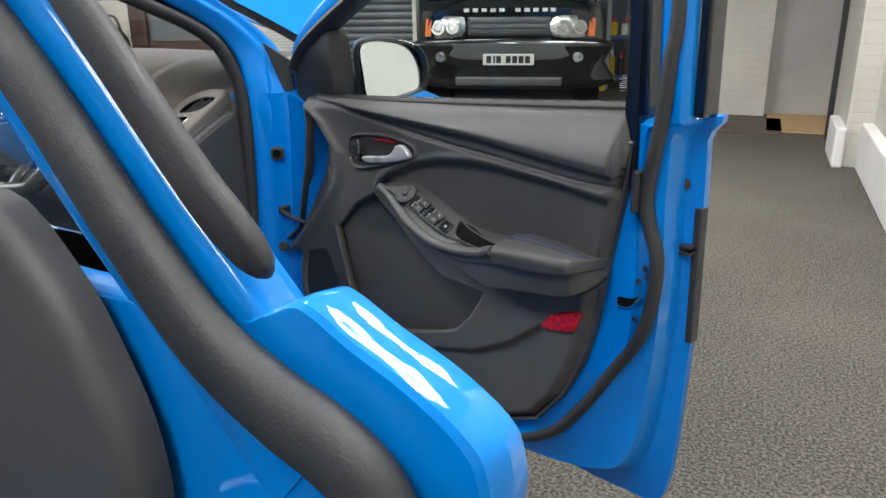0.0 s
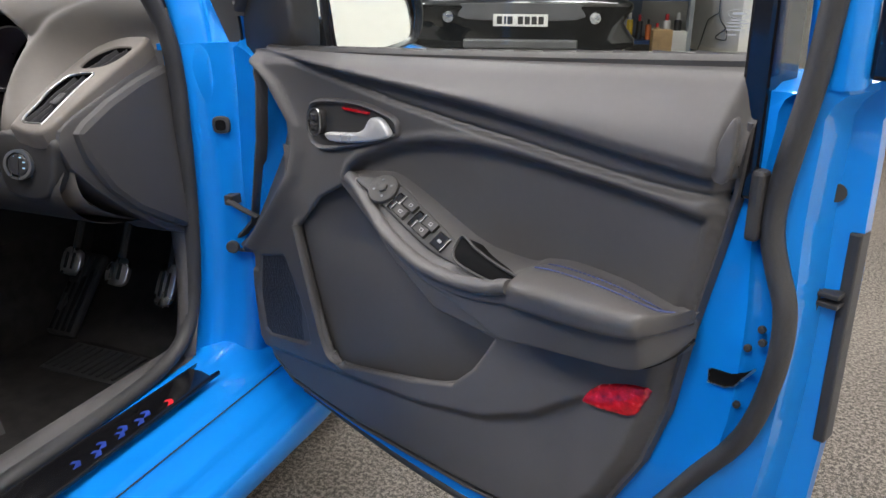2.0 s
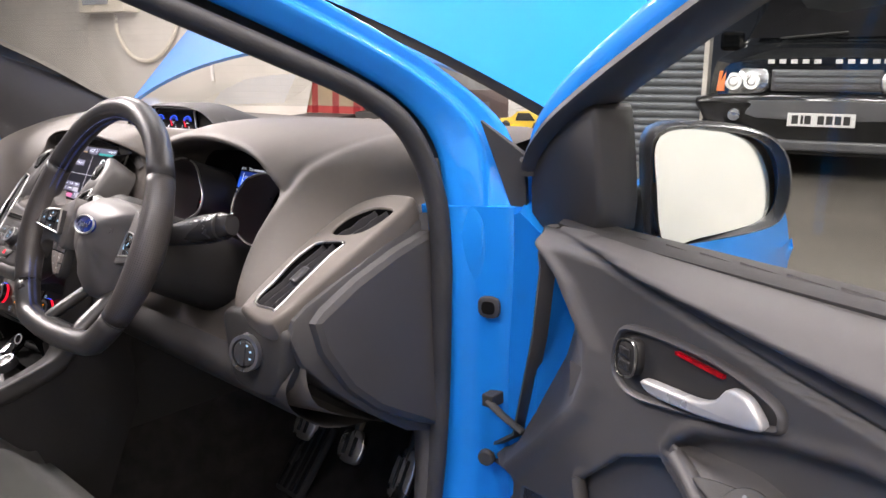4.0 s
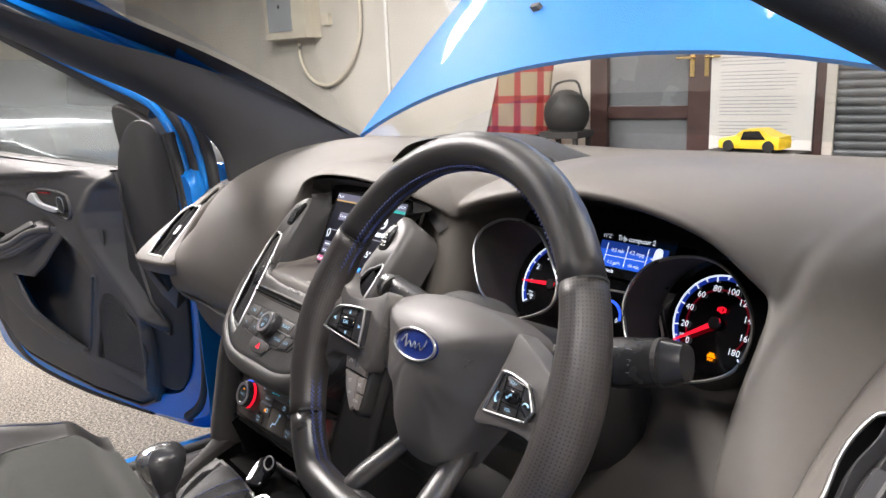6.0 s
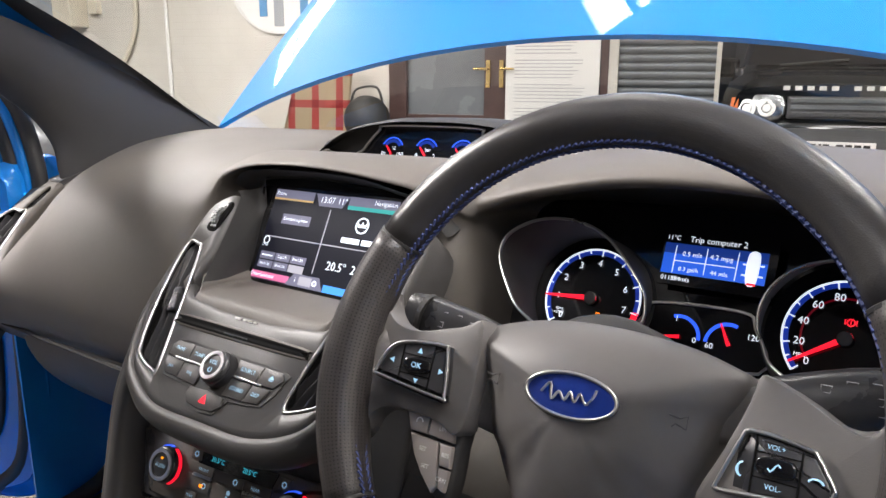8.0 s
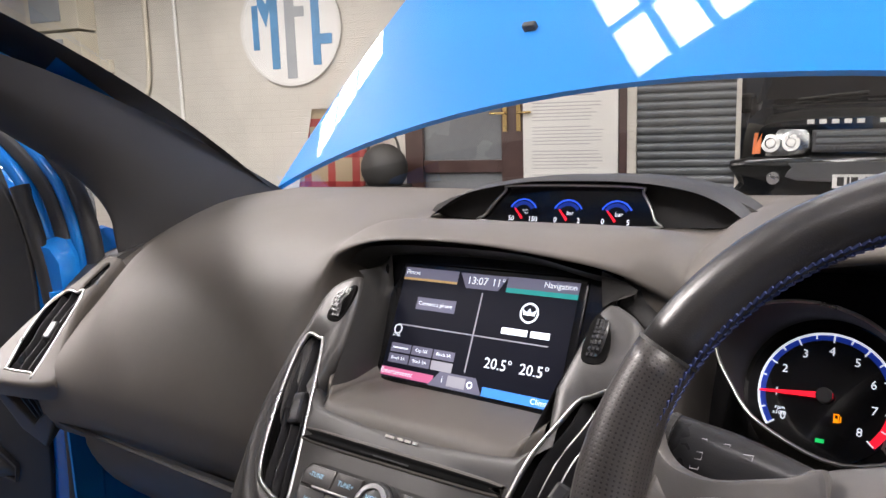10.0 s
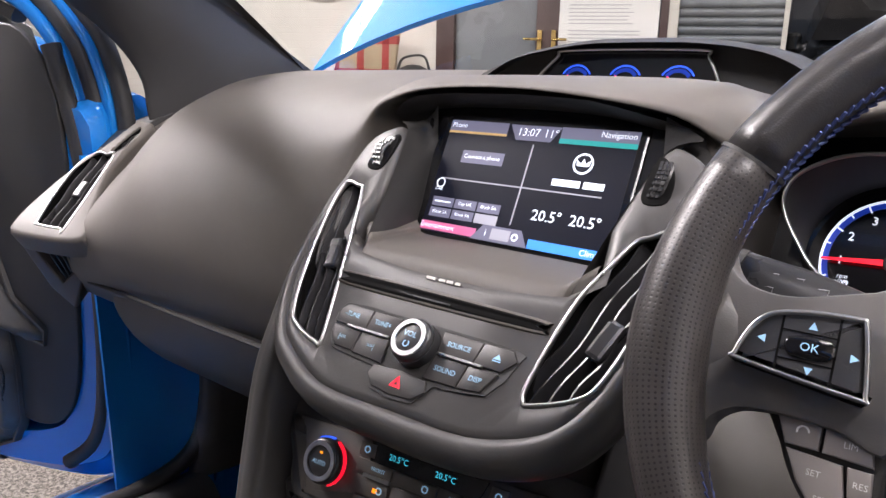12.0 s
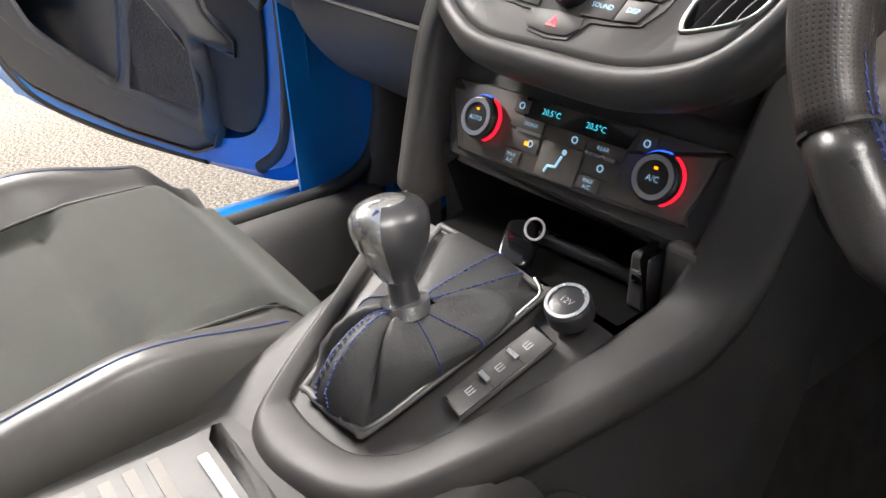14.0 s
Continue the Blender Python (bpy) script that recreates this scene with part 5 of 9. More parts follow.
def build_door(s):
    """A front door on its hinge; s is 1 for the driver's side and -1 for the other, which stands a little farther back."""
    a = radians(-25 if s > 0 else -18)
    u, n = Vector((math.cos(a), math.sin(a), 0)), Vector((math.sin(a), -math.cos(a), 0))
    ox, oy, oz, ext = (0.80, 0.325, 0.0, 0.0) if s > 0 else (0.89, 0.10, 0.03, 0.15)
    D = Matrix(((s * u.x, 0, s * n.x, s * ox), (u.y, 0, n.y, oy), (0, 1, 0, oz), (0, 0, 0, 1)))

    def fwd(pts):
        """Lengthens the hinge end of an outline."""
        return [(p[0] - ext * min(1, max(0, (0.16 - p[0]) / 0.12)), *p[1:]) for p in pts]

    def to(bm):
        bmesh.ops.transform(bm, matrix=D, verts=bm.verts)
        bmesh.ops.recalc_face_normals(bm, faces=bm.faces)
        return bm

    # shell in rings: inner face, step under the seal, outer skin
    inner = [(0.0, 0.93), (-0.01, 0.8), (-0.015, 0.6), (0.0, 0.43), (0.05, 0.37), (0.12, 0.345), (0.4, 0.345), (0.66, 0.37), (0.78, 0.43), (0.86, 0.52), (0.905, 0.62), (0.915, 0.74), (0.91, 0.85), (0.918, 0.94), (0.9, 0.955), (0.6, 0.935), (0.3, 0.92), (0.1, 0.915)]
    outer = [(-0.03, 0.95), (-0.04, 0.8), (-0.045, 0.6), (-0.035, 0.42), (-0.01, 0.34), (0.08, 0.315), (0.4, 0.313), (0.7, 0.313), (0.88, 0.318), (0.945, 0.345), (0.968, 0.58), (0.974, 0.74), (0.974, 0.85), (0.972, 0.93), (0.965, 0.968), (0.6, 0.93), (0.3, 0.915), (0.05, 0.915)]
    si, so = spline(fwd(inner), 4, True), spline(fwd(outer), 4, True)
    mid = [(p * 0.45 + q * 0.55) for p, q in zip(si, so)]
    mid_in = sum(si) / len(si)
    rings = [[(*(mid_in + (p - mid_in) * 0.82), -0.1) for p in si], [(*(mid_in + (p - mid_in) * 0.85), -0.03) for p in si], [(*p, -0.028) for p in si], [(*p, -0.034) for p in [x * 0.95 + y * 0.05 for x, y in zip(si, so)]], [(*p, -0.045) for p in mid], [(*p, -0.088) for p in [x * 0.35 + y * 0.65 for x, y in zip(si, so)]], [(*p, -0.098) for p in so], [(*p, -0.112) for p in so], [(*p, -0.135) for p in [x * 0.3 + y * 0.7 for x, y in zip(si, so)]]]
    bm = sheet(rings, False, True)
    k = len(si)
    caps(bm, list(range(k)), list(range((len(rings) - 1) * k, len(rings) * k)))
    door = part("driver_door" if s > 0 else "passenger_door", to(bm), "blue", car, "open blue front door with black inner panel", 45)
    # panel
    fine = 0.0026 if s > 0 else 0.005
    us, zs = np.arange(-0.046, 0.912, fine), np.arange(0.345, 0.98, fine)
    U, Z = np.meshgrid(us, zs, indexing="ij")
    H = trim_height(U, Z)
    _, E = inside(TRIM, U, Z)
    _, PD = inside(POCKET, U, Z)
    ok = (E > -0.004) & (PD < fine)
    bm = bmesh.new()
    V = {}
    for i in range(len(us)):
        for j in range(len(zs)):
            if ok[i, j]:
                u, z = us[i], zs[j]
                if E[i, j] < fine * 1.3 and z < 0.862:
                    u, z = onto(TRIM, u, z)
                if PD[i, j] > -fine * 0.6:
                    u, z = onto(POCKET, u, z)
                V[i, j] = bm.verts.new((u, z, H[i, j]))
    for i, j in list(V):
        q = [(i, j), (i + 1, j), (i + 1, j + 1), (i, j + 1)]
        if all(c in V for c in q):
            bm.faces.new([V[c] for c in q])
    part("door_panel", to(bm), "trim", door, "black moulded inner door panel", 180)
    back = []
    for z in np.linspace(0.415, 0.8, 40):
        row = []
        for q in np.linspace(0.17, 0.8, 60):
            fin = float(np.interp(z, [0.47, 0.49, 0.576, 0.68, 0.74], [0.29, 0.282, 0.246, 0.215, 0.25]))
            f = min(1, max(0, (q - fin) / 0.3))
            row.append((q, z, -0.009 - 0.086 * f * f * (2.2 - 1.2 * f)))
        back.append(row)
    part("pocket_back", to(sheet(back)), "trim", door, "deep door pocket", 180)
    part("pocket_lip", to(tube([(*p, -0.004) for p in spline(POCKET[2:8], 4)], 0.0022, 0.003, 8, (0, 0, 1))), "trim", door, smooth=60)
    rim = [(*p, -0.026) for p in TRIM if p[1] < 0.94]
    filler = []
    for q in np.linspace(0.1, 0.905, 12):
        zb = float(np.interp(q, [p[0] for p in BELT], [p[1] for p in BELT]))
        filler.append([(q, zb - 0.02, -0.036), (q, zb - 0.002, -0.034), (q, zb + 0.002, -0.04), (q, zb + 0.002, -0.072), (q, zb - 0.004, -0.0765), (q, zb - 0.05, -0.0765)])
    part("belt_filler", to(sheet(filler)), "dark", door, "black window slot trim", 50)
    part("panel_edge", to(tube(rim, 0.004, 0.012, 6, (0, 0, 1))), "trim", door, smooth=70)
    # seal on the shell
    path = spline([(0.957, 1.3, -0.034), (0.955, 1.094, -0.032), (0.95, 1.05, -0.03), (0.943, 0.975, -0.03), (0.934, 0.92, -0.03), (0.926, 0.865, -0.03), (0.927, 0.835, -0.03), (0.935, 0.808, -0.03), (0.947, 0.77, -0.03), (0.945, 0.71, -0.03), (0.926, 0.64, -0.03), (0.885, 0.575, -0.03), (0.83, 0.49, -0.03), (0.76, 0.41, -0.03), (0.65, 0.36, -0.035), (0.4, 0.335, -0.04), (0.12, 0.335, -0.045)], 5)
    part("door_seal", to(tube(path, 0.0095, 0.012, 10, (0, 0, 1))), "rubber", door, "black rubber door seal", 70)
    if s < 0:
        part("door_seal", to(tube(spline([(-0.1, 1.02, -0.036), (-0.13, 0.9, -0.036), (-0.145, 0.75, -0.036), (-0.14, 0.55, -0.036), (-0.11, 0.42, -0.036), (-0.04, 0.36, -0.036)], 5), 0.014, 0.014, 10, (0, 0, 1))), "rubber", door, smooth=70)
    # window frame: blue outside, black inside
    fr = spline(fwd([(0.01, 0.90, -0.075), (0.0, 1.0, -0.075), (0.035, 1.052, -0.075), (0.126, 1.105, -0.07), (0.303, 1.184, -0.065), (0.5, 1.262, -0.06), (0.72, 1.335, -0.055), (0.87, 1.365, -0.05), (0.94, 1.33, -0.05), (0.947, 1.2, -0.05), (0.947, 1.05, -0.055), (0.947, 0.96, -0.06)]), 5)
    if s < 0:
        fr = spline([(-0.125, 0.80, -0.05), (-0.129, 0.9, -0.05), (-0.117, 0.973, -0.05), (-0.093, 1.028, -0.05), (-0.033, 1.084, -0.05), (0.092, 1.128, -0.05), (0.291, 1.194, -0.05), (0.5, 1.262, -0.05), (0.72, 1.335, -0.05), (0.87, 1.365, -0.05), (0.94, 1.33, -0.05), (0.947, 1.2, -0.05), (0.947, 1.05, -0.055), (0.947, 0.96, -0.06)], 5)
        for k, (gap, wide, mt) in enumerate(((0.028, 0.013, "rubber"), (0.046, 0.009, "blue"), (0.064, 0.012, "rubber"))):
            lane = []
            for q in fr[:46]:
                f = float(step((q[0] + 0.13) / 0.16))
                lane.append((q[0] - gap * (1 - f), q[1] + gap * f * 0.9 + gap * 0.25 * (1 - f), -0.056 - 0.006 * k))
            part("frame_rail" if mt == "blue" else "frame_seal", to(tube(lane, wide, 0.011, 10, (0, 0, 1), power=3)), mt, door, smooth=60)
        part("hinge_end_cover", to(plate(spline([(0.1, 0.5), (0.05, 0.44), (0.0, 0.425), (-0.05, 0.44), (-0.085, 0.49), (-0.104, 0.58), (-0.114, 0.75), (-0.117, 0.9), (-0.1, 0.985), (-0.06, 1.04), (0.0, 1.05), (0.05, 1.02), (0.09, 0.95), (0.1, 0.8)], 3, True), 0.008, Matrix.Translation((0, 0, -0.022)), 0.003)), "dark", door, "black cover at the hinge end", 50)
    thick = 0.022 if s > 0 else 0.011
    part("window_frame", to(tube(fr, thick, thick, 10, (0, 0, 1), power=3.5)), "blue", door, smooth=60)
    inn = [(p[0] * 0.985 + 0.012, p[1] - 0.022 if p[1] > 1.0 and p[0] < 0.9 else p[1], -0.06) for p in fr]
    part("frame_trim", to(tube(inn[4 if s > 0 else 20:-22], 0.012, 0.03 if s > 0 else 0.014, 8, (0, 0, 1), power=3)), "dark", door, smooth=60)
    part("frame_trim", to(boxes((0.888, 0.91, 0.865, 1.33, -0.075, -0.02))), "gloss", door, bevel=0.004)
    part("frame_trim", to(boxes((0.968, 0.985, 0.965, 1.33, -0.1, -0.06))), "gloss", door, bevel=0.004)
    gl = [(0.02, 0.93), (0.02, 1.0), (0.126, 1.085), (0.303, 1.165), (0.5, 1.245), (0.72, 1.315), (0.87, 1.345), (0.93, 1.32), (0.93, 0.965), (0.5, 0.95)]
    g = part("window_glass", to(plate(fwd(gl), 0.004, Matrix.Translation((0, 0, -0.082)))), "clear", door)
    g.visible_shadow = False
    if s > 0:
        em = Matrix.Translation((0.85, 1.0, -0.0775))
        part("etched_mark", to(join(tube([em @ Vector((0.0105 * math.cos(q), 0.0095 + 0.0036 * math.sin(q), 0)) for q in np.linspace(0, 2 * math.pi, 28, endpoint=False)], 0.0003, None, 5, closed=True), boxes((-0.006, 0.006, 0.0085, 0.0105, 0, 0.0003, em), (-0.007, 0.006, 0.0035, 0.0045, 0, 0.0003, em), (-0.011, 0.014, 0.001, 0.002, 0, 0.0003, em), (-0.011, 0.004, -0.0018, -0.0008, 0, 0.0003, em), (-0.011, 0.007, -0.0048, -0.0036, 0, 0.0003, em), (-0.01, -0.001, -0.009, -0.008, 0, 0.0003, em)), ring(0.0024, 0.003, 0.0003, at(em, 0.0125, -0.0035), 20), ring(0.0018, 0.0024, 0.0003, at(em, 0.004, -0.0085), 18))), "grey", g, "grey etched marks on the glass")
    # mirror corner, mirror
    sail = [(0.02, 0.905), (0.1, 0.93), (0.16, 0.938), (0.152, 1.05), (0.13, 1.075), (0.05, 1.045), (0.012, 1.0)] if s > 0 else [(-0.01, 0.95), (0.05, 0.955), (0.1, 0.958), (0.125, 1.05), (0.115, 1.085), (0.07, 1.078), (0.0, 1.045)]
    part("mirror_sail", to(plate(spline(sail, 3, True), 0.05, Matrix.Translation((0, 0, -0.045)), 0.008)), "dark", door, "black mirror corner cover", 50)
    mm = frame_of((0.195, 0.985, -0.172), (0.36, 0, -0.93), (0.93, -0.06, 0.36))
    mo = spline([(-0.062, 0.054), (0.0, 0.058), (0.05, 0.044), (0.07, 0.012), (0.068, -0.03), (0.045, -0.046), (-0.02, -0.057), (-0.058, -0.06), (-0.066, 0.0)], 5, True)
    hs = [[mm @ Vector((p[0] * w, p[1] * w, z)) for p in mo] for w, z in ((0.0, -0.115), (0.5, -0.11), (0.85, -0.085), (1.06, -0.045), (1.12, -0.02))]
    part("wing_mirror", to(sheet(hs, False, True)), "blue", door, "blue door mirror with a black rim", 60)
    hs = [[mm @ Vector((p[0] * w, p[1] * w, z)) for p in mo] for w, z in ((1.12, -0.03), (1.15, -0.012), (1.15, 0.006), (1.1, 0.01), (1.04, 0.004), (1.0, -0.004))]
    part("mirror_rim", to(sheet(hs, False, True)), "satin", door, "black mirror rim", 60)
    part("mirror_glass", to(plate([tuple(p * 1.02) for p in mo], 0.003, mm @ pose(0, 0, 0, -9, 10, 0))), "mirror", door, "silvered mirror glass")
    part("mirror_arm", to(tube([(0.08, 0.945, -0.08), (0.12, 0.945, -0.1), (0.155, 0.955, -0.13)], 0.03, 0.022, 10)), "satin", door, smooth=60)
    # handle
    bez = spline([(0.278, 0.866), (0.302, 0.882), (0.394, 0.889), (0.462, 0.88), (0.474, 0.866), (0.46, 0.856), (0.363, 0.83), (0.3, 0.818), (0.274, 0.832)], 5, True)
    bb = [np.array(p) for p in bez]
    hcx = sum(bb) / len(bb)
    part("handle_bezel", to(tube([(*p, 0.003) for p in bez], 0.0035, 0.007, 8, (0, 0, 1), True)), "trim", door, smooth=60)
    part("handle_cup", to(plate([tuple(hcx + (p - hcx) * 0.99) for p in bb], 0.004, Matrix.Translation((0, 0, 0.004)))), "dark", door)
    lev = spline([(0.325, 0.843), (0.36, 0.848), (0.395, 0.853), (0.415, 0.862), (0.428, 0.876), (0.448, 0.876), (0.464, 0.86), (0.448, 0.852), (0.4, 0.841), (0.35, 0.834), (0.33, 0.835)], 4, True)
    part("door_handle", to(plate(lev, 0.009, Matrix.Translation((0, 0, 0.015)), 0.003)), "handle", door, "satin chrome inner door handle", 50)
    part("red_marker", to(boxes((0.36, 0.416, 0.8785, 0.8815, 0.003, 0.008))), "red_lens", door)
    lko = spline([(0.289, 0.838), (0.312, 0.842), (0.314, 0.872), (0.29, 0.868)], 4, True)
    part("lock_frame", to(tube([(*p, 0.0145) for p in lko], 0.001, 0.0015, 6, (0, 0, 1), True)), "chrome", door, "bright frame round the lock switch", 60)
    lk = part("lock_switch", to(plate(spline([(0.289, 0.838), (0.312, 0.842), (0.314, 0.872), (0.29, 0.868)], 4, True), 0.01, Matrix.Translation((0, 0, 0.014)), 0.003)), "dark", door, "black lock switch", 50)
    part("lock_button", to(boxes((0.2935, 0.3085, 0.844, 0.8535, 0.014, 0.017), (0.2935, 0.3085, 0.8565, 0.866, 0.014, 0.017))), "satin", door, bevel=0.002)
    # grab shell and arm rest, in sections along the door
    SEC = [(0.355, 0.79, 0.79, 0.004, 0.785, 0.002, 0.78), (0.40, 0.797, 0.79, 0.02, 0.778, 0.015, 0.768), (0.45, 0.803, 0.778, 0.038, 0.76, 0.03, 0.745), (0.50, 0.79, 0.754, 0.05, 0.738, 0.04, 0.722), (0.56, 0.768, 0.736, 0.055, 0.72, 0.045, 0.705), (0.60, 0.754, 0.733, 0.057, 0.716, 0.048, 0.70), (0.635, 0.749, 0.734, 0.058, 0.716, 0.048, 0.692), (0.685, 0.75, 0.742, 0.059, 0.724, 0.048, 0.68), (0.705, 0.758, 0.75, 0.06, 0.729, 0.048, 0.682), (0.74, 0.764, 0.7545, 0.061, 0.734, 0.048, 0.689), (0.80, 0.7625, 0.757, 0.061, 0.739, 0.048, 0.698), (0.845, 0.755, 0.7605, 0.059, 0.7445, 0.047, 0.706), (0.862, 0.751, 0.761, 0.052, 0.747, 0.04, 0.712), (0.873, 0.75, 0.757, 0.02, 0.748, 0.015, 0.72), (0.878, 0.752, 0.755, -0.008, 0.75, -0.01, 0.73)]
    S7 = spline(SEC, 4)

    def section(q, a, b, lift=0.0):
        u0, zw, zl, hl, zf, hf, zb = q
        pts = spline([(u0, zw + 0.004, -0.014), (u0, zw, 0.0), (u0, (zw + zl) / 2 + 0.004 + lift, hl * 0.5), (u0, zl + 0.003 + lift, hl * 0.86 + lift), (u0, zl - 0.002 + lift * 0.5, hl + lift), (u0, zl - 0.009, hl + 0.001 + lift), (u0, zf, hl - 0.001 + lift), (u0, zf - 0.003, hl - 0.005), (u0, zf - 0.008, hl - 0.006), (u0, zb + 0.004, hf), (u0, zb, hf - 0.004), (u0, zb - 0.003, hf * 0.3), (u0, zb - 0.005, -0.014)], 3)
        return pts[a:b]

    part("grab_shell", to(sheet([section(q, 0, None) for q in S7])), "trim", door, "black moulded grab handle and shelf", 180)
    arm = [section(q, 0, 21, 0.003 + 0.003 * math.sin(math.pi * min(1, max(0, (q[0] - 0.7) / 0.17)))) for q in S7 if q[0] > 0.708]
    part("arm_rest", to(sheet(arm)), "pad", door, "padded vinyl arm rest with blue stitching", 180)
    part("arm_seam", to(tube([section(q, 0, None)[31] for q in S7 if q[0] > 0.66], 0.0014, None, 6)), "void", door)
    pkm = frame_of((0.53, 0.771, 0.033), (1, -0.35, 0), (0.2, 0.72, 0.62))
    pk = spline([(-0.1165, -0.0055), (-0.0917, 0.0133), (-0.0589, 0.0247), (-0.0036, 0.0213), (0.0705, 0.0134), (0.1107, 0.0003), (0.0838, -0.0079), (0.0381, -0.0132), (-0.0275, -0.0106), (-0.0827, -0.0074)], 4, True)
    part("switch_pack", to(plate(pk, 0.012, pkm, 0.002)), "dark", door, "black window switch pack", 50)
    cup_m = frame_of((0.67, 0.757, 0.049), (1, 0, 0), (0, 0.5, 0.86))
    cup = spline([(-0.05, 0.02), (-0.053, 0.004), (-0.045, -0.006), (-0.02, -0.011), (0.02, -0.0135), (0.043, -0.011), (0.049, -0.004), (0.042, 0.001), (0.01, 0.006), (-0.025, 0.014), (-0.042, 0.021)], 4, True)
    # solid plate; the cup's inner shade is its near-zero black
    part("pull_cup", to(plate(cup, 0.03, cup_m, 0.001)), "void", door, "pull cup drawn as a solid shade-black plate", 50)
    part("cup_rim", to(tube([cup_m @ Vector((*p, 0.0)) for p in cup], 0.0018, 0.0025, 8, (0, 0.5, 0.86), True)), "dark", door, smooth=60)
    rail = [Vector(section(q, 0, None)[12]) + Vector((0, 0.001, 0.0)) for q in S7 if 0.37 < q[0] < 0.715]
    part("pull_rail", to(tube(rail, 0.0085, 0.009, 10, (0, 0, 1))), "trim", door, smooth=60)
    if s > 0:
        part("mirror_dial", to(join(disc(0.0205, 0.006, at(pkm, -0.0668, 0.0067, 0.005), 32, 0.002), disc(0.007, 0.004, at(pkm, -0.0668, 0.0067, 0.008), 6, 0.001))), "dark", door, "round mirror control", 50)
        part("dial_mark", to(join(*[disc(0.0018, 0.0005, at(pkm, -0.0668 + 0.012 * math.cos(q), 0.0067 + 0.012 * math.sin(q), 0.0054), 8) for q in (0.8, 2.4, 3.9, 5.5)])), "steel", door)
        for x, y in ((-0.0171, 0.012), (-0.022, -0.0015), (0.0245, 0.0095), (0.0205, -0.0025)):
            wm = at(pkm, x, y, 0.002)
            part("window_switch", to(join(boxes((-0.013, 0.011, -0.006, 0.006, -0.004, 0.003, wm)), boxes((-0.013, -0.010, -0.006, 0.006, 0.003, 0.0055, wm)))), "dark", door, bevel=0.0015)
            part("switch_mark", to(join(boxes((0.0, 0.005, -0.002, -0.0014, 0.0032, 0.0035, wm), (0.0, 0.005, 0.0014, 0.002, 0.0032, 0.0035, wm), (0.0, 0.0006, -0.002, 0.002, 0.0032, 0.0035, wm), (0.0044, 0.005, -0.002, 0.002, 0.0032, 0.0035, wm)), boxes((-0.0098, -0.0092, -0.0055, 0.0055, 0.0054, 0.0057, wm)))), "ink", door)
        part("switch_well", to(boxes((-0.046, -0.032, -0.008, 0.018, -0.004, 0.0012, pkm), (-0.004, 0.010, -0.008, 0.016, -0.004, 0.0012, pkm))), "gloss", door, bevel=0.003)
        part("child_lock", to(boxes((0.042, 0.062, -0.0085, 0.0115, -0.004, 0.0035, pkm))), "gloss", door, bevel=0.0015)
        part("switch_mark", to(boxes((0.049, 0.055, -0.001, 0.003, 0.0035, 0.004, pkm))), "steel", door)
    # stitched seam on the arm rest
    bm = bmesh.new()
    for col in (4, 6):
        st = [Vector(r[col]) for r in arm[1:-5]]
        for p, q in zip(st, st[1:]):
            for f in (0.15, 0.48, 0.81):
                c, d = p.lerp(q, f) + Vector((0, 0.0012, 0.0012)), (q - p) * 0.2
                box(bm, -d.length / 2, d.length / 2, -0.0006, 0.0006, -0.0008, 0.0008, Matrix.Translation(c) @ d.to_track_quat("X", "Z").to_matrix().to_4x4())
    part("stitching", to(bm), "rope", door, "blue thread seam")
    # pocket fin, grille, lamp, seam lines
    part("pocket_fin", to(tube(spline([(0.212, 0.683, 0.004), (0.243, 0.58, 0.004), (0.276, 0.492, 0.004), (0.305, 0.477, 0.002)], 6), 0.0035, 0.009, 8, (0, 0, 1))), "pad", door, smooth=60)
    part("speaker_grille", to(plate(spline(SPEAKER if s > 0 else [(0.045, 0.54), (0.13, 0.632), (0.17, 0.648), (0.2, 0.628), (0.25, 0.55), (0.288, 0.492), (0.285, 0.474), (0.26, 0.468), (0.07, 0.466), (0.047, 0.474)], 3, True), 0.004, Matrix.Translation((0, 0, -0.0035 if s > 0 else 0.003)), 0.002)), surface("speaker_mesh", (0.02, 0.02, 0.021), 0.55, 0, 0, 0.2, 9, 1.0, 230, 0.2, 0.05, True) if s > 0 else bpy.data.materials["speaker_mesh"], door, "fine black speaker mesh")
    part("door_reflector", to(plate(spline([(0.769, 0.625), (0.79, 0.65), (0.842, 0.668), (0.838, 0.645), (0.826, 0.63), (0.78, 0.621)], 3, True), 0.01, Matrix.Translation((0, 0, 0.008)), 0.003)), "red_lens", door, "red reflector in the door panel", 50)
    part("belt_cap", to(plate(spline([(0.886, 0.886), (0.887, 0.908), (0.896, 0.932), (0.903, 0.936), (0.903, 0.908), (0.898, 0.884)], 3, True), 0.006, Matrix.Translation((0, 0, 0.008)), 0.002)), "trim", door, smooth=50)
    # latch, buffer, and dark discs drawn for small holes on the shell
    lo = [(0.888, 0.697), (0.8885, 0.684), (0.905, 0.685), (0.914, 0.690), (0.930, 0.7125), (0.919, 0.7035), (0.908, 0.699)]
    # latch slot is a flat plate, its shade put into the colour
    latch = part("latch", to(plate(lo, 0.004, Matrix.Translation((0, 0, -0.0265)))), "void", door, "latch slot drawn flat in shade black, bright steel edge")
    part("latch_plate", to(tube([(q[0], q[1], -0.0255) for q in (lo[0], lo[1], lo[2], lo[3], lo[4])], 0.0012, 0.0022, 6)), "alu", latch)
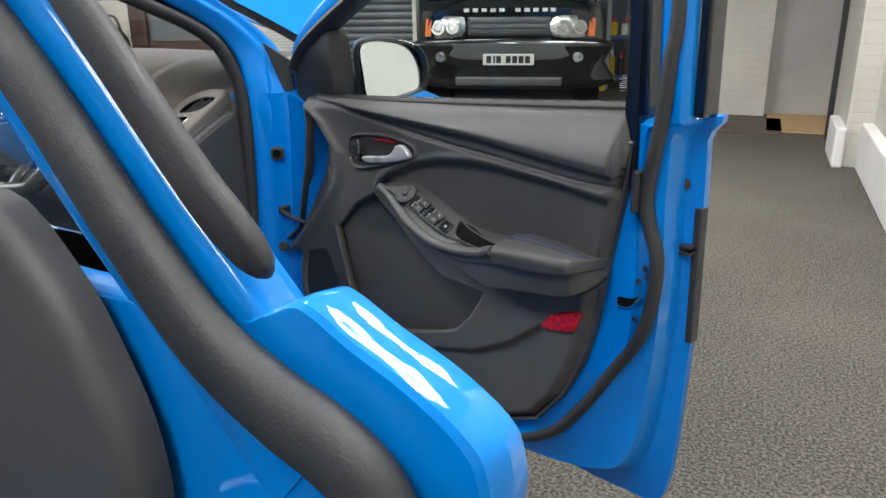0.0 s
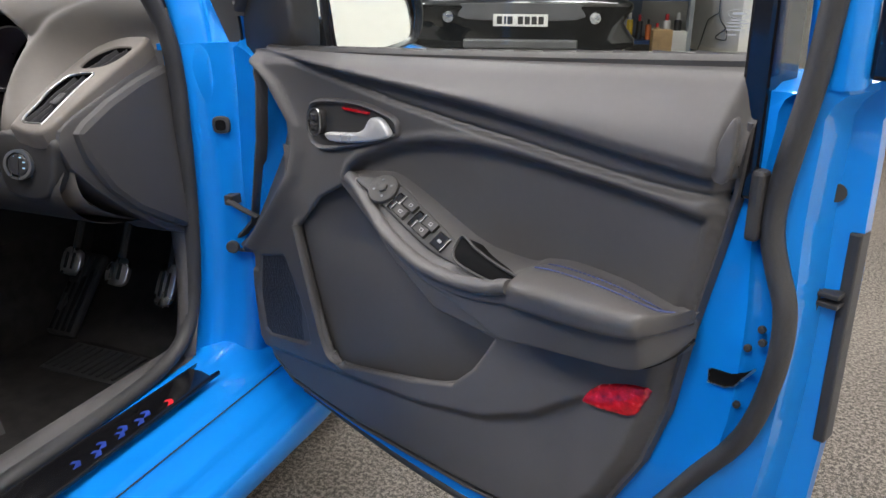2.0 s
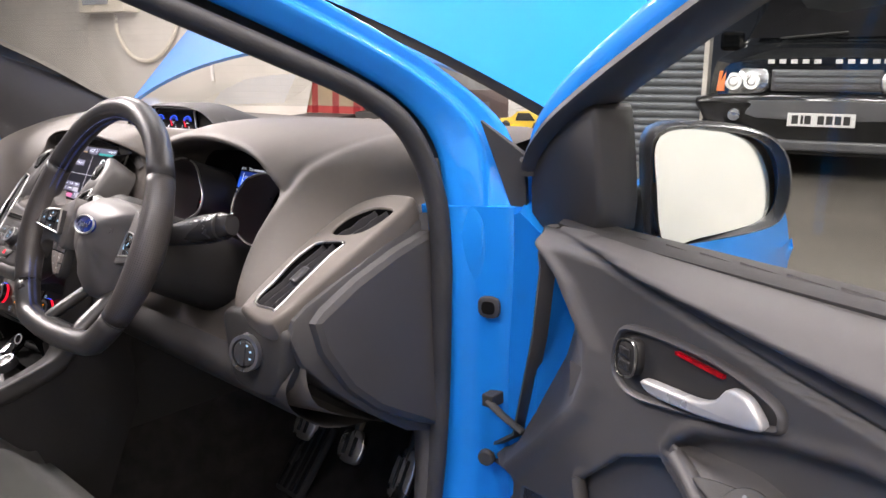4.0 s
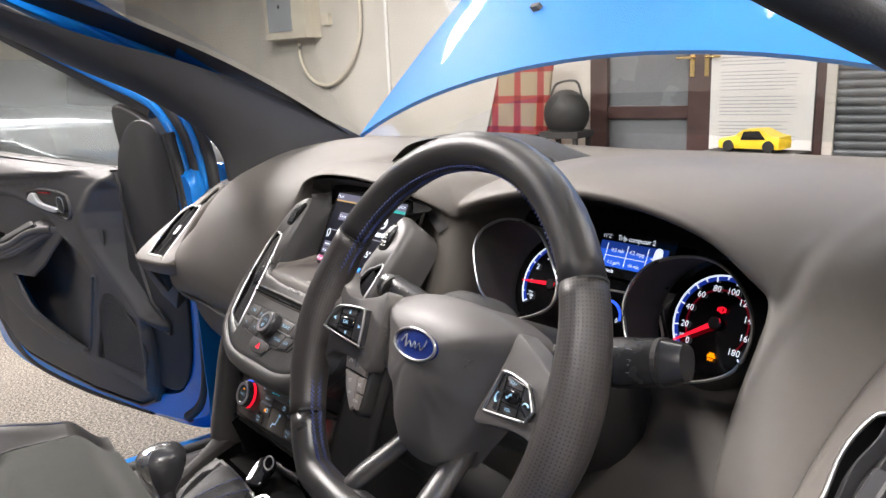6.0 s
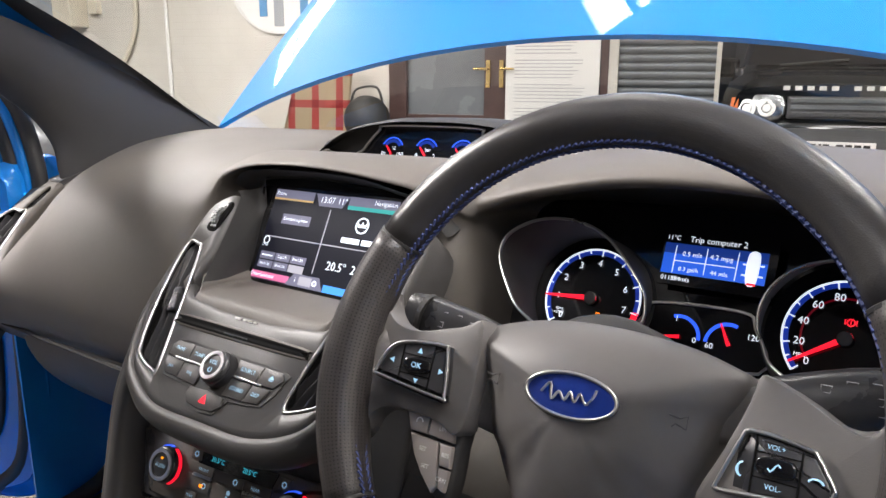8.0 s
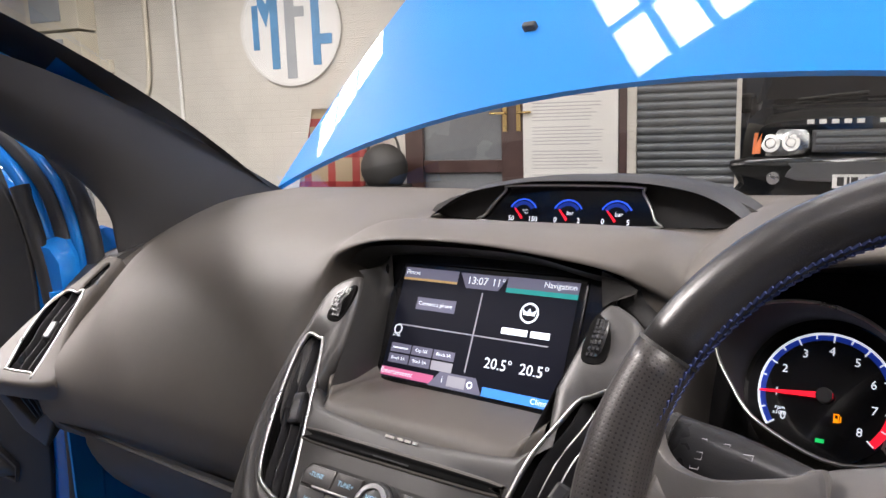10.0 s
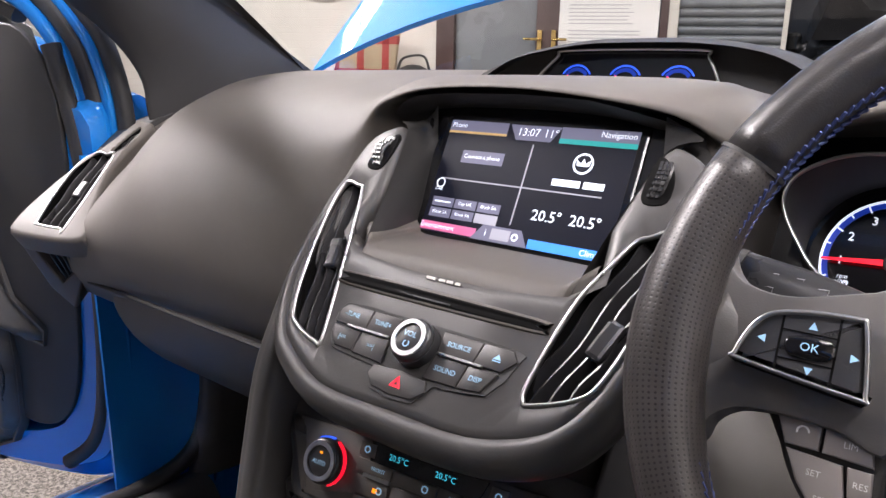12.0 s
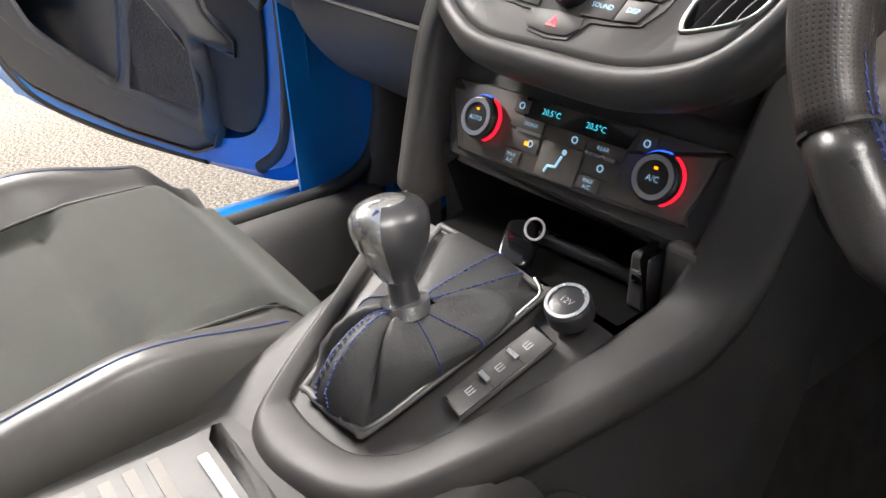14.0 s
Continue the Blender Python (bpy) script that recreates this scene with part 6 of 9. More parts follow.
    # dark discs stand for holes; the shell itself is not pierced
    for x, z in ((0.9298, 0.7513), (0.9195, 0.7294), (0.9319, 0.7391), (0.9164, 0.6699)):
        part("hole_dot", to(disc(0.0035, 0.004, Matrix.Translation((x, z, -0.0265)), 10, 0.001)), "dark", door)
    part("buffer", to(boxes((0.908, 0.92, 0.832, 0.893, -0.03, -0.014))), "rubber", door, "grey-black rubber buffer block", bevel=0.004)
    part("hole", to(disc(0.008, 0.003, pose(0.952, 0.868, -0.083, 0, 30, 0) @ pose(0, 0, 0), 14)), "dark", door)
    if s > 0:
        edge = part("edge_guard", to(join(boxes((0.964, 0.975, 0.626, 0.834, -0.112, -0.092)), boxes((0.957, 0.966, 0.64, 0.662, -0.104, -0.096)), boxes((0.957, 0.966, 0.805, 0.825, -0.104, -0.096)))), "rubber", door, "black edge guard clipped to the door", bevel=0.002)
        clip = part("guard_clip", to(plate(spline([(0.932, 0.757), (0.937, 0.783), (0.945, 0.79), (0.952, 0.784), (0.9525, 0.76), (0.947, 0.743), (0.937, 0.742)], 4, True), 0.012, Matrix.Translation((0, 0, -0.078)), 0.003)), "dark", edge, "black oval clip", 50)
        part("clip_arm", to(join(boxes((0.948, 0.97, 0.775, 0.78, -0.1, -0.078)), boxes((0.948, 0.97, 0.766, 0.771, -0.1, -0.078)))), "dark", clip, bevel=0.0015)
    return door


build_door(1)
build_door(-1)


def build_rear_door():
    """The open rear door, its sloping window frame and shoulder."""
    a = radians(-17)
    u, n = Vector((math.cos(a), math.sin(a), 0)), Vector((math.sin(a), -math.cos(a), 0))
    D = Matrix(((u.x, 0, n.x, 0.765), (u.y, 0, n.y, -0.59), (0, 1, 0, 0), (0, 0, 0, 1)))

    def to(bm):
        bmesh.ops.transform(bm, matrix=D, verts=bm.verts)
        bmesh.ops.recalc_face_normals(bm, faces=bm.faces)
        return bm

    out = spline([(0.0, 0.92), (0.0, 0.4), (0.1, 0.32), (0.45, 0.32), (0.6, 0.42), (0.75, 0.58), (0.88, 0.74), (0.945, 0.84), (0.97, 0.91), (0.9705, 0.938), (0.962, 0.953), (0.934, 0.968), (0.9, 0.979), (0.872, 0.99), (0.858, 0.99), (0.835, 0.979), (0.8, 0.97), (0.6, 0.945), (0.2, 0.92)], 4, True)
    c = sum(out) / len(out)
    rings = [[(*(c + (p - c) * w), z) for p in out] for w, z in ((0.96, -0.026), (0.978, -0.0265), (0.99, -0.029), (0.997, -0.034), (1.0, -0.042), (0.985, -0.058))]
    bm = sheet(rings, False, True)
    k = len(out)
    caps(bm, list(range(k)), list(range(5 * k, 6 * k)))
    door = part("rear_door", to(bm), "blue", car, "open blue rear door with rubber seals", 24)
    fr = spline([(0.03, 0.93, -0.045), (0.03, 1.18, -0.045), (0.06, 1.33, -0.045), (0.16, 1.38, -0.045), (0.3, 1.315, -0.045), (0.46, 1.205, -0.045), (0.60, 1.095, -0.045), (0.698, 1.014, -0.045), (0.79, 0.94, -0.045), (0.85, 0.89, -0.045)], 5)
    wide = [0.04 + 0.02 * min(1, i / 25) - 0.012 * max(0, (i - 30) / 15) for i in range(len(fr))]
    part("window_frame", to(tube(fr, wide, 0.02, 16, (0, 0, 1), power=5)), "blue", door, smooth=60)
    part("frame_seal", to(tube(spline([(0.2, 1.44, -0.034), (0.36, 1.355, -0.034), (0.51, 1.26, -0.034), (0.62, 1.18, -0.033), (0.69, 1.119, -0.032), (0.778, 1.042, -0.03), (0.81, 1.017, -0.03), (0.836, 0.997, -0.032)], 5), [0.0145] * 30 + [0.014, 0.013, 0.012, 0.01, 0.007, 0.003], [0.007] * 33 + [0.006, 0.005, 0.002], 12, (0, 0, 1), power=3)), "rubber", door, smooth=60)
    part("door_seal", to(tube(spline([(0.30, 1.325, -0.02), (0.42, 1.245, -0.018), (0.54, 1.16, -0.016), (0.65, 1.083, -0.014), (0.74, 1.01, -0.012), (0.802, 0.962, -0.012), (0.853, 0.942, -0.012), (0.895, 0.932, -0.012), (0.921, 0.916, -0.012), (0.93, 0.88, -0.012), (0.905, 0.81, -0.012), (0.78, 0.66, -0.014), (0.65, 0.54, -0.02), (0.5, 0.42, -0.024), (0.42, 0.36, -0.024)], 5), 0.0215, 0.014, 12, (0, 0, 1))), "rubber", door, smooth=60)
    g = part("window_glass", to(plate([(0.04, 0.93), (0.04, 1.15), (0.08, 1.28), (0.16, 1.3), (0.28, 1.27), (0.42, 1.17), (0.54, 1.07), (0.64, 0.97)], 0.004, Matrix.Translation((0, 0, -0.06)))), "clear", door)
    g.visible_shadow = False
    pn = [(0.04, 0.96), (0.04, 0.42), (0.12, 0.38), (0.4, 0.38), (0.48, 0.46), (0.64, 0.64), (0.725, 0.8), (0.732, 0.87), (0.705, 0.925), (0.66, 0.972), (0.575, 1.008), (0.4, 0.975)]
    part("door_panel", to(plate(spline(pn, 4, True), 0.03, Matrix.Translation((0, 0, 0.012)), 0.015)), "trim", door, "black inner panel", 50)


build_rear_door()


# ---- roof, rear body, rear bench ----
roof = []
for y, z, w in ((-0.34, 1.385, 0.5), (-0.55, 1.425, 0.53), (-0.9, 1.445, 0.55), (-1.3, 1.43, 0.54), (-1.7, 1.38, 0.5), (-1.95, 1.31, 0.47)):
    roof.append([(x * w, y, z - 0.05 * abs(x) ** 3) for x in np.linspace(-1.08, 1.08, 13)])
part("roof", thicken(smooth_sheet(roof, 2, 3), 0.02), "blue", car, "blue roof panel", 60)
part("headliner", smooth_sheet([[(p[0] * 0.96, p[1], p[2] - 0.035) for p in r] for r in roof], 2, 2), "headliner", car, "pale grey cloth headliner", 60)
for s in (1, -1):
    part("roof_rail", tube(spline([(s * 0.5, -0.33, 1.375), (s * 0.575, -0.6, 1.375), (s * 0.6, -1.0, 1.375), (s * 0.58, -1.5, 1.34), (s * 0.56, -1.9, 1.22), (s * 0.6, -2.1, 1.0)], 6), 0.03, 0.04, 10), "blue", car, smooth=60)
    part("centre_pillar", smooth_rows([[(s * (x + dx), y + dy, z) for dx, dy in ((0, -0.06), (0.03, -0.05), (0.035, 0.05), (0, 0.06), (-0.035, 0.045), (-0.035, -0.045))] for x, y, z in ((0.74, -0.70, 0.33), (0.755, -0.70, 0.6), (0.74, -0.715, 0.9), (0.68, -0.745, 1.15), (0.6, -0.78, 1.37))]), "blue", car, smooth=50)
    part("pillar_cover", smooth_rows([[(s * (x + dx), y + dy, z) for dx, dy in ((0, -0.07), (0.004, 0.05), (-0.03, 0.06), (-0.045, 0.0), (-0.03, -0.07))] for x, y, z in ((0.695, -0.70, 0.36), (0.71, -0.70, 0.6), (0.695, -0.715, 0.9), (0.635, -0.745, 1.15), (0.565, -0.78, 1.35))]), "trim", car, smooth=60)
    quarter = [[(s * x, y, z) for x, z in ((0.86, 0.3), (0.905, 0.5), (0.91, 0.75), (0.88, 0.95), (0.82, 1.0))] for y in (-1.28, -1.5, -1.8, -2.05)]
    quarter.append([(s * x, -2.2, z) for x, z in ((0.78, 0.32), (0.8, 0.5), (0.8, 0.75), (0.76, 0.95), (0.7, 1.0))])
    part("rear_quarter", thicken(smooth_sheet(quarter, 3, 3), 0.012), "blue", car, smooth=60)
    part("tail_lamp", boxes((min(s * 0.6, s * 0.79), max(s * 0.6, s * 0.79), -2.25, -2.17, 0.78, 0.96)), "red_lens", car, "red tail lamp", bevel=0.02)
part("tailgate", thicken(smooth_sheet([[(x, -2.2 + 0.03 * (x / 0.6) ** 2, z) for x in np.linspace(-0.62, 0.62, 7)] for z in (0.55, 0.75, 0.98)] + [[(x * 0.82, -1.97, 1.29) for x in np.linspace(-0.62, 0.62, 7)]], 2, 2), 0.03), "blue", car, "blue tailgate", 50)
part("rear_bumper", boxes((-0.82, 0.82, -2.3, -2.12, 0.3, 0.58)), "blue", car, bevel=0.06, segments=3)
bench = part("rear_bench", smooth_sheet([[(x, -1.05, 0.4), (x, -1.06, 0.5), (x, -1.15, 0.53), (x, -1.4, 0.5), (x, -1.52, 0.55), (x, -1.62, 0.9), (x, -1.66, 1.05), (x, -1.72, 1.04)] for x in np.linspace(-0.6, 0.6, 5)], 4, 2), "seatleather", car, "black leather rear bench seat", 60)


# ---- dashboard: profiles (y, z) from the windscreen to the footwell, at stations across the car ----
DASH = [
    (-0.735, [(0.56, 1.005), (0.45, 0.998), (0.37, 0.975), (0.30, 0.945), (0.235, 0.92), (0.17, 0.885), (0.11, 0.842), (0.1, 0.81), (0.12, 0.745), (0.24, 0.68)]),
    (-0.69, [(0.59, 1.013), (0.46, 1.008), (0.36, 0.985), (0.27, 0.95), (0.21, 0.918), (0.14, 0.872), (0.09, 0.836), (0.085, 0.80), (0.11, 0.735), (0.22, 0.66)]),
    (-0.645, [(0.6, 1.013), (0.465, 1.014), (0.345, 0.995), (0.25, 0.945), (0.195, 0.905), (0.13, 0.86), (0.088, 0.826), (0.084, 0.80), (0.105, 0.74), (0.22, 0.66)]),
    (-0.60, [(0.62, 1.012), (0.47, 1.016), (0.34, 1.004), (0.245, 0.972), (0.19, 0.935), (0.142, 0.885), (0.088, 0.835), (0.084, 0.80), (0.105, 0.745), (0.22, 0.66)]),
    (-0.50, [(0.64, 1.011), (0.48, 1.018), (0.34, 1.01), (0.22, 0.985), (0.155, 0.95), (0.11, 0.90), (0.085, 0.845), (0.085, 0.80), (0.11, 0.75), (0.22, 0.66)]),
    (-0.35, [(0.66, 1.008), (0.5, 1.02), (0.34, 1.014), (0.22, 0.992), (0.155, 0.958), (0.115, 0.905), (0.092, 0.85), (0.092, 0.80), (0.115, 0.75), (0.22, 0.66)]),
    (-0.22, [(0.675, 1.005), (0.5, 1.02), (0.34, 1.016), (0.215, 1.0), (0.155, 0.966), (0.12, 0.91), (0.10, 0.85), (0.098, 0.80), (0.12, 0.75), (0.22, 0.66)]),
    (-0.182, [(0.68, 1.004), (0.5, 1.016), (0.34, 1.009), (0.205, 1.002), (0.158, 0.975), (0.14, 0.93), (0.115, 0.86), (0.11, 0.80), (0.13, 0.75), (0.22, 0.66)]),
    (-0.155, [(0.685, 1.003), (0.5, 1.014), (0.34, 1.004), (0.225, 1.0165), (0.158, 0.995), (0.19, 0.978), (0.165, 0.88), (0.13, 0.80), (0.13, 0.75), (0.22, 0.66)]),
    (-0.10, [(0.69, 1.002), (0.5, 1.014), (0.34, 1.004), (0.23, 1.0195), (0.16, 1.009), (0.205, 0.998), (0.175, 0.88), (0.15, 0.80), (0.14, 0.75), (0.22, 0.66)]),
    (0.0, [(0.695, 1.0), (0.5, 1.014), (0.34, 1.004), (0.23, 1.0205), (0.16, 1.011), (0.205, 1.0), (0.175, 0.88), (0.15, 0.80), (0.14, 0.75), (0.22, 0.66)]),
    (0.10, [(0.69, 1.002), (0.5, 1.014), (0.34, 1.004), (0.23, 1.0195), (0.165, 1.0), (0.205, 0.99), (0.175, 0.88), (0.15, 0.80), (0.14, 0.75), (0.22, 0.655)]),
    (0.132, [(0.685, 1.003), (0.5, 1.014), (0.34, 1.004), (0.225, 1.014), (0.19, 0.985), (0.2, 0.965), (0.17, 0.88), (0.14, 0.80), (0.13, 0.72), (0.22, 0.655)]),
    (0.15, [(0.682, 1.004), (0.5, 1.016), (0.34, 1.01), (0.225, 1.0), (0.20, 0.975), (0.22, 0.955), (0.21, 0.88), (0.15, 0.80), (0.12, 0.72), (0.22, 0.655)]),
    (0.162, [(0.68, 1.004), (0.5, 1.02), (0.34, 1.02), (0.23, 1.002), (0.208, 0.978), (0.32, 0.962), (0.31, 0.86), (0.17, 0.80), (0.12, 0.72), (0.22, 0.655)]),
    (0.21, [(0.678, 1.004), (0.5, 1.022), (0.34, 1.025), (0.235, 1.013), (0.208, 0.994), (0.33, 0.975), (0.32, 0.85), (0.2, 0.80), (0.12, 0.72), (0.22, 0.655)]),
    (0.30, [(0.67, 1.006), (0.5, 1.024), (0.34, 1.035), (0.235, 1.03), (0.205, 1.01), (0.33, 0.985), (0.32, 0.85), (0.2, 0.80), (0.12, 0.72), (0.22, 0.655)]),
    (0.40, [(0.66, 1.008), (0.5, 1.024), (0.34, 1.036), (0.23, 1.03), (0.2, 1.01), (0.33, 0.985), (0.32, 0.85), (0.2, 0.80), (0.12, 0.72), (0.22, 0.655)]),
    (0.49, [(0.64, 1.011), (0.48, 1.022), (0.34, 1.03), (0.22, 1.018), (0.19, 0.995), (0.32, 0.97), (0.31, 0.85), (0.18, 0.80), (0.10, 0.72), (0.22, 0.655)]),
    (0.545, [(0.63, 1.012), (0.475, 1.02), (0.335, 1.018), (0.22, 0.998), (0.18, 0.968), (0.3, 0.945), (0.29, 0.85), (0.15, 0.80), (0.09, 0.72), (0.22, 0.655)]),
    (0.562, [(0.625, 1.012), (0.472, 1.019), (0.332, 1.014), (0.225, 0.99), (0.178, 0.958), (0.15, 0.92), (0.12, 0.855), (0.1, 0.80), (0.09, 0.72), (0.22, 0.655)]),
    (0.59, [(0.62, 1.012), (0.47, 1.018), (0.33, 1.01), (0.23, 0.985), (0.178, 0.952), (0.125, 0.905), (0.085, 0.85), (0.075, 0.80), (0.085, 0.72), (0.22, 0.655)]),
    (0.635, [(0.61, 1.013), (0.465, 1.013), (0.335, 0.985), (0.26, 0.93), (0.20, 0.895), (0.135, 0.862), (0.09, 0.832), (0.085, 0.80), (0.085, 0.72), (0.22, 0.655)]),
    (0.67, [(0.595, 1.012), (0.46, 1.006), (0.36, 0.965), (0.27, 0.917), (0.21, 0.885), (0.145, 0.85), (0.095, 0.825), (0.09, 0.80), (0.095, 0.72), (0.22, 0.655)]),
    (0.70, [(0.58, 1.008), (0.455, 0.99), (0.37, 0.952), (0.285, 0.912), (0.22, 0.88), (0.15, 0.848), (0.10, 0.82), (0.095, 0.79), (0.11, 0.72), (0.22, 0.655)]),
]
# a finer row of stations, splined across, then each profile splined
cols = [spline([(x, *p[k]) for x, p in DASH], 5) for k in range(10)]
rows = [spline([cols[k][i] for k in range(10)], 5) for i in range(len(cols[0]))]
dash = part("dashboard", sheet(rows), "dash", car, "grey-black soft grained dashboard", 180)

# end cap on the driver's side
capo = [(0.34, 0.93), (0.24, 0.945), (0.16, 0.89), (0.1, 0.835), (0.095, 0.79), (0.13, 0.735), (0.22, 0.675), (0.34, 0.64)]
part("end_cap", plate(spline(capo, 3, True), 0.05, frame_of((-0.737, 0, 0), (0, 1, 0), (-1, 0, 0)) @ Matrix.Diagonal((1, -1, 1, 1)), 0.006), "pillar", dash, smooth=40)
capd = [(0.36, 0.95), (0.311, 0.933), (0.248, 0.908), (0.167, 0.877), (0.1, 0.851), (0.08, 0.838), (0.073, 0.815), (0.087, 0.781), (0.124, 0.7385), (0.18, 0.687), (0.256, 0.629), (0.36, 0.59)]
part("end_cap", plate(capd, 0.07, frame_of((0.705, 0, 0), (0, 1, 0), (1, 0, 0)), 0.006), "pillar", dash, smooth=30)
fuse = [(0.1, 0.83), (0.116, 0.844), (0.167, 0.869), (0.236, 0.893), (0.297, 0.908), (0.35, 0.914), (0.35, 0.6), (0.263, 0.642), (0.193, 0.686), (0.147, 0.73), (0.11, 0.79)]
part("fuse_cover", plate(fuse, 0.014, frame_of((0.716, 0, 0), (0, 1, 0), (1, 0, 0)), 0.011), "pillar", dash, "black fuse box cover", 20)


def closed_bar(outline3, ra, rb, up, mat, parent, name, label="", sides=8, power=2.0):
    return part(name, tube(outline3, ra, rb, sides, up, True, power=power), mat, parent, label, 70)


def vent(m, outline, slat_dir, count, parent, tab=None, depth=0.026, chrome=True):
    """An air vent in an opening on the plane of m: shade-black duct, chrome rim, deep slats and a thumb tab."""
    O = spline(outline, 5, True)
    c = sum(O) / len(O)
    duct = [[m @ Vector((*(c + (p - c) * w), z)) for p in O] for w, z in ((1.0, -0.002), (0.97, -0.012), (0.93, -depth))]
    bm = sheet(duct, False, True)
    k = len(O)
    bm.verts.ensure_lookup_table()
    bm.faces.new([bm.verts[2 * k + i] for i in range(k)])
    bmesh.ops.recalc_face_normals(bm, faces=bm.faces)
    # the duct's inner shade is carried by its near-zero black
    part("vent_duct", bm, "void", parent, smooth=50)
    if chrome:
        closed_bar([m @ Vector((*(c + (p - c) * 0.985), 0.0)) for p in O], 0.0016, 0.0022, tuple(m.to_3x3() @ Vector((0, 0, 1))), "chrome", parent, "vent_rim", "satin chrome vent surround")
    d = np.array(slat_dir) / np.linalg.norm(slat_dir)
    q = np.array((-d[1], d[0]))
    S = [p @ q for p in O]
    P = np.array([tuple(p) for p in O])
    for i in range(count):
        t = min(S) + (max(S) - min(S)) * (i + 1) / (count + 1)
        side = P @ q - t
        xs = []
        for a in range(len(P)):
            b = (a + 1) % len(P)
            if side[a] * side[b] < 0:
                f = side[a] / (side[a] - side[b])
                xs.append((P[a] + (P[b] - P[a]) * f) @ d)
        if len(xs) >= 2:
            a, b = min(xs) + 0.001, max(xs) - 0.001
            wob = [m @ Vector((*(d * (a + (b - a) * f) + q * (t + 0.0016 * math.sin(f * 12 + 0.3 * i))), -0.0085)) for f in np.linspace(0, 1, 13)]
            part("vent_slat", tube(wob, 0.0012, 0.006, 6, tuple(m.to_3x3() @ Vector((q[0] * 0.35, q[1] * 0.35, 1))), power=3), "satin", parent, smooth=50)
    if tab:
        part("vent_tab", boxes((-0.0065, 0.0065, -0.014, 0.014, -0.012, -0.0005, at(m, *tab) @ pose(0, 0, 0, 0, 0, math.degrees(math.atan2(d[1], d[0])) - 90))), "satin", parent, bevel=0.003)


# end vents: sloping panel with a chrome vent and a small demister vent
VENT_MAIN = {1: [(-0.0174, -0.0572), (-0.024, -0.0169), (-0.0295, 0.019), (-0.0265, 0.05), (-0.018, 0.06), (0.0127, 0.07), (0.0125, 0.045), (0.0153, -0.006), (0.0195, -0.0545), (0.014, -0.0575)], -1: [(-0.028, 0.0629), (-0.012, 0.0655), (0.0008, 0.0635), (0.0435, -0.0534), (0.038, -0.057), (0.0016, -0.0656), (-0.003, -0.061), (-0.022, -0.02), (-0.0372, 0.0355)]}
VENT_SMALL = {1: [(-0.019, 0.079), (-0.02, 0.111), (-0.002, 0.138), (0.0187, 0.145), (0.031, 0.142), (0.0275, 0.1125), (0.0135, 0.089)], -1: [(-0.0122, 0.0725), (-0.0115, 0.1217), (0.0005, 0.1093), (-0.0009, 0.0804)]}
PANEL = {1: [(0.03, -0.072), (0.036, 0.0), (0.04, 0.1), (0.043, 0.16), (0.035, 0.18), (-0.005, 0.172), (-0.034, 0.14), (-0.042, 0.09), (-0.043, 0.02), (-0.034, -0.06), (-0.02, -0.074)], -1: [(-0.0096, 0.138), (-0.02, 0.136), (-0.0276, 0.1306), (-0.034, 0.071), (-0.043, -0.004), (-0.034, -0.0826), (0.009, -0.0844), (0.0803, -0.0563), (0.0469, -0.0054), (0.0136, 0.0574), (0.0035, 0.1303)]}
for s in (1, -1):
    vm = frame_of((0.665, 0.12, 0.876), (1, 0, 0), (0.1, -0.44, 0.89)) if s > 0 else frame_of((-0.655, 0.11, 0.868), (1, 0, 0), (0.25, -0.55, 0.8))
    pnl = part("vent_panel", pierced(spline(PANEL[s], 4, True), [spline(VENT_MAIN[s], 5, True), spline(VENT_SMALL[s], 5, True)], 0.03, at(vm, 0, 0, 0.001), 0.007, 0.02), "dash", car, "grey vent panel with two openings", 35)
    vent(vm, VENT_MAIN[s], (0.0 if s > 0 else -0.32, 1), 3, pnl, (-0.004, 0.004) if s > 0 else (0.002, 0.004))
    vent(vm, VENT_SMALL[s], (0.2, 1), 2, pnl, None, 0.015, False)
    if s > 0:
        lm = frame_of((0.64, 0.07, 0.797), (1, 0, 0), (0, -1, 0.05))
        part("switch_plate", plate(spline([(-0.06, 0.034), (0.05, 0.034), (0.058, 0.0), (0.03, -0.06), (-0.045, -0.06), (-0.065, -0.01)], 4, True), 0.04, at(lm, 0, 0, 0.004), 0.008), "dark", dash, smooth=50)
    else:
        lm = frame_of((-0.68, 0.035, 0.822), (1, 0, 0), (0.55, -0.75, -0.35))
        hole = [(0.0183, -0.0208), (0.062, -0.036), (0.0516, -0.073), (0.022, -0.0885), (0.0144, -0.0302)]
        part("vent_housing", pierced([(0.0, 0.004), (0.044, -0.014), (0.0826, -0.0308), (0.0562, -0.085), (0.0152, -0.131), (0.0, -0.0916)], [hole], 0.05, lm, 0.005, 0.02), "dash", pnl, "grey lower vent housing", 30)
        # flat black back plate carries the shade inside the opening
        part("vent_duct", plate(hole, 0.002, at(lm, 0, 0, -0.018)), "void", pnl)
        for f in (0.2, 0.4, 0.6, 0.8):
            a, b = Vector((0.0183 + 0.0437 * f, -0.022 - 0.0152 * f, -0.006)), Vector((0.022 + 0.0296 * f, -0.087 + 0.0155 * f, -0.006))
            part("vent_slat", tube([lm @ a, lm @ b], 0.001, 0.004, 6, tuple(lm.to_3x3() @ Vector((0, 0, 1)))), "satin", pnl)

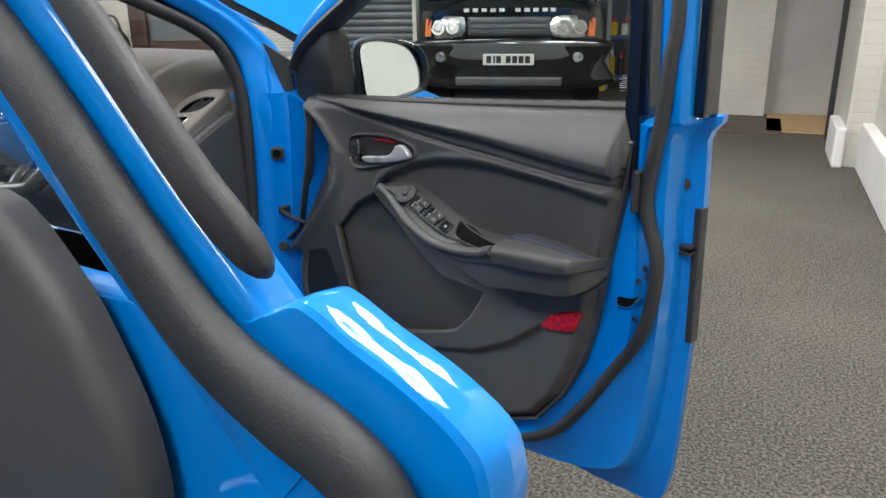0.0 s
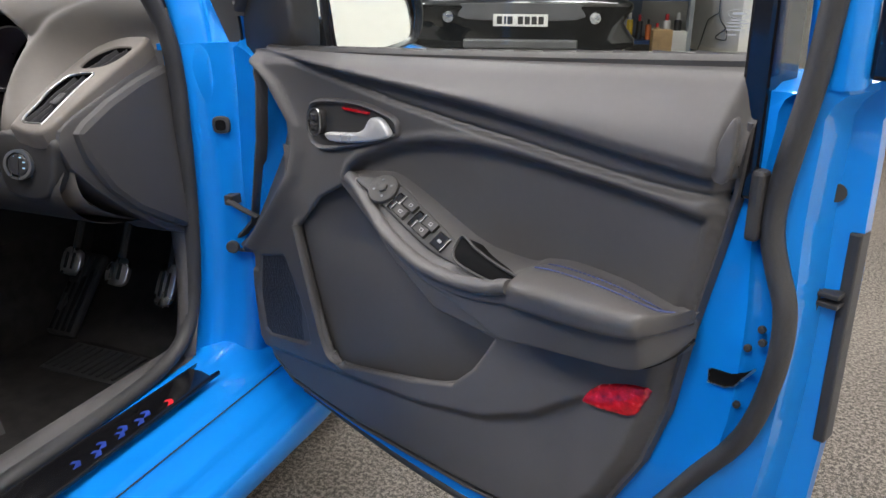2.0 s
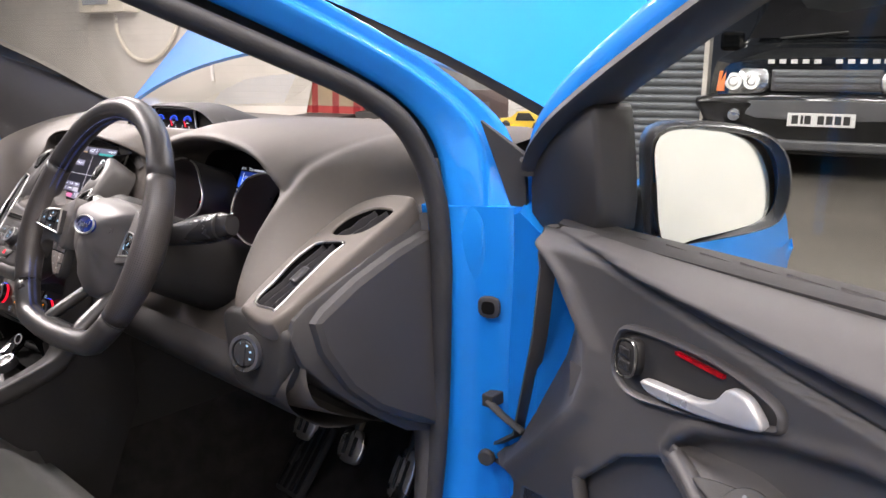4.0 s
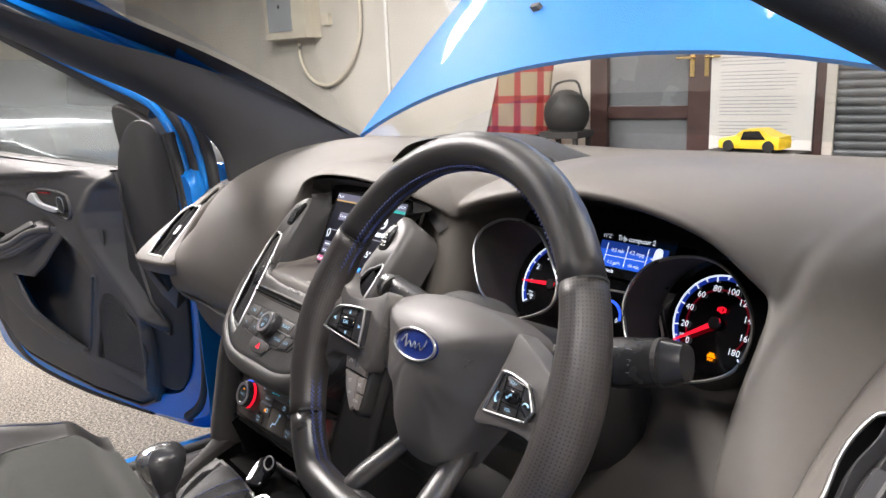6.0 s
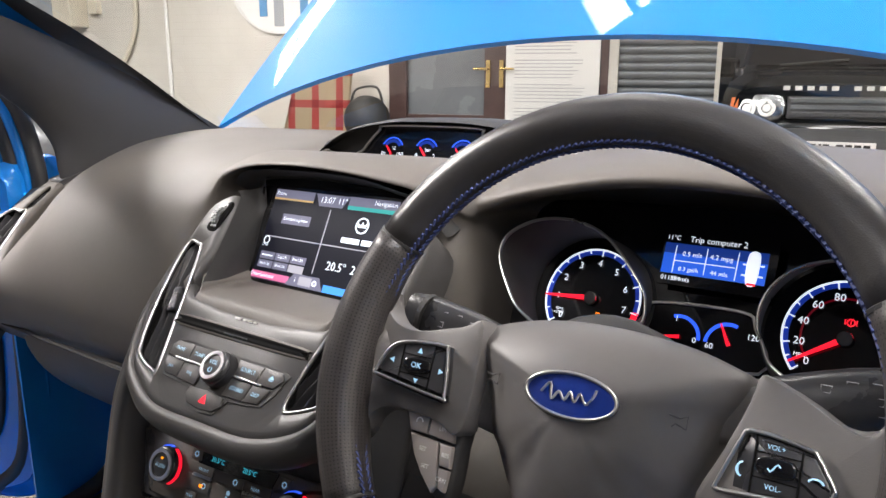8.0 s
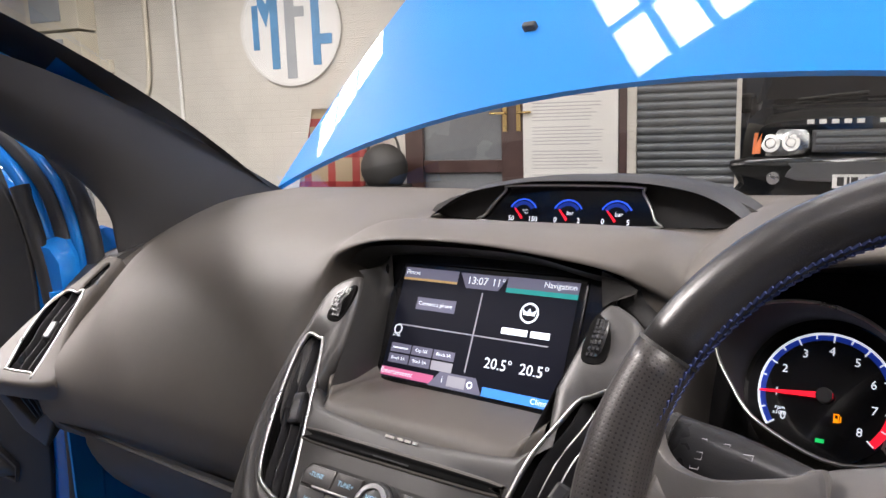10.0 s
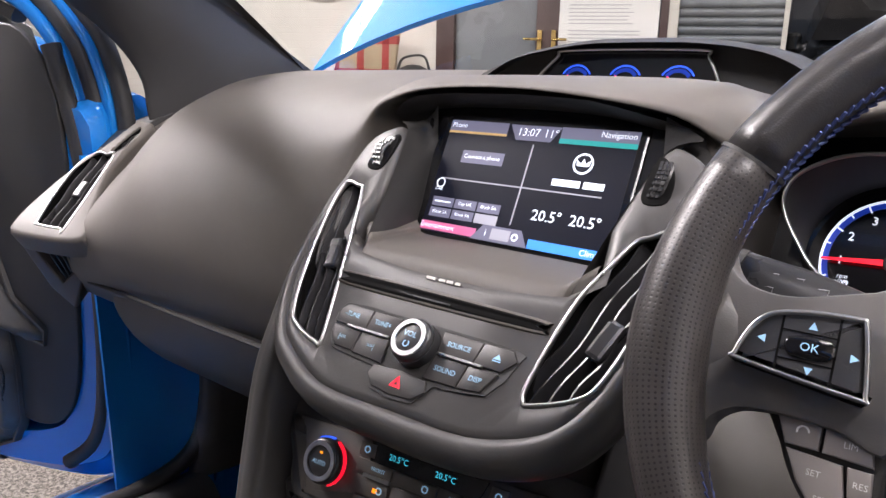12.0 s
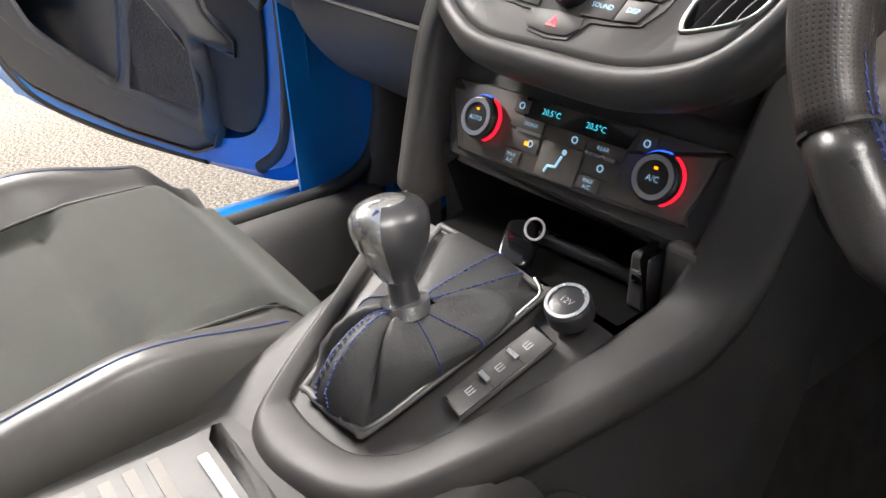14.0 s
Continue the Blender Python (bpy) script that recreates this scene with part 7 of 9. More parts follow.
# glovebox and lower dash
part("glovebox", smooth_sheet([[(x, 0.112 + 0.02 * ((x + 0.37) / 0.3) ** 2, 0.752), (x, 0.118, 0.72), (x, 0.15, 0.66), (x, 0.22, 0.6), (x, 0.34, 0.56)] for x in np.linspace(-0.60, -0.16, 7)], 4, 2), "trim", car, "dark glovebox lid", 60)
part("lid_seam", tube([(x, 0.098, 0.754 + 0.0 * x) for x in np.linspace(-0.62, -0.15, 8)], 0.003, None, 6), "dark", dash)
part("glovebox_latch", boxes((-0.24, -0.17, 0.14, 0.16, 0.66, 0.7)), "dash", dash, bevel=0.006)
part("knee_panel", smooth_sheet([[(x, 0.082, 0.776), (x, 0.068, 0.75), (x, 0.085, 0.715), (x, 0.15, 0.675), (x, 0.34, 0.645)] for x in np.linspace(0.17, 0.695, 7)], 4, 2), "console", dash, smooth=60)
lsw = frame_of((0.634, 0.063, 0.788), (1, 0, 0), (0.3, -1, 0.2))
sw = part("light_switch", join(disc(0.024, 0.02, at(lsw, 0, 0, 0.001), 36, 0.003), disc(0.0165, 0.012, at(lsw, 0, 0, 0.011), 32, 0.003), boxes((-0.003, 0.003, -0.014, 0.014, 0.011, 0.014, lsw))), "satin", car, "round headlight switch with chrome ring", 50)
part("ring", ring(0.0178, 0.0222, 0.009, at(lsw, 0, 0, 0.011), 40), "alu", sw, "bright chrome ring", 50)
for q in (100, 60, 20, -20):
    part("mark", boxes((-0.0016, 0.0016, -0.001, 0.001, 0, 0.0005, at(lsw, 0.0125 * math.cos(radians(q)), 0.0125 * math.sin(radians(q)), 0.0132))), "w_ice", sw)
part("dimmer", boxes((0.028, 0.038, -0.014, 0.014, -0.005, 0.002, lsw)), "satin", dash, bevel=0.003)

# ---- gauge pods on the dash top ----
pm = frame_of((-0.012, 0.337, 1.0185), (1, 0, 0), (0, -1, 0.3))
hood = []
for d, lift, w in ((0.0, 0.0, 1.0), (0.015, 0.004, 1.0), (0.07, 0.002, 1.0), (0.15, -0.02, 0.95)):
    hood.append([(-0.008 + x * w, 0.325 + d, 1.006 + (h + lift) * (1 if d < 0.1 else 0.4)) for x, h in spline([(-0.172, 0.0), (-0.15, 0.014), (-0.115, 0.03), (-0.05, 0.041), (0.0, 0.043), (0.07, 0.042), (0.125, 0.034), (0.16, 0.018), (0.178, 0.0)], 4)])
pods = part("gauge_pod", sheet(hood), "dark", car, "black triple gauge pod on the dash top", 70)
part("pod_face", plate(spline([(-0.165, -0.012), (0.17, -0.012), (0.12, 0.024), (0.0, 0.034), (-0.11, 0.022)], 5, True), 0.01, at(pm, 0, 0.004, -0.012)), "dark", pods)
po = spline([(-0.092, -0.014), (0.083, -0.014), (0.091, -0.006), (0.078, 0.018), (0.066, 0.025), (-0.062, 0.025), (-0.076, 0.018), (-0.096, -0.006)], 5, True)
closed_bar([pm @ Vector((*p, 0.0)) for p in po], 0.0014, 0.0018, (0, -1, 0.3), "chrome", pods, "pod_rim", "chrome pod surround")
part("pod_glass", plate([tuple(p) for p in po], 0.003, at(pm, 0, 0, -0.004)), "gloss", pods)
for gx, lo, hi, txt in ((-0.05, "50", "150", "°C"), (0.002, "0", "2", "bar"), (0.054, "0", "5", "bar")):
    g = at(pm, gx - 0.003, -0.006, -0.0035)
    part("gauge_arc", ring(0.0165, 0.018, 0.0004, g, 20, 30, 150), "b_lit", pods)
    part("gauge_arc", ring(0.0115, 0.0152, 0.0004, g, 20, 35, 145), "b_dim", pods)
    part("needle", plate([(-0.0012, 0.0), (0.0012, 0.0), (0.0006, 0.014), (-0.0006, 0.014)], 0.0005, at(g, 0, -0.003, 0.0012) @ pose(0, 0, 0, 0, 0, 42)), "r_lit", pods)
    words(lo, 0.0075, at(g, -0.013, -0.0035, 0.0006), "w_lit", pods)
    words(hi, 0.0075, at(g, 0.013, -0.0035, 0.0006), "w_lit", pods)
    words(txt, 0.006, at(g, 0.003, 0.004, 0.0006), "w_lit", pods)

# ---- centre stack ----
SN = Vector((0, -0.73, 0.68)).normalized()
sm = frame_of((0, 0.03, 0.852), (1, 0, 0), SN)
stack_o = [(-0.092, 0.054), (0.092, 0.054), (0.1011, 0.1051), (0.1148, 0.1683), (0.133, 0.1715), (0.1524, 0.1497), (0.1556, 0.0875), (0.15, 0.0231), (0.135, -0.02), (0.115, -0.04), (0.07, -0.056), (0.011, -0.0575), (-0.03, -0.0595), (-0.0631, -0.0572), (-0.1036, -0.041), (-0.1251, -0.0243), (-0.146, 0.0231), (-0.1546, 0.0875), (-0.1524, 0.1497), (-0.133, 0.1715), (-0.1148, 0.1683), (-0.1011, 0.1051)]
LV = [(-0.1448, 0.1092), (-0.1298, 0.1088), (-0.1213, 0.1021), (-0.0983, 0.0379), (-0.0776, -0.025), (-0.0837, -0.0288), (-0.1069, -0.0222), (-0.1204, -0.0116), (-0.1343, 0.0253), (-0.1457, 0.0794)]
RV = [(0.1438, 0.1092), (0.1311, 0.103), (0.123, 0.0979), (0.1142, 0.0796), (0.1014, 0.0477), (0.0938, -0.0055), (0.0948, -0.0213), (0.1015, -0.0231), (0.1271, -0.0116), (0.1377, 0.0027), (0.1455, 0.04), (0.147, 0.09)]
stack = part("audio_panel", pierced(spline(stack_o, 3, True), [spline(LV, 5, True), spline(RV, 5, True)], 0.05, sm, 0.009, 0.03), "stack", car, "dark grey audio panel with round volume knob", 50)
# rounded lower lip
lip = spline([(-0.15, 0.05), (-0.145, 0.015), (-0.125, -0.026), (-0.1036, -0.043), (-0.0631, -0.059), (0.0, -0.061), (0.07, -0.058), (0.115, -0.042), (0.138, -0.014), (0.15, 0.03)], 5)
part("stack_lip", tube([sm @ Vector((*p, -0.018)) for p in lip], 0.013, 0.018, 12, tuple(SN)), "stack", stack, smooth=70)
under = [[sm @ Vector((p[0], p[1] - 0.006, -0.02)) for p in lip], [sm @ Vector((p[0] * 0.98, p[1] + 0.0, -0.05)) for p in lip], [Vector((p[0] * 0.85, 0.05, 0.775)) for p in lip]]
part("stack_under", sheet([[tuple(q) for q in r] for r in under]), "dark", stack, smooth=70)
# shelf under the screen and the screen surround
rows = []
for y, z in ((0.165, 0.8875), (0.13, 0.891), (0.1, 0.8925), (0.08, 0.8925), (0.071, 0.891), (0.0655, 0.887), (0.061, 0.8815), (0.056, 0.8755)):
    rows.append([(x, y + 0.016 * max(0, abs(x) - 0.085) / 0.017, z + (0.012 * max(0, abs(x) - 0.085) / 0.017 if y > 0.07 else 0.0)) for x in (-0.103, -0.097, -0.091, -0.085, -0.04, 0.0, 0.04, 0.085, 0.091, 0.097, 0.103)])
# lighter dash colour than the stack stands for light the shelf reflects
part("screen_shelf", smooth_sheet(rows, 3, 3), "dash", stack, "grey shelf below the screen", 180)
for s in (1, -1):
    rows = []
    for x, y, zb in ((0.0925, 0.05, 0.885), (0.0985, 0.09, 0.91), (0.103, 0.115, 0.935), (0.109, 0.145, 0.96), (0.1165, 0.172, 0.985), (0.128, 0.18, 0.995)):
        f = sm @ Vector((s * x, y, -0.005))
        rows.append([tuple(f), (s * (x - 0.002), f.y + 0.03, f.z), (s * 0.103, 0.175, zb)])
    part("screen_wall", smooth_sheet(rows, 3, 3), "dark", stack, "black side wall of the screen recess", 180)
rows = []
for x, y, z in ((-0.15, 0.17, 0.985), (-0.125, 0.163, 1.0), (-0.09, 0.164, 1.005), (-0.04, 0.164, 1.0065), (0.0, 0.164, 1.0065), (0.05, 0.164, 1.004), (0.095, 0.166, 0.995), (0.125, 0.19, 0.984), (0.14, 0.2, 0.972)):
    rows.append([(x, y - 0.001, z), (x, y + 0.012, z - 0.006), (x * 0.97, 0.195, z - 0.016), (x * 0.93, 0.19, min(z - 0.02, 0.982))])
part("screen_hood", smooth_sheet(rows, 3, 3), "dark", stack, "black lining under the screen hood", 180)
scm = frame_of((-0.0045, 0.1602, 0.9374), (1, 0, 0), (0, -1, 0.5)) @ Matrix.Diagonal((1.0, 0.985, 1, 1))
screen = part("display", boxes((-0.094, 0.094, -0.056, 0.056, -0.006, 0.0005, scm)), "gloss", car, "lit colour touch screen", bevel=0.002)


def patch(x0, x1, y0, y1, mt, lift=0.0012, slope=0.0, base=None, par=None, name="screen_patch"):
    part(name, plate([(x0, y0), (x1, y0 + slope), (x1, y1 + slope), (x0, y1)], 0.0003, at(base if base is not None else scm, 0, 0, lift)), mt, par or screen)


part("display_bezel", boxes((-0.116, 0.118, -0.062, 0.068, -0.009, -0.0015, scm)), "gloss", screen, "black gloss screen surround", bevel=0.003)
patch(-0.087, 0.087, -0.0505, 0.0505, "scr_bg", 0.0009)
patch(-0.087, -0.028, 0.041, 0.0505, "scr_bar")
patch(-0.087, -0.028, 0.039, 0.041, "scr_gold")
patch(0.022, 0.087, 0.041, 0.0505, "scr_bar")
patch(0.022, 0.087, 0.037, 0.041, "scr_teal")
part("screen_patch", plate([(-0.026, 0.05), (-0.018, 0.037), (0.014, 0.037), (0.022, 0.05)], 0.0003, at(scm, 0, 0, 0.0011)), "scr_bar", screen)
patch(-0.087, -0.03, -0.049, -0.0415, "scr_pink")
patch(0.02, 0.087, -0.05, -0.0425, "scr_blue")
part("screen_patch", plate([(-0.034, -0.05), (-0.024, -0.037), (0.012, -0.037), (0.02, -0.05)], 0.0003, at(scm, 0, 0, 0.0013)), "scr_bar", screen)
patch(-0.015, 0.003, -0.048, -0.039, "scr_line", 0.0016)
patch(-0.0006, 0.0006, -0.034, 0.034, "scr_line")
patch(-0.08, 0.07, -0.003, -0.002, "scr_line")
patch(-0.066, -0.024, 0.013, 0.024, "scr_bar")
for r in range(2):
    for c in range(3):
        patch(-0.082 + c * 0.0235, -0.06 + c * 0.0235, -0.0275 - r * 0.0095, -0.0195 - r * 0.0095, "scr_line" if (r, c) == (1, 2) else "scr_bar", 0.0014)
for body, size, x, y, mt in (("13:07", 0.0095, -0.007, 0.0435, "w_lit"), ("11°", 0.0095, 0.014, 0.0435, "w_lit"), ("Phone", 0.0062, -0.077, 0.0458, "w_lit"), ("Navigation", 0.0068, 0.071, 0.0462, "w_lit"), ("Connect a phone", 0.0052, -0.045, 0.0185, "w_lit"),
                             ("20.5°", 0.0125, 0.03, -0.0235, "w_lit"), ("20.5°", 0.0125, 0.063, -0.0235, "w_lit"), ("Entertainment", 0.0062, -0.069, -0.0452, "w_lit"), ("Climate", 0.0065, 0.075, -0.0462, "w_lit"), ("DAB", 0.004, -0.079, -0.0125, "w_lit"), ("i", 0.008, -0.02, -0.0435, "w_lit"),
                             ("▬▬▬▬", 0.0042, -0.071, -0.0232, "w_lit"), ("Cap UK", 0.0042, -0.0475, -0.0232, "w_lit"), ("Block 5A", 0.0042, -0.024, -0.0232, "w_lit"), ("Block 5A", 0.0042, -0.071, -0.0328, "w_lit"), ("Block 5A", 0.0042, -0.0475, -0.0328, "w_lit")):
    words(body, size, at(scm, x, y, 0.0019), mt, screen, "screen_text")
patch(0.026, 0.05, 0.0025, 0.0078, "w_lit", 0.0016)
patch(0.053, 0.07, 0.0025, 0.0078, "w_lit", 0.0016)
part("screen_patch", ring(0.007, 0.0085, 0.0003, at(scm, 0.048, 0.022, 0.0016), 28), "w_lit", screen)
part("screen_patch", plate([(-0.005, -0.002), (0.005, -0.002), (0.006, 0.003), (0.002, 0.0), (0.0, 0.004), (-0.002, 0.0), (-0.006, 0.003)], 0.0003, at(scm, 0.048, 0.022, 0.0016)), "w_lit", screen)
part("screen_patch", ring(0.0035, 0.0045, 0.0003, at(scm, -0.079, -0.007, 0.0016), 16), "w_lit", screen)
part("screen_patch", ring(0.0018, 0.003, 0.0003, at(scm, 0.0075, -0.0435, 0.0016), 16), "w_lit", screen)

# stack vents
vent(at(sm, 0, 0, -0.001), LV, (-0.3, 1), 3, stack, (-0.118, 0.045))
vent(at(sm, 0, 0, -0.001), RV, (0.3, 1), 4, stack, (0.128, 0.03))
for s in (1, -1):
    wo = [(-s * x, y) for x, y in ((-0.1322, 0.1281), (-0.1301, 0.1498), (-0.1164, 0.1624), (-0.113, 0.1399), (-0.117, 0.1254))]
    # wheel slot is a flat plate coloured with the shade of a recess
    part("thumb_slot", plate(spline(wo, 4, True), 0.004, at(sm, 0, 0, 0.0008), 0.0005), "void", stack, "vent wheel slot drawn as a flat shade-black plate", 50)
    tw = [sm @ Vector((s * (0.1215 + 0.0035 * math.sin(math.pi * f)), 0.129 + 0.03 * f, -0.003 + 0.006 * math.sin(math.pi * f))) for f in np.linspace(0, 1, 9)]
    part("thumb_wheel", tube(tw, 0.0045, 0.003, 8, tuple(SN)), "satin", stack, "black knurled vent wheel", 50)
    kn = bmesh.new()
    for i in range(8):
        for j in range(3):
            f = (i + 0.5) / 8
            box(kn, -0.001, 0.001, -0.0011, 0.0011, 0.0, 0.0012, at(sm, s * (0.1185 + 0.003 * j + 0.0035 * math.sin(math.pi * f)), 0.129 + 0.03 * f, -0.0003 + 0.006 * math.sin(math.pi * f)))
    part("wheel_studs", kn, "satin", stack)

# disc slot, lettering marks, radio keys
part("slot_lip", plate(spline([(-0.082, 0.0205), (0.082, 0.0215), (0.086, 0.0265), (0.082, 0.032), (-0.082, 0.0325), (-0.086, 0.027)], 4, True), 0.004, at(sm, 0, 0, 0.0012), 0.0012), "dash", stack, smooth=50)
# disc slot is a flat plate in the black of its inner shade
part("disc_slot", plate(spline([(-0.08, 0.0225), (0.08, 0.0235), (0.083, 0.0265), (0.08, 0.03), (-0.08, 0.0305), (-0.083, 0.027)], 3, True), 0.004, at(sm, 0, 0, 0.0016), 0.0003), "void", stack, "disc slot drawn as a flat shade-black plate", 50)
part("slot_lips", boxes((-0.03, 0.016, 0.0245, 0.0255, 0.0015, 0.0021, sm)), "satin", stack)
for x, w in ((-0.011, 0.008), (-0.001, 0.005), (0.006, 0.005), (0.013, 0.004)):
    part("badge_mark", boxes((x - w / 2, x + w / 2, 0.0405, 0.0425, 0.0002, 0.0012, sm)), "silver", stack)
KEY_ROWS = [("-TUNE", [(-0.07, 0.016), (-0.045, 0.016), (-0.045, 0.001), (-0.074, 0.001), (-0.075, 0.011)]), ("TUNE+", [(-0.044, 0.016), (-0.018, 0.016), (-0.02, 0.001), (-0.044, 0.001)]), ("|<<", [(-0.074, -0.001), (-0.047, -0.001), (-0.047, -0.016), (-0.064, -0.016), (-0.071, -0.01)]), (">>|", [(-0.046, -0.001), (-0.02, -0.001), (-0.018, -0.018), (-0.046, -0.017)]),
        ("SOURCE", [(0.02, 0.016), (0.052, 0.016), (0.05, 0.001), (0.022, 0.001)]), ("^", [(0.053, 0.016), (0.075, 0.016), (0.08, 0.01), (0.072, 0.001), (0.051, 0.001)]), ("SOUND", [(0.022, -0.001), (0.048, -0.001), (0.046, -0.017), (0.02, -0.018)]), ("DISP", [(0.049, -0.001), (0.071, -0.001), (0.064, -0.015), (0.047, -0.017)])]
part("key_bed", plate(spline([(-0.076, 0.0), (-0.073, 0.017), (-0.03, 0.0185), (0.03, 0.0185), (0.078, 0.0175), (0.081, 0.01), (0.068, -0.016), (0.03, -0.021), (0.02, -0.036), (-0.016, -0.036), (-0.022, -0.021), (-0.066, -0.018)], 2, True), 0.006, at(sm, 0.003, -0.0102, 0.0012)), "dark", stack)
for txt, o in KEY_ROWS:
    k = part("key", plate([(x + 0.003, y - 0.0102) for x, y in o], 0.003, at(sm, 0, 0, 0.0026), 0.0006), "stack", stack, smooth=40)
    cx, cy = sum(p[0] for p in o) / len(o) + 0.003, sum(p[1] for p in o) / len(o) - 0.0102
    if txt == "^":
        part("key_mark", join(plate([(-0.003, -0.001), (0.003, -0.001), (0, 0.0025)], 0.0003, at(sm, cx, cy, 0.003)), plate([(-0.003, -0.0024), (0.003, -0.0024), (0.003, -0.0017), (-0.003, -0.0017)], 0.0003, at(sm, cx, cy, 0.003))), "w_ice", k)
    else:
        words(txt, 0.005, at(sm, cx, cy, 0.003), "w_ice", k)
for x0, x1 in ((-0.058, -0.018), (0.026, 0.062)):
    part("key_bar", boxes((x0, x1, -0.0108, -0.0088, 0.0015, 0.0042, sm)), "chrome", stack, bevel=0.0006)
vm = at(sm, 0.007, -0.0085, 0)
vol = part("volume_knob", join(disc(0.0155, 0.016, at(vm, 0, 0, 0.0135), 40, 0.003), ring(0.0155, 0.0165, 0.008, at(vm, 0, 0, 0.009), 40)), "satin", stack, "round volume knob with chrome ring", 50)
part("ring", ring(0.01, 0.0132, 0.003, at(vm, 0, 0, 0.0148), 40), "alu", vol, smooth=50)
words("VOL", 0.0058, at(vm, 0, 0.0025, 0.0142), "w_ice", vol)
part("mark", ring(0.0018, 0.0025, 0.0004, at(vm, 0, -0.0042, 0.0142), 16, 120, 420), "w_ice", vol)
hz = part("hazard_key", plate(spline([(-0.02, -0.024), (0.026, -0.024), (0.021, -0.038), (-0.014, -0.038)], 2, True), 0.003, at(sm, 0.001, -0.006, 0.0026), 0.001), "stack", stack, smooth=40)
part("mark", ring(0.0026, 0.0052, 0.0005, at(sm, 0.006, -0.0375, 0.0032) @ pose(0, 0, 0, 0, 0, 90), 3), "r_lit", hz)

# ---- climate panel ----
CN = Vector((0.075, -0.9, 0.42)).normalized()
cm = frame_of((0.003, 0.026, 0.732), (1, 0.083, 0), CN)
part("panel_back", plate(spline([(-0.128, 0.05), (0.128, 0.05), (0.127, -0.01), (0.118, -0.038), (0.1, -0.042), (-0.1, -0.042), (-0.118, -0.034), (-0.127, -0.01)], 3, True), 0.03, at(cm, 0, 0, -0.004), 0.006), "stack", stack, smooth=50)
cp = part("climate_panel", plate(spline([(-0.112, 0.026), (0.108, 0.029), (0.114, 0.022), (0.106, -0.018), (0.094, -0.026), (-0.085, -0.03), (-0.1, -0.024), (-0.115, 0.018)], 3, True), 0.006, at(cm, 0, 0, 0.002), 0.002), "dash", car, "grey-black climate control panel with lit symbols", 50)
part("climate_display", plate([(-0.044, 0.0115), (0.05, 0.0115), (0.055, 0.026), (-0.046, 0.026)], 0.002, at(cm, 0, 0, 0.0035)), "gloss", cp)
for x in (-0.019, 0.022):
    words("20.5°C", 0.0062, at(cm, x, 0.019, 0.0045), "c_lit", cp)
for sx, red0, red1 in ((-0.082, -70, 60), (0.082, -70, 60)):
    kb = at(cm, sx, 0.0, 0)
    kn = part("temperature_knob", join(disc(0.0175, 0.015, at(kb, 0, 0, 0.0135), 40, 0.003)), "satin", cp, "round temperature knob with coloured ring", 50)
    part("ring", ring(0.0115, 0.015, 0.003, at(kb, 0, 0, 0.0148), 40), "alu", kn, smooth=50)
    part("red_arc", ring(0.0177, 0.0187, 0.003, at(kb, 0, 0, 0.0075), 24, -65, 65), "r_lit", kn)
    part("blue_arc", ring(0.0177, 0.0187, 0.003, at(kb, 0, 0, 0.0075), 24, 80, 200 if sx > 0 else 125), "b_lit", kn)
    words("A/C" if sx > 0 else "AUTO", 0.0058 if sx > 0 else 0.0048, at(kb, 0, -0.001, 0.0142), "w_ice", kn)
    part("mark", boxes((-0.0013, 0.0013, 0.0054, 0.0072, 0.0137, 0.0143, kb)), "a_lit", kn)
CK = [(-0.055, -0.022, 0.002, 0.0115), (-0.02, 0.018, 0.002, 0.011), (0.02, 0.052, 0.002, 0.011), (-0.055, -0.022, -0.0135, 0.0), (0.02, 0.052, -0.0135, 0.0), (-0.02, 0.018, -0.027, 0.0), (-0.052, -0.036, -0.027, -0.015), (0.02, 0.04, -0.025, -0.0145), (-0.056, -0.04, 0.0135, 0.024), (0.057, 0.072, 0.0135, 0.025)]
for i, (x0, x1, y0, y1) in enumerate(CK):
    k = part("climate_key", plate([(x0 + 0.0006, y0), (x1 - 0.0006, y0), (x1 - 0.0006, y1), (x0 + 0.0006, y1)], 0.003, at(cm, 0, 0, 0.0036), 0.0006), "dash", cp, smooth=40)
    cx, cy = (x0 + x1) / 2, (y0 + y1) / 2
    if i == 0:
        words("FRONT", 0.004, at(cm, cx + 0.004, cy, 0.0041), "w_ice", k)
    elif i == 2:
        words("REAR", 0.0045, at(cm, cx - 0.003, cy, 0.0041), "w_ice", k)
    elif i in (6, 7):
        words("MAX", 0.0042, at(cm, cx, cy + 0.002, 0.0047), "w_ice", k)
        words("A/C", 0.0042, at(cm, cx, cy - 0.0025, 0.0047), "w_ice", k)
    elif i == 5:
        part("mark", join(disc(0.0022, 0.0004, at(cm, cx + 0.004, cy + 0.009, 0.0047), 12), tube([cm @ Vector((cx + 0.003, cy + 0.006, 0.0046)), cm @ Vector((cx, cy - 0.003, 0.0046)), cm @ Vector((cx - 0.007, cy - 0.004, 0.0046)), cm @ Vector((cx - 0.009, cy - 0.009, 0.0046))], 0.0012, 0.0004, 6, tuple(CN))), "w_ice", k)
    else:
        part("mark", ring(0.0018, 0.0028, 0.0004, at(cm, cx + (0.009 if i in (1, 3) else 0), cy, 0.0047), 14), "w_ice", k)
for x0, x1 in ((-0.046, -0.022), (0.02, 0.046)):
    part("key_bar", boxes((x0, x1, -0.0002, 0.0022, 0.003, 0.0056, cm)), "chrome", cp)
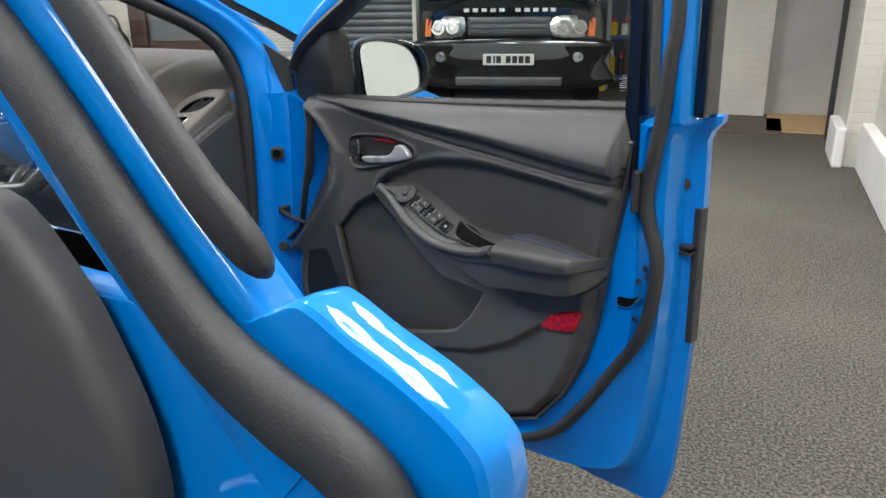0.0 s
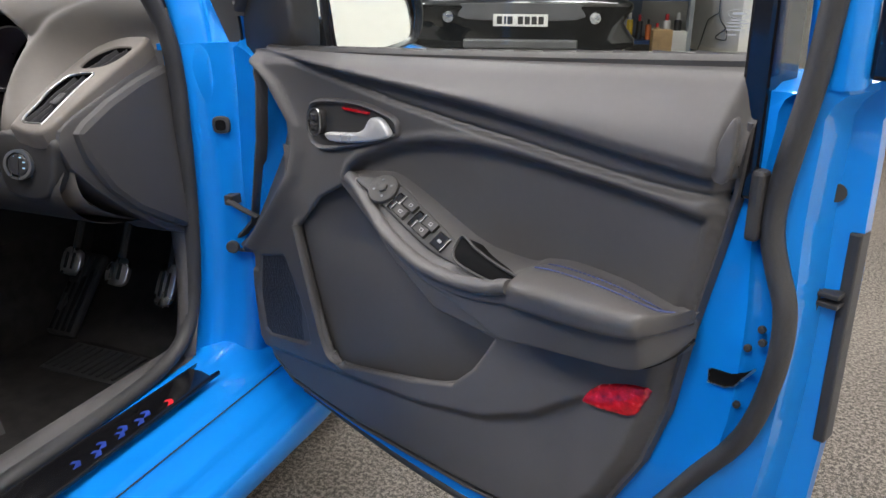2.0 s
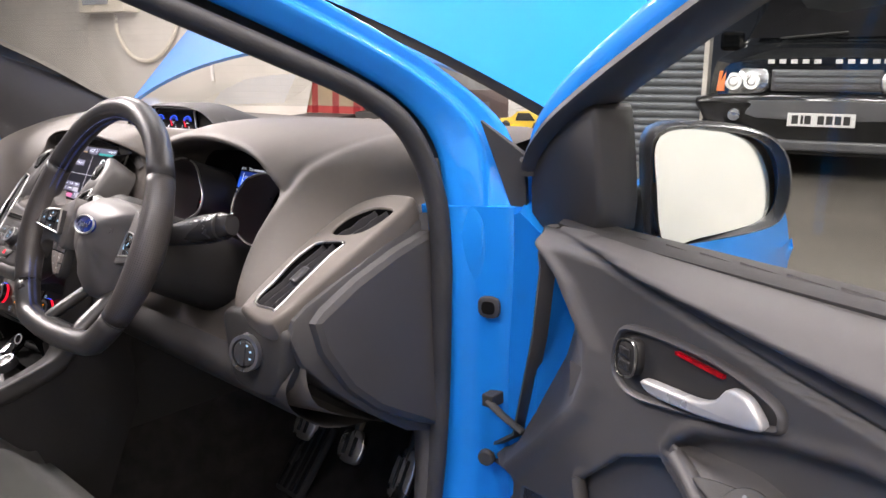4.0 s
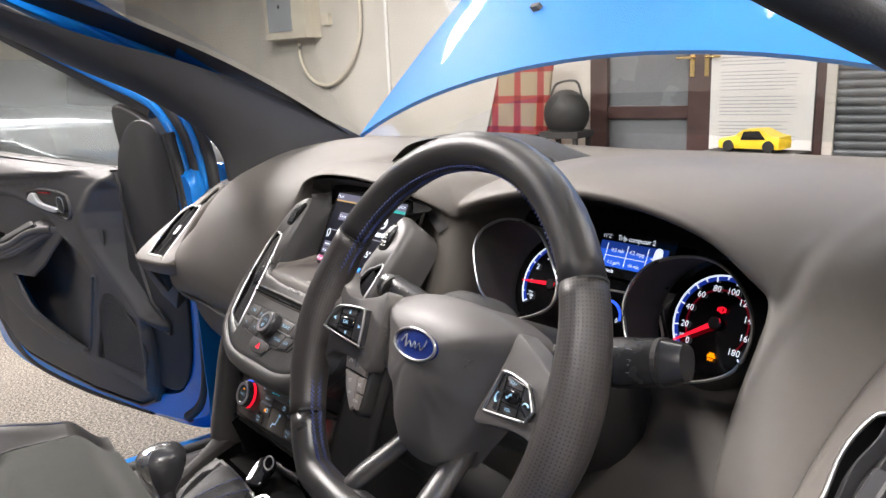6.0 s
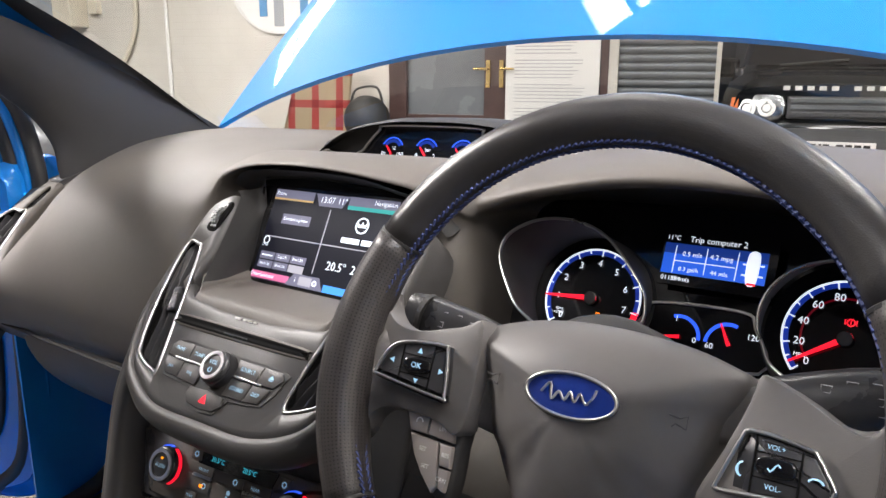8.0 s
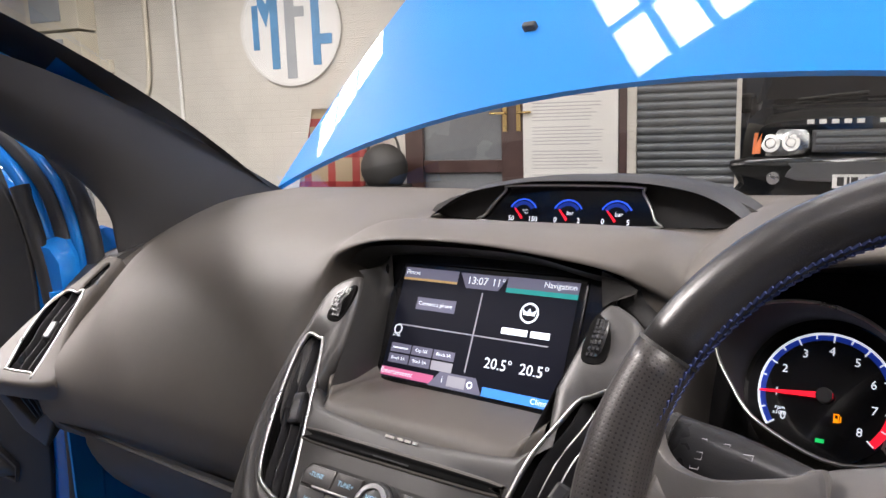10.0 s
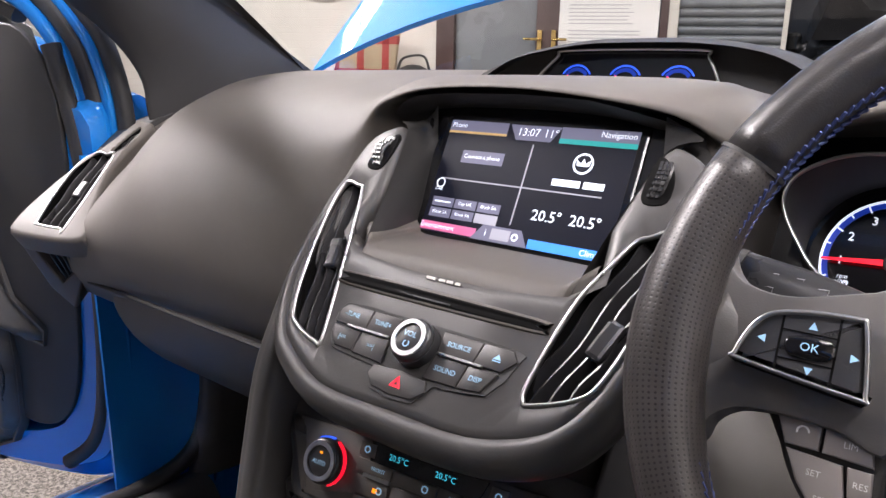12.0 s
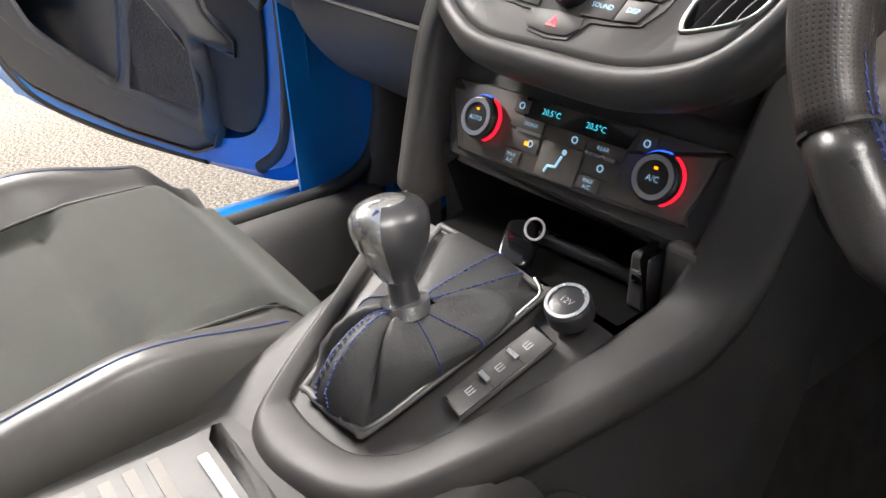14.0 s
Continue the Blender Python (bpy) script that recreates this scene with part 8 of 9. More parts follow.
part("mark", boxes((-0.035, -0.031, -0.009, -0.006, 0.0042, 0.0047, cm)), "a_lit", cp)

# ---- instrument cluster ----
IN = Vector((0, -1, 0.45)).normalized()
im = frame_of((0.33, 0.27, 0.908), (1, 0, 0), IN)
cl = part("instrument_panel", plate(spline([(-0.24, -0.05), (0.24, -0.05), (0.25, 0.0), (0.21, 0.07), (0.0, 0.085), (-0.21, 0.07), (-0.25, 0.0)], 4, True), 0.02, at(im, 0, 0, -0.012)), "gloss", car, "dark instrument cluster glowing blue and red")


def on_dial(x, y, z):
    v = im.inverted() @ Vector((x, y, z))
    return v.x, v.y


def dial(cx, cy, numbers, first, last, red_from, needle, r=0.05, caption=()):
    b = at(im, cx, cy, -0.008)
    part("dial_well", disc(r * 1.06, 0.003, b, 48), "gloss", cl)
    part("dial_glow", ring(r * 0.9, r * 1.02, 0.0005, at(b, 0, 0, 0.001), 40, last, first), "b_dim", cl)
    part("dial_line", ring(r * 0.985, r * 1.02, 0.0006, at(b, 0, 0, 0.0016), 60, last if red_from is None else red_from, first), "w_lit", cl)
    if red_from is not None:
        part("red_zone", ring(r * 0.9, r * 1.02, 0.0008, at(b, 0, 0, 0.002), 24, last, red_from), "r_lit", cl)
    n = len(numbers)
    tick = bmesh.new()
    for i in range((n - 1) * 2 + 1):
        an = radians(first + (last - first) * i / ((n - 1) * 2))
        box(tick, r * (0.87 if i % 2 == 0 else 0.92), r, -0.0005, 0.0005, 0.0018, 0.0024, b @ pose(0, 0, 0, 0, 0, math.degrees(an)))
    part("ticks", tick, "w_lit", cl)
    for i, t in enumerate(numbers):
        an = radians(first + (last - first) * i / (n - 1))
        words(t, r * 0.19, at(b, r * 0.72 * math.cos(an), r * 0.72 * math.sin(an), 0.0022), "w_lit", cl)
    part("needle", plate([(-0.006, -0.0018), (0.0, -0.0024), (r * 0.98, -0.0007), (r * 0.98, 0.0007), (0.0, 0.0024), (-0.006, 0.0018)], 0.001, at(b, 0, 0, 0.006) @ pose(0, 0, 0, 0, 0, needle)), "r_lit", cl, "red glowing needle")
    part("hub", disc(0.006, 0.004, at(b, 0, 0, 0.007), 20, 0.001), "satin", cl)
    for txt, size, x, y, mt in caption:
        words(txt, size, at(b, x, y, 0.0022), mt, cl)


tx, ty = on_dial(0.238, 0.266, 0.895)
dial(tx, ty, [str(i) for i in range(9)], 216, -42, -8, 184, 0.047, (("rpm", 0.0045, -0.03, -0.014, "w_lit"), ("x1000", 0.004, -0.03, -0.018, "w_lit")))
part("fuel_lamp", boxes((0.0075, 0.0112, -0.0185, -0.0155, -0.006, -0.0055, at(im, tx, ty, 0)), (0.0075, 0.0083, -0.0155, -0.0122, -0.006, -0.0055, at(im, tx, ty, 0)), (0.0104, 0.0112, -0.0155, -0.0122, -0.006, -0.0055, at(im, tx, ty, 0)), (0.0075, 0.0112, -0.0128, -0.012, -0.006, -0.0055, at(im, tx, ty, 0)), (0.0118, 0.0126, -0.0178, -0.0135, -0.006, -0.0055, at(im, tx, ty, 0))), "a_lit", cl)
part("lamp_green", boxes((-0.003, 0.003, -0.035, -0.032, -0.006, -0.0055, at(im, tx, ty, 0))), "g_lit", cl)
sx, sy = on_dial(0.4515, 0.273, 0.8945)
dial(sx, sy, ["0", "20", "40", "60", "80", "100", "120", "140", "160", "180"], 222, -42, None, 214, 0.0455, (("MPH", 0.0045, -0.03, -0.018, "w_lit"),))
part("red_scale", ring(0.031, 0.0325, 0.0005, at(im, sx, sy, -0.0062), 40, -42, 210), "r_dim", cl)
part("brake_lamp", join(ring(0.0022, 0.0031, 0.0006, at(im, sx + 0.002, sy + 0.0135, -0.006), 16), boxes((sx + 0.0016, sx + 0.0024, sy + 0.012, sy + 0.015, -0.006, -0.0055, im), (sx - 0.0024, sx - 0.0016, sy + 0.0115, sy + 0.0155, -0.006, -0.0055, im), (sx + 0.0056, sx + 0.0064, sy + 0.0115, sy + 0.0155, -0.006, -0.0055, im))), "r_lit", cl)
part("esc_lamp", join(boxes((0.0015, 0.0065, -0.029, -0.027, -0.006, -0.0055, at(im, sx, sy, 0)), (0.0, 0.008, -0.0315, -0.029, -0.006, -0.0055, at(im, sx, sy, 0))), boxes(*[(x, x + 0.0012, -0.0345, -0.0322, -0.006, -0.0055, at(im, sx, sy, 0)) for x in (0.001, 0.003, 0.005)])), "a_lit", cl)
# dial shrouds with bright rims
for outl, centre, rr in (([(0.214, 0.187, 0.895), (0.192, 0.196, 0.915), (0.177, 0.207, 0.939), (0.181, 0.215, 0.957), (0.202, 0.221, 0.97), (0.227, 0.223, 0.975), (0.253, 0.222, 0.973), (0.278, 0.218, 0.963), (0.305, 0.207, 0.94), (0.319, 0.199, 0.921), (0.315, 0.188, 0.898), (0.265, 0.18, 0.88)], (tx, ty), 0.052),
                         ([(0.425, 0.185, 0.889), (0.411, 0.192, 0.905), (0.404, 0.2, 0.923), (0.408, 0.209, 0.942), (0.424, 0.216, 0.959), (0.452, 0.22, 0.968), (0.48, 0.22, 0.969), (0.505, 0.216, 0.959), (0.525, 0.207, 0.939), (0.532, 0.196, 0.915), (0.52, 0.185, 0.889), (0.475, 0.178, 0.874)], (sx, sy), 0.055)):
    O = spline(outl, 5, True)
    closed_bar(O, 0.0013, 0.0022, tuple(IN), "chrome", cl, "dial_rim", "thin bright dial rim")
    base = at(im, centre[0], centre[1], -0.006)
    cen = sum(O) / len(O)
    inner = []
    for p in O:
        v = im.inverted() @ Vector(p)
        a = math.atan2(v.y - centre[1], v.x - centre[0])
        inner.append(base @ Vector((rr * 1.12 * math.cos(a), rr * 1.12 * math.sin(a), 0)))
    part("dial_tunnel", sheet([[tuple(p) for p in O], [tuple(Vector(p).lerp(q, 0.5)) for p, q in zip(O, inner)], [tuple(q) for q in inner]], False, True), "dark", cl, smooth=180)
# trip screen
td = frame_of((0.346, 0.276, 0.9395), (1, 0, 0), IN)
tds = part("trip_screen", boxes((-0.046, 0.05, -0.022, 0.026, -0.006, -0.002, td)), "gloss", car, "small blue trip computer screen")
trip_bg = glow("trip_blue", (0.012, 0.09, 0.55), 0.9)
part("screen_patch", boxes((-0.044, 0.043, -0.012, 0.006, -0.002, -0.0016, td)), trip_bg, tds)
part("screen_patch", boxes((-0.044, 0.043, 0.006, 0.015, -0.002, -0.0016, td)), glow("trip_deep", (0.006, 0.03, 0.2), 0.9), tds)
for body, size, x, y in (("11°C", 0.0058, -0.0375, 0.0195), ("Trip computer 2", 0.0072, 0.001, 0.0195), ("0.5 mls", 0.006, -0.019, 0.006), ("4.2 mpg", 0.006, 0.006, 0.006), ("0.3 gal/h", 0.0052, -0.02, -0.0075), ("44 mls", 0.0055, 0.006, -0.0075), ("011884mls", 0.0058, -0.03, -0.0165)):
    words(body, size, at(td, x, y, -0.001), "w_lit", tds, "screen_text")
part("screen_line", boxes((-0.007, -0.0064, -0.01, 0.013, -0.0014, -0.001, td), (-0.034, 0.018, -0.0008, -0.0002, -0.0014, -0.001, td), (0.019, 0.0196, -0.011, 0.013, -0.0014, -0.001, td), (-0.034, -0.0334, -0.011, 0.013, -0.0014, -0.001, td)), "w_lit", tds)
part("car_symbol", join(plate(spline([(0.028, -0.012), (0.036, -0.012), (0.037, 0.01), (0.034, 0.015), (0.03, 0.015), (0.027, 0.01)], 3, True), 0.0004, at(td, 0, 0, -0.001)), *[boxes((0.0325 + q * 0.005, 0.0325 + q * 0.0085, y, y + 0.0012, -0.0014, -0.001, td)) for q in (1, -1) for y in (-0.006, 0.003)]), "w_lit", tds)
part("car_symbol", boxes((0.029, 0.036, -0.0135, -0.0115, -0.0012, -0.0008, td)), "r_lit", tds)
# fuel and temperature
fm = frame_of((0.337, 0.262, 0.88), (1, 0, 0), IN)
sub = part("fuel_gauge_panel", plate(spline([(-0.05, -0.02), (0.055, -0.02), (0.046, 0.014), (0.034, 0.024), (-0.034, 0.021), (-0.042, 0.012)], 4, True), 0.004, at(fm, 0, 0, -0.006)), "gloss", car)
closed_bar([fm @ Vector((*p, -0.004)) for p in spline([(-0.052, -0.022), (0.057, -0.022), (0.048, 0.015), (0.035, 0.026), (-0.035, 0.023), (-0.044, 0.013)], 4, True)], 0.0013, 0.0018, tuple(IN), "silver", sub, "rim")
for gx, a0, a1, nd, t0, t1 in ((-0.014, 0, 110, 188, "1", "0"), (0.028, 70, 180, 118, "120", "60")):
    g = at(fm, gx, -0.004, -0.005)
    part("gauge_arc", ring(0.0165, 0.0195, 0.0005, g, 20, a0, a1), "b_lit", sub)
    part("needle", plate([(0, -0.0016), (0.02, -0.0005), (0.02, 0.0005), (0, 0.0016)], 0.0006, at(g, 0.002, 0, 0.002) @ pose(0, 0, 0, 0, 0, nd)), "r_lit", sub)
    words(t0, 0.007, at(g, -0.003 if gx < 0 else 0.02, 0.015 if gx < 0 else 0.01, 0.001), "w_lit", sub)
    words(t1, 0.007, at(g, 0.015 if gx < 0 else -0.014, -0.001 if gx < 0 else -0.003, 0.001), "w_lit", sub)

# ---- steering wheel ----
TILT = 24.7
WM = frame_of((0.358, 0.0055, 0.9137), (1, 0.05, 0), (0, -math.cos(radians(TILT)), math.sin(radians(TILT))))
R0 = 0.1705


def rim_path(a):
    """Rim centre line; flattened at the foot."""
    x, y = R0 * math.cos(a), R0 * math.sin(a)
    if y < -0.138:
        y = -0.138 - (-0.138 - y) * 0.25
    return x, y


def rim_piece(a0, a1, ra, n=28, bulge=0.0):
    ra = [ra + bulge * math.sin(math.pi * i / n) ** 2 for i in range(n + 1)]
    pts = [Vector((*rim_path(radians(a0 + (a1 - a0) * i / n)), 0)) for i in range(n + 1)]
    return tube([WM @ p for p in pts], ra, [r * 1.08 for r in ra], 16, tuple(WM.to_3x3() @ Vector((0, 0, 1))))


wheel = part("steering_wheel", rim_piece(28, 152, 0.0158), "leather", car, "black leather sports steering wheel with blue stitching", 180)
for a0, a1 in ((152, 215), (-35, 28)):
    grip = part("rim_grip", rim_piece(a0, a1, 0.0164, 18, 0.003), "perf", wheel, "perforated leather grip", 180)
    unroll = grip.data.uv_layers.new(name="unrolled")
    back = WM.inverted()
    for lp in grip.data.loops:
        q = back @ grip.data.vertices[lp.vertex_index].co
        an = math.atan2(q.y, q.x) % (2 * math.pi) if a0 > 90 else math.atan2(q.y, q.x)
        unroll.data[lp.index].uv = (an * R0, math.atan2(math.hypot(q.x, q.y) - R0, q.z) * 0.0175)
part("rim_foot", rim_piece(215, 325, 0.0158, 24), "leather", wheel, smooth=180)
for a in (28, 152, 215, 325):
    p0 = Vector((*rim_path(radians(a)), 0))
    d = Vector((*rim_path(radians(a + 1)), 0)) - p0
    part("rim_seam", ring(0.0155, 0.0172, 0.002, WM @ frame_of(p0, (0, 0, 1), d), 28), "dark", wheel, smooth=60)
bm = bmesh.new()
for i in range(230):
    a = radians(360 * i / 230)
    x, y = rim_path(a)
    for q, lean in ((-0.12, 1), (0.3, -1)):
        back = 0.0163 * math.cos(q)
        k = 1 - back / R0
        c = Vector((x * k, y * k, 0.0174 * math.sin(q)))
        t = Vector((-math.sin(a), math.cos(a), 0.8 * lean)).normalized()
        box(bm, -0.0026, 0.0026, -0.0007, 0.0007, -0.0007, 0.0007, WM @ Matrix.Translation(c) @ t.to_track_quat("X", "Z").to_matrix().to_4x4())
part("stitching", bm, "rope", wheel, "blue thread along the inner rim")
# thumb bulges and spokes
for s in (1, -1):
    sp = spline([(s * 0.158, 0.0, -0.008), (s * 0.14, -0.006, -0.014), (s * 0.115, -0.01, -0.02), (s * 0.085, -0.01, -0.024), (s * 0.05, -0.012, -0.028)] if s < 0 else [(0.158, 0.002, -0.014), (0.14, 0.001, -0.02), (0.12, 0.006, -0.026), (0.1, 0.012, -0.03), (0.07, 0.014, -0.034), (0.05, 0.01, -0.036)], 5)
    wd = [0.022 - 0.006 * math.sin(math.pi * i / (len(sp) - 1)) for i in range(len(sp))]
    part("spoke", tube([WM @ Vector(p) for p in sp], wd, [0.009] * len(sp), 14, tuple(WM.to_3x3() @ Vector((0, 0, 1))), power=2.6), "airbag", wheel, smooth=180)
    if s < 0:
        arm_o = [(-x, y) for x, y in ((0.072, 0.033), (0.09, 0.03), (0.121, 0.0226), (0.14, 0.0245), (0.15, 0.032), (0.158, 0.046), (0.166, 0.02), (0.165, -0.03), (0.158, -0.058), (0.149, -0.05), (0.1456, -0.04), (0.135, -0.0325), (0.116, -0.0305), (0.095, -0.0315), (0.072, -0.033))]
    else:
        arm_o = [(0.093, 0.036), (0.104, 0.0335), (0.12, 0.0265), (0.134, 0.019), (0.145, 0.0175), (0.156, 0.03), (0.166, 0.02), (0.165, -0.03), (0.158, -0.058), (0.149, -0.05), (0.1456, -0.04), (0.135, -0.0325), (0.116, -0.0305), (0.095, -0.033), (0.07, -0.035), (0.08, -0.006), (0.089, 0.02)]
    part("spoke_cover", plate(spline(arm_o, 4, True), 0.018, WM @ pose(0, 0, -0.004 if s < 0 else -0.018, 0, 0 if s < 0 else -5, 0), 0.003), "airbag", wheel, "grey-black moulded spoke", 35)
    # button pods: they rise a little towards the rim
    o = [(-0.047, -0.0085), (-0.0405, 0.0068), (-0.029, 0.0132), (-0.0035, 0.0156), (0.001, 0.012), (0.005, -0.0145), (0.002, -0.0168), (-0.044, -0.0112)] if s < 0 else [(-0.0102, -0.0225), (-0.0005, 0.004), (0.0015, 0.0068), (0.0045, 0.0076), (0.016, 0.0072), (0.0325, 0.0045), (0.0355, 0.003), (0.0445, -0.0098), (0.0452, -0.0128), (0.042, -0.0188), (0.039, -0.0203), (0.02, -0.0222), (-0.0075, -0.025), (-0.0098, -0.0243)]
    bmx = WM @ pose(s * 0.09, 0, 0.0035 if s < 0 else -0.01, 0, -9 * s, 0)
    pod = part("button_pod", plate(spline(o, 5, True), 0.02, bmx, 0.003), "satin", wheel, "black button pod with chrome edge", 50)
    closed_bar([bmx @ Vector((*p, 0.0008)) for p in spline(o, 6, True)], 0.0011, 0.0015, tuple(WM.to_3x3() @ Vector((0, 0, 1))), "chrome", pod, "rim")
    cx, cy = (-0.0185, -0.0005) if s < 0 else (0.0175, -0.0078)
    part("button", plate(spline([(cx - 0.0085, cy + 0.0035), (cx + 0.008, cy + 0.0045), (cx + 0.0085, cy - 0.0035), (cx - 0.0075, cy - 0.0045)], 3, True), 0.004, at(bmx, 0, 0, 0.0022), 0.001), "gloss", pod, smooth=50)
    gaps = ((-0.0305, -0.0115, 0.0115), (-0.0085, -0.0145, 0.0145)) if s < 0 else ((0.0065, -0.0225, 0.006), (0.029, -0.02, 0.003))
    for gx, g0, g1 in gaps:
        part("gap", boxes((gx - 0.0005, gx + 0.0005, g0, g1, 0, 0.0004, bmx)), "void", pod)
    for gy in (cy + 0.0062, cy - 0.0062):
        part("gap", boxes((gaps[0][0], gaps[1][0], gy - 0.0003, gy + 0.0003, 0, 0.0004, bmx)), "void", pod)
    if s < 0:
        words("OK", 0.0052, at(bmx, cx, cy, 0.0026), "w_ice", pod)
        for x, y, r in ((cx, cy + 0.0095, 90), (cx + 0.001, cy - 0.0095, 270), (-0.0375, 0.0, 180), (-0.0015, -0.001, 0)):
            part("mark", plate([(-0.0014, -0.0018), (0.002, 0), (-0.0014, 0.0018)], 0.0004, at(bmx, x, y, 0.0006) @ pose(0, 0, 0, 0, 0, r)), "w_ice", pod)
    else:
        words("VOL+", 0.0036, at(bmx, cx - 0.001, cy + 0.0095, 0.0006), "w_ice", pod)
        words("VOL-", 0.0036, at(bmx, cx, cy - 0.0098, 0.0006), "w_ice", pod)
        part("mark", tube([bmx @ Vector((0.0015 + 0.0025 * math.cos(q), -0.012 + 0.0035 * math.sin(q), 0.0006)) for q in np.linspace(1.6, 4.7, 7)], 0.0008, 0.0004, 6), "w_ice", pod)
        part("mark", tube([bmx @ Vector((0.0365 + 0.0035 * math.cos(q), -0.0105 + 0.0025 * math.sin(q), 0.0006)) for q in np.linspace(0.2, 2.9, 7)], 0.0008, 0.0004, 6), "w_ice", pod)
        part("mark", tube([bmx @ Vector((cx + d, cy + 0.002 * math.sin(d * 900), 0.0026)) for d in np.linspace(-0.003, 0.003, 6)], 0.0005, 0.0004, 6), "w_ice", pod)
# cruise keys below the left pod; their reflected light is painted as pale grey
cr = at(WM, 0, 0, -0.012)
ck = part("cruise_pod", plate(spline([(-0.121, -0.027), (-0.079, -0.027), (-0.0755, -0.045), (-0.0755, -0.075), (-0.0865, -0.0785), (-0.099, -0.068), (-0.109, -0.0565), (-0.1165, -0.042)], 3, True), 0.014, cr, 0.003), "dark", wheel, "black pad with cruise control keys painted grey for sheen", 50)
for outline in ([(-0.1185, -0.0295), (-0.1, -0.0285), (-0.1, -0.0415), (-0.1135, -0.0415)], [(-0.0985, -0.0285), (-0.081, -0.0295), (-0.0785, -0.0425), (-0.0985, -0.0415)], [(-0.1125, -0.0432), (-0.09, -0.0445), (-0.0845, -0.071), (-0.0875, -0.0755), (-0.098, -0.066), (-0.1065, -0.0558)], [(-0.0882, -0.0445), (-0.0785, -0.0445), (-0.0775, -0.058), (-0.086, -0.058)], [(-0.0857, -0.0597), (-0.0775, -0.0597), (-0.078, -0.073), (-0.083, -0.0715)]):
    part("key", plate(outline, 0.005, at(cr, 0, 0, 0.0035), 0.0012), "keysilver", ck, "rocker key with its sheen put into the grey", 40)
for txt, x, y in (("LIM", -0.088, -0.036), ("SET", -0.1, -0.051), ("SET", -0.0955, -0.061), ("RES", -0.082, -0.051), ("CAN", -0.0815, -0.066)):
    words(txt, 0.0038, at(cr, x, y, 0.0038), "white", ck)
part("mark", ring(0.002, 0.0028, 0.0004, at(cr, -0.107, -0.035, 0.004), 16, 0, 200), "white", ck)
# airbag cover
ab = []
AB = spline([(-0.086, 0.033), (-0.046, 0.0455), (0.0, 0.0495), (0.045, 0.046), (0.073, 0.0395), (0.0845, 0.033), (0.0845, 0.022), (0.077, 0.008), (0.0695, -0.014), (0.06, -0.037), (0.046, -0.06), (0.03, -0.083), (0.0, -0.09), (-0.03, -0.083), (-0.046, -0.06), (-0.06, -0.037), (-0.0695, -0.014), (-0.079, 0.008), (-0.0865, 0.022)], 5, True)
for w, z in ((1.0, -0.06), (1.0, -0.03), (0.99, -0.0255), (0.96, -0.0215), (0.8, -0.0095), (0.55, 0.0), (0.3, 0.004), (0.08, 0.005)):
    ab.append([WM @ Vector((p[0] * w, p[1] * w, z - 0.005 * float(step((-0.028 - p[1] * w) / 0.01)))) for p in AB])
bm = sheet([[tuple(p) for p in r] for r in ab], False, True)
bm.verts.ensure_lookup_table()
bm.faces.new([bm.verts[len(ab[0]) * 7 + i] for i in range(len(ab[0]))])
air = part("airbag_cover", bm, "airbag", wheel, "grey-black padded airbag cover", 180)
lg = at(WM, 0.0, 0.0035, 0.0068)
badge = part("badge", join(disc(0.028, 0.003, lg, 40, 0.001, 0.0125)), surface("badge_blue", (0.01, 0.03, 0.2), 0.2, 0, 0.8), wheel, "oval blue badge with chrome edge", 50)
closed_bar([lg @ Vector((0.0278 * math.cos(q), 0.0123 * math.sin(q), 0.0005)) for q in np.linspace(0, 2 * math.pi, 40, endpoint=False)], 0.0011, 0.0016, tuple(WM.to_3x3() @ Vector((0, 0, 1))), "chrome", badge, "rim")
sq = [(-0.018, -0.001), (-0.013, 0.005), (-0.011, -0.004), (-0.007, 0.001), (-0.003, -0.003), (0.0, 0.002), (0.003, -0.003), (0.006, 0.002), (0.01, -0.003), (0.014, 0.002), (0.015, 0.006)]
part("script_mark", tube([lg @ Vector((*p, 0.0008)) for p in spline(sq, 4)], 0.0008, 0.0005, 6, tuple(WM.to_3x3() @ Vector((0, 0, 1)))), "alu", badge)
for x in (-0.058, 0.058):
    part("horn_mark", tube([WM @ Vector((x + dx, 0.003 + dy, -0.0028)) for dx, dy in ((-0.005, 0.003), (0.001, 0.002), (0.005, 0.004), (0.005, -0.003), (-0.001, -0.001), (-0.003, -0.003))], 0.0004, None, 5), "dark", wheel)
# lower spoke, hub, column
part("lower_spoke", join(tube([WM @ Vector(p) for p in spline([(-0.03, -0.06, -0.055), (-0.036, -0.09, -0.034), (-0.045, -0.125, -0.008), (-0.05, -0.14, -0.004)], 4)], 0.012, 0.008, 10), tube([WM @ Vector(p) for p in spline([(0.03, -0.06, -0.055), (0.036, -0.09, -0.034), (0.045, -0.125, -0.008), (0.05, -0.14, -0.004)], 4)], 0.012, 0.008, 10)), "leather", wheel, smooth=60)
part("spoke_insert", boxes((-0.034, 0.034, -0.142, -0.128, -0.012, 0.004, WM)), "satin", wheel, "satin black insert", bevel=0.004)
part("hub", disc(0.062, 0.04, at(WM, 0, -0.005, -0.025), 32, 0.008), "dark", wheel, smooth=50)
col = part("steering_column", tube([WM @ Vector(p) for p in ((0, -0.005, -0.06), (0, -0.01, -0.12), (0, -0.02, -0.22))], [0.06, 0.068, 0.072], [0.052, 0.058, 0.06], 18, tuple(WM.to_3x3() @ Vector((0, 1, 0))), power=2.8), "dark", car, "black steering column shroud", 60)
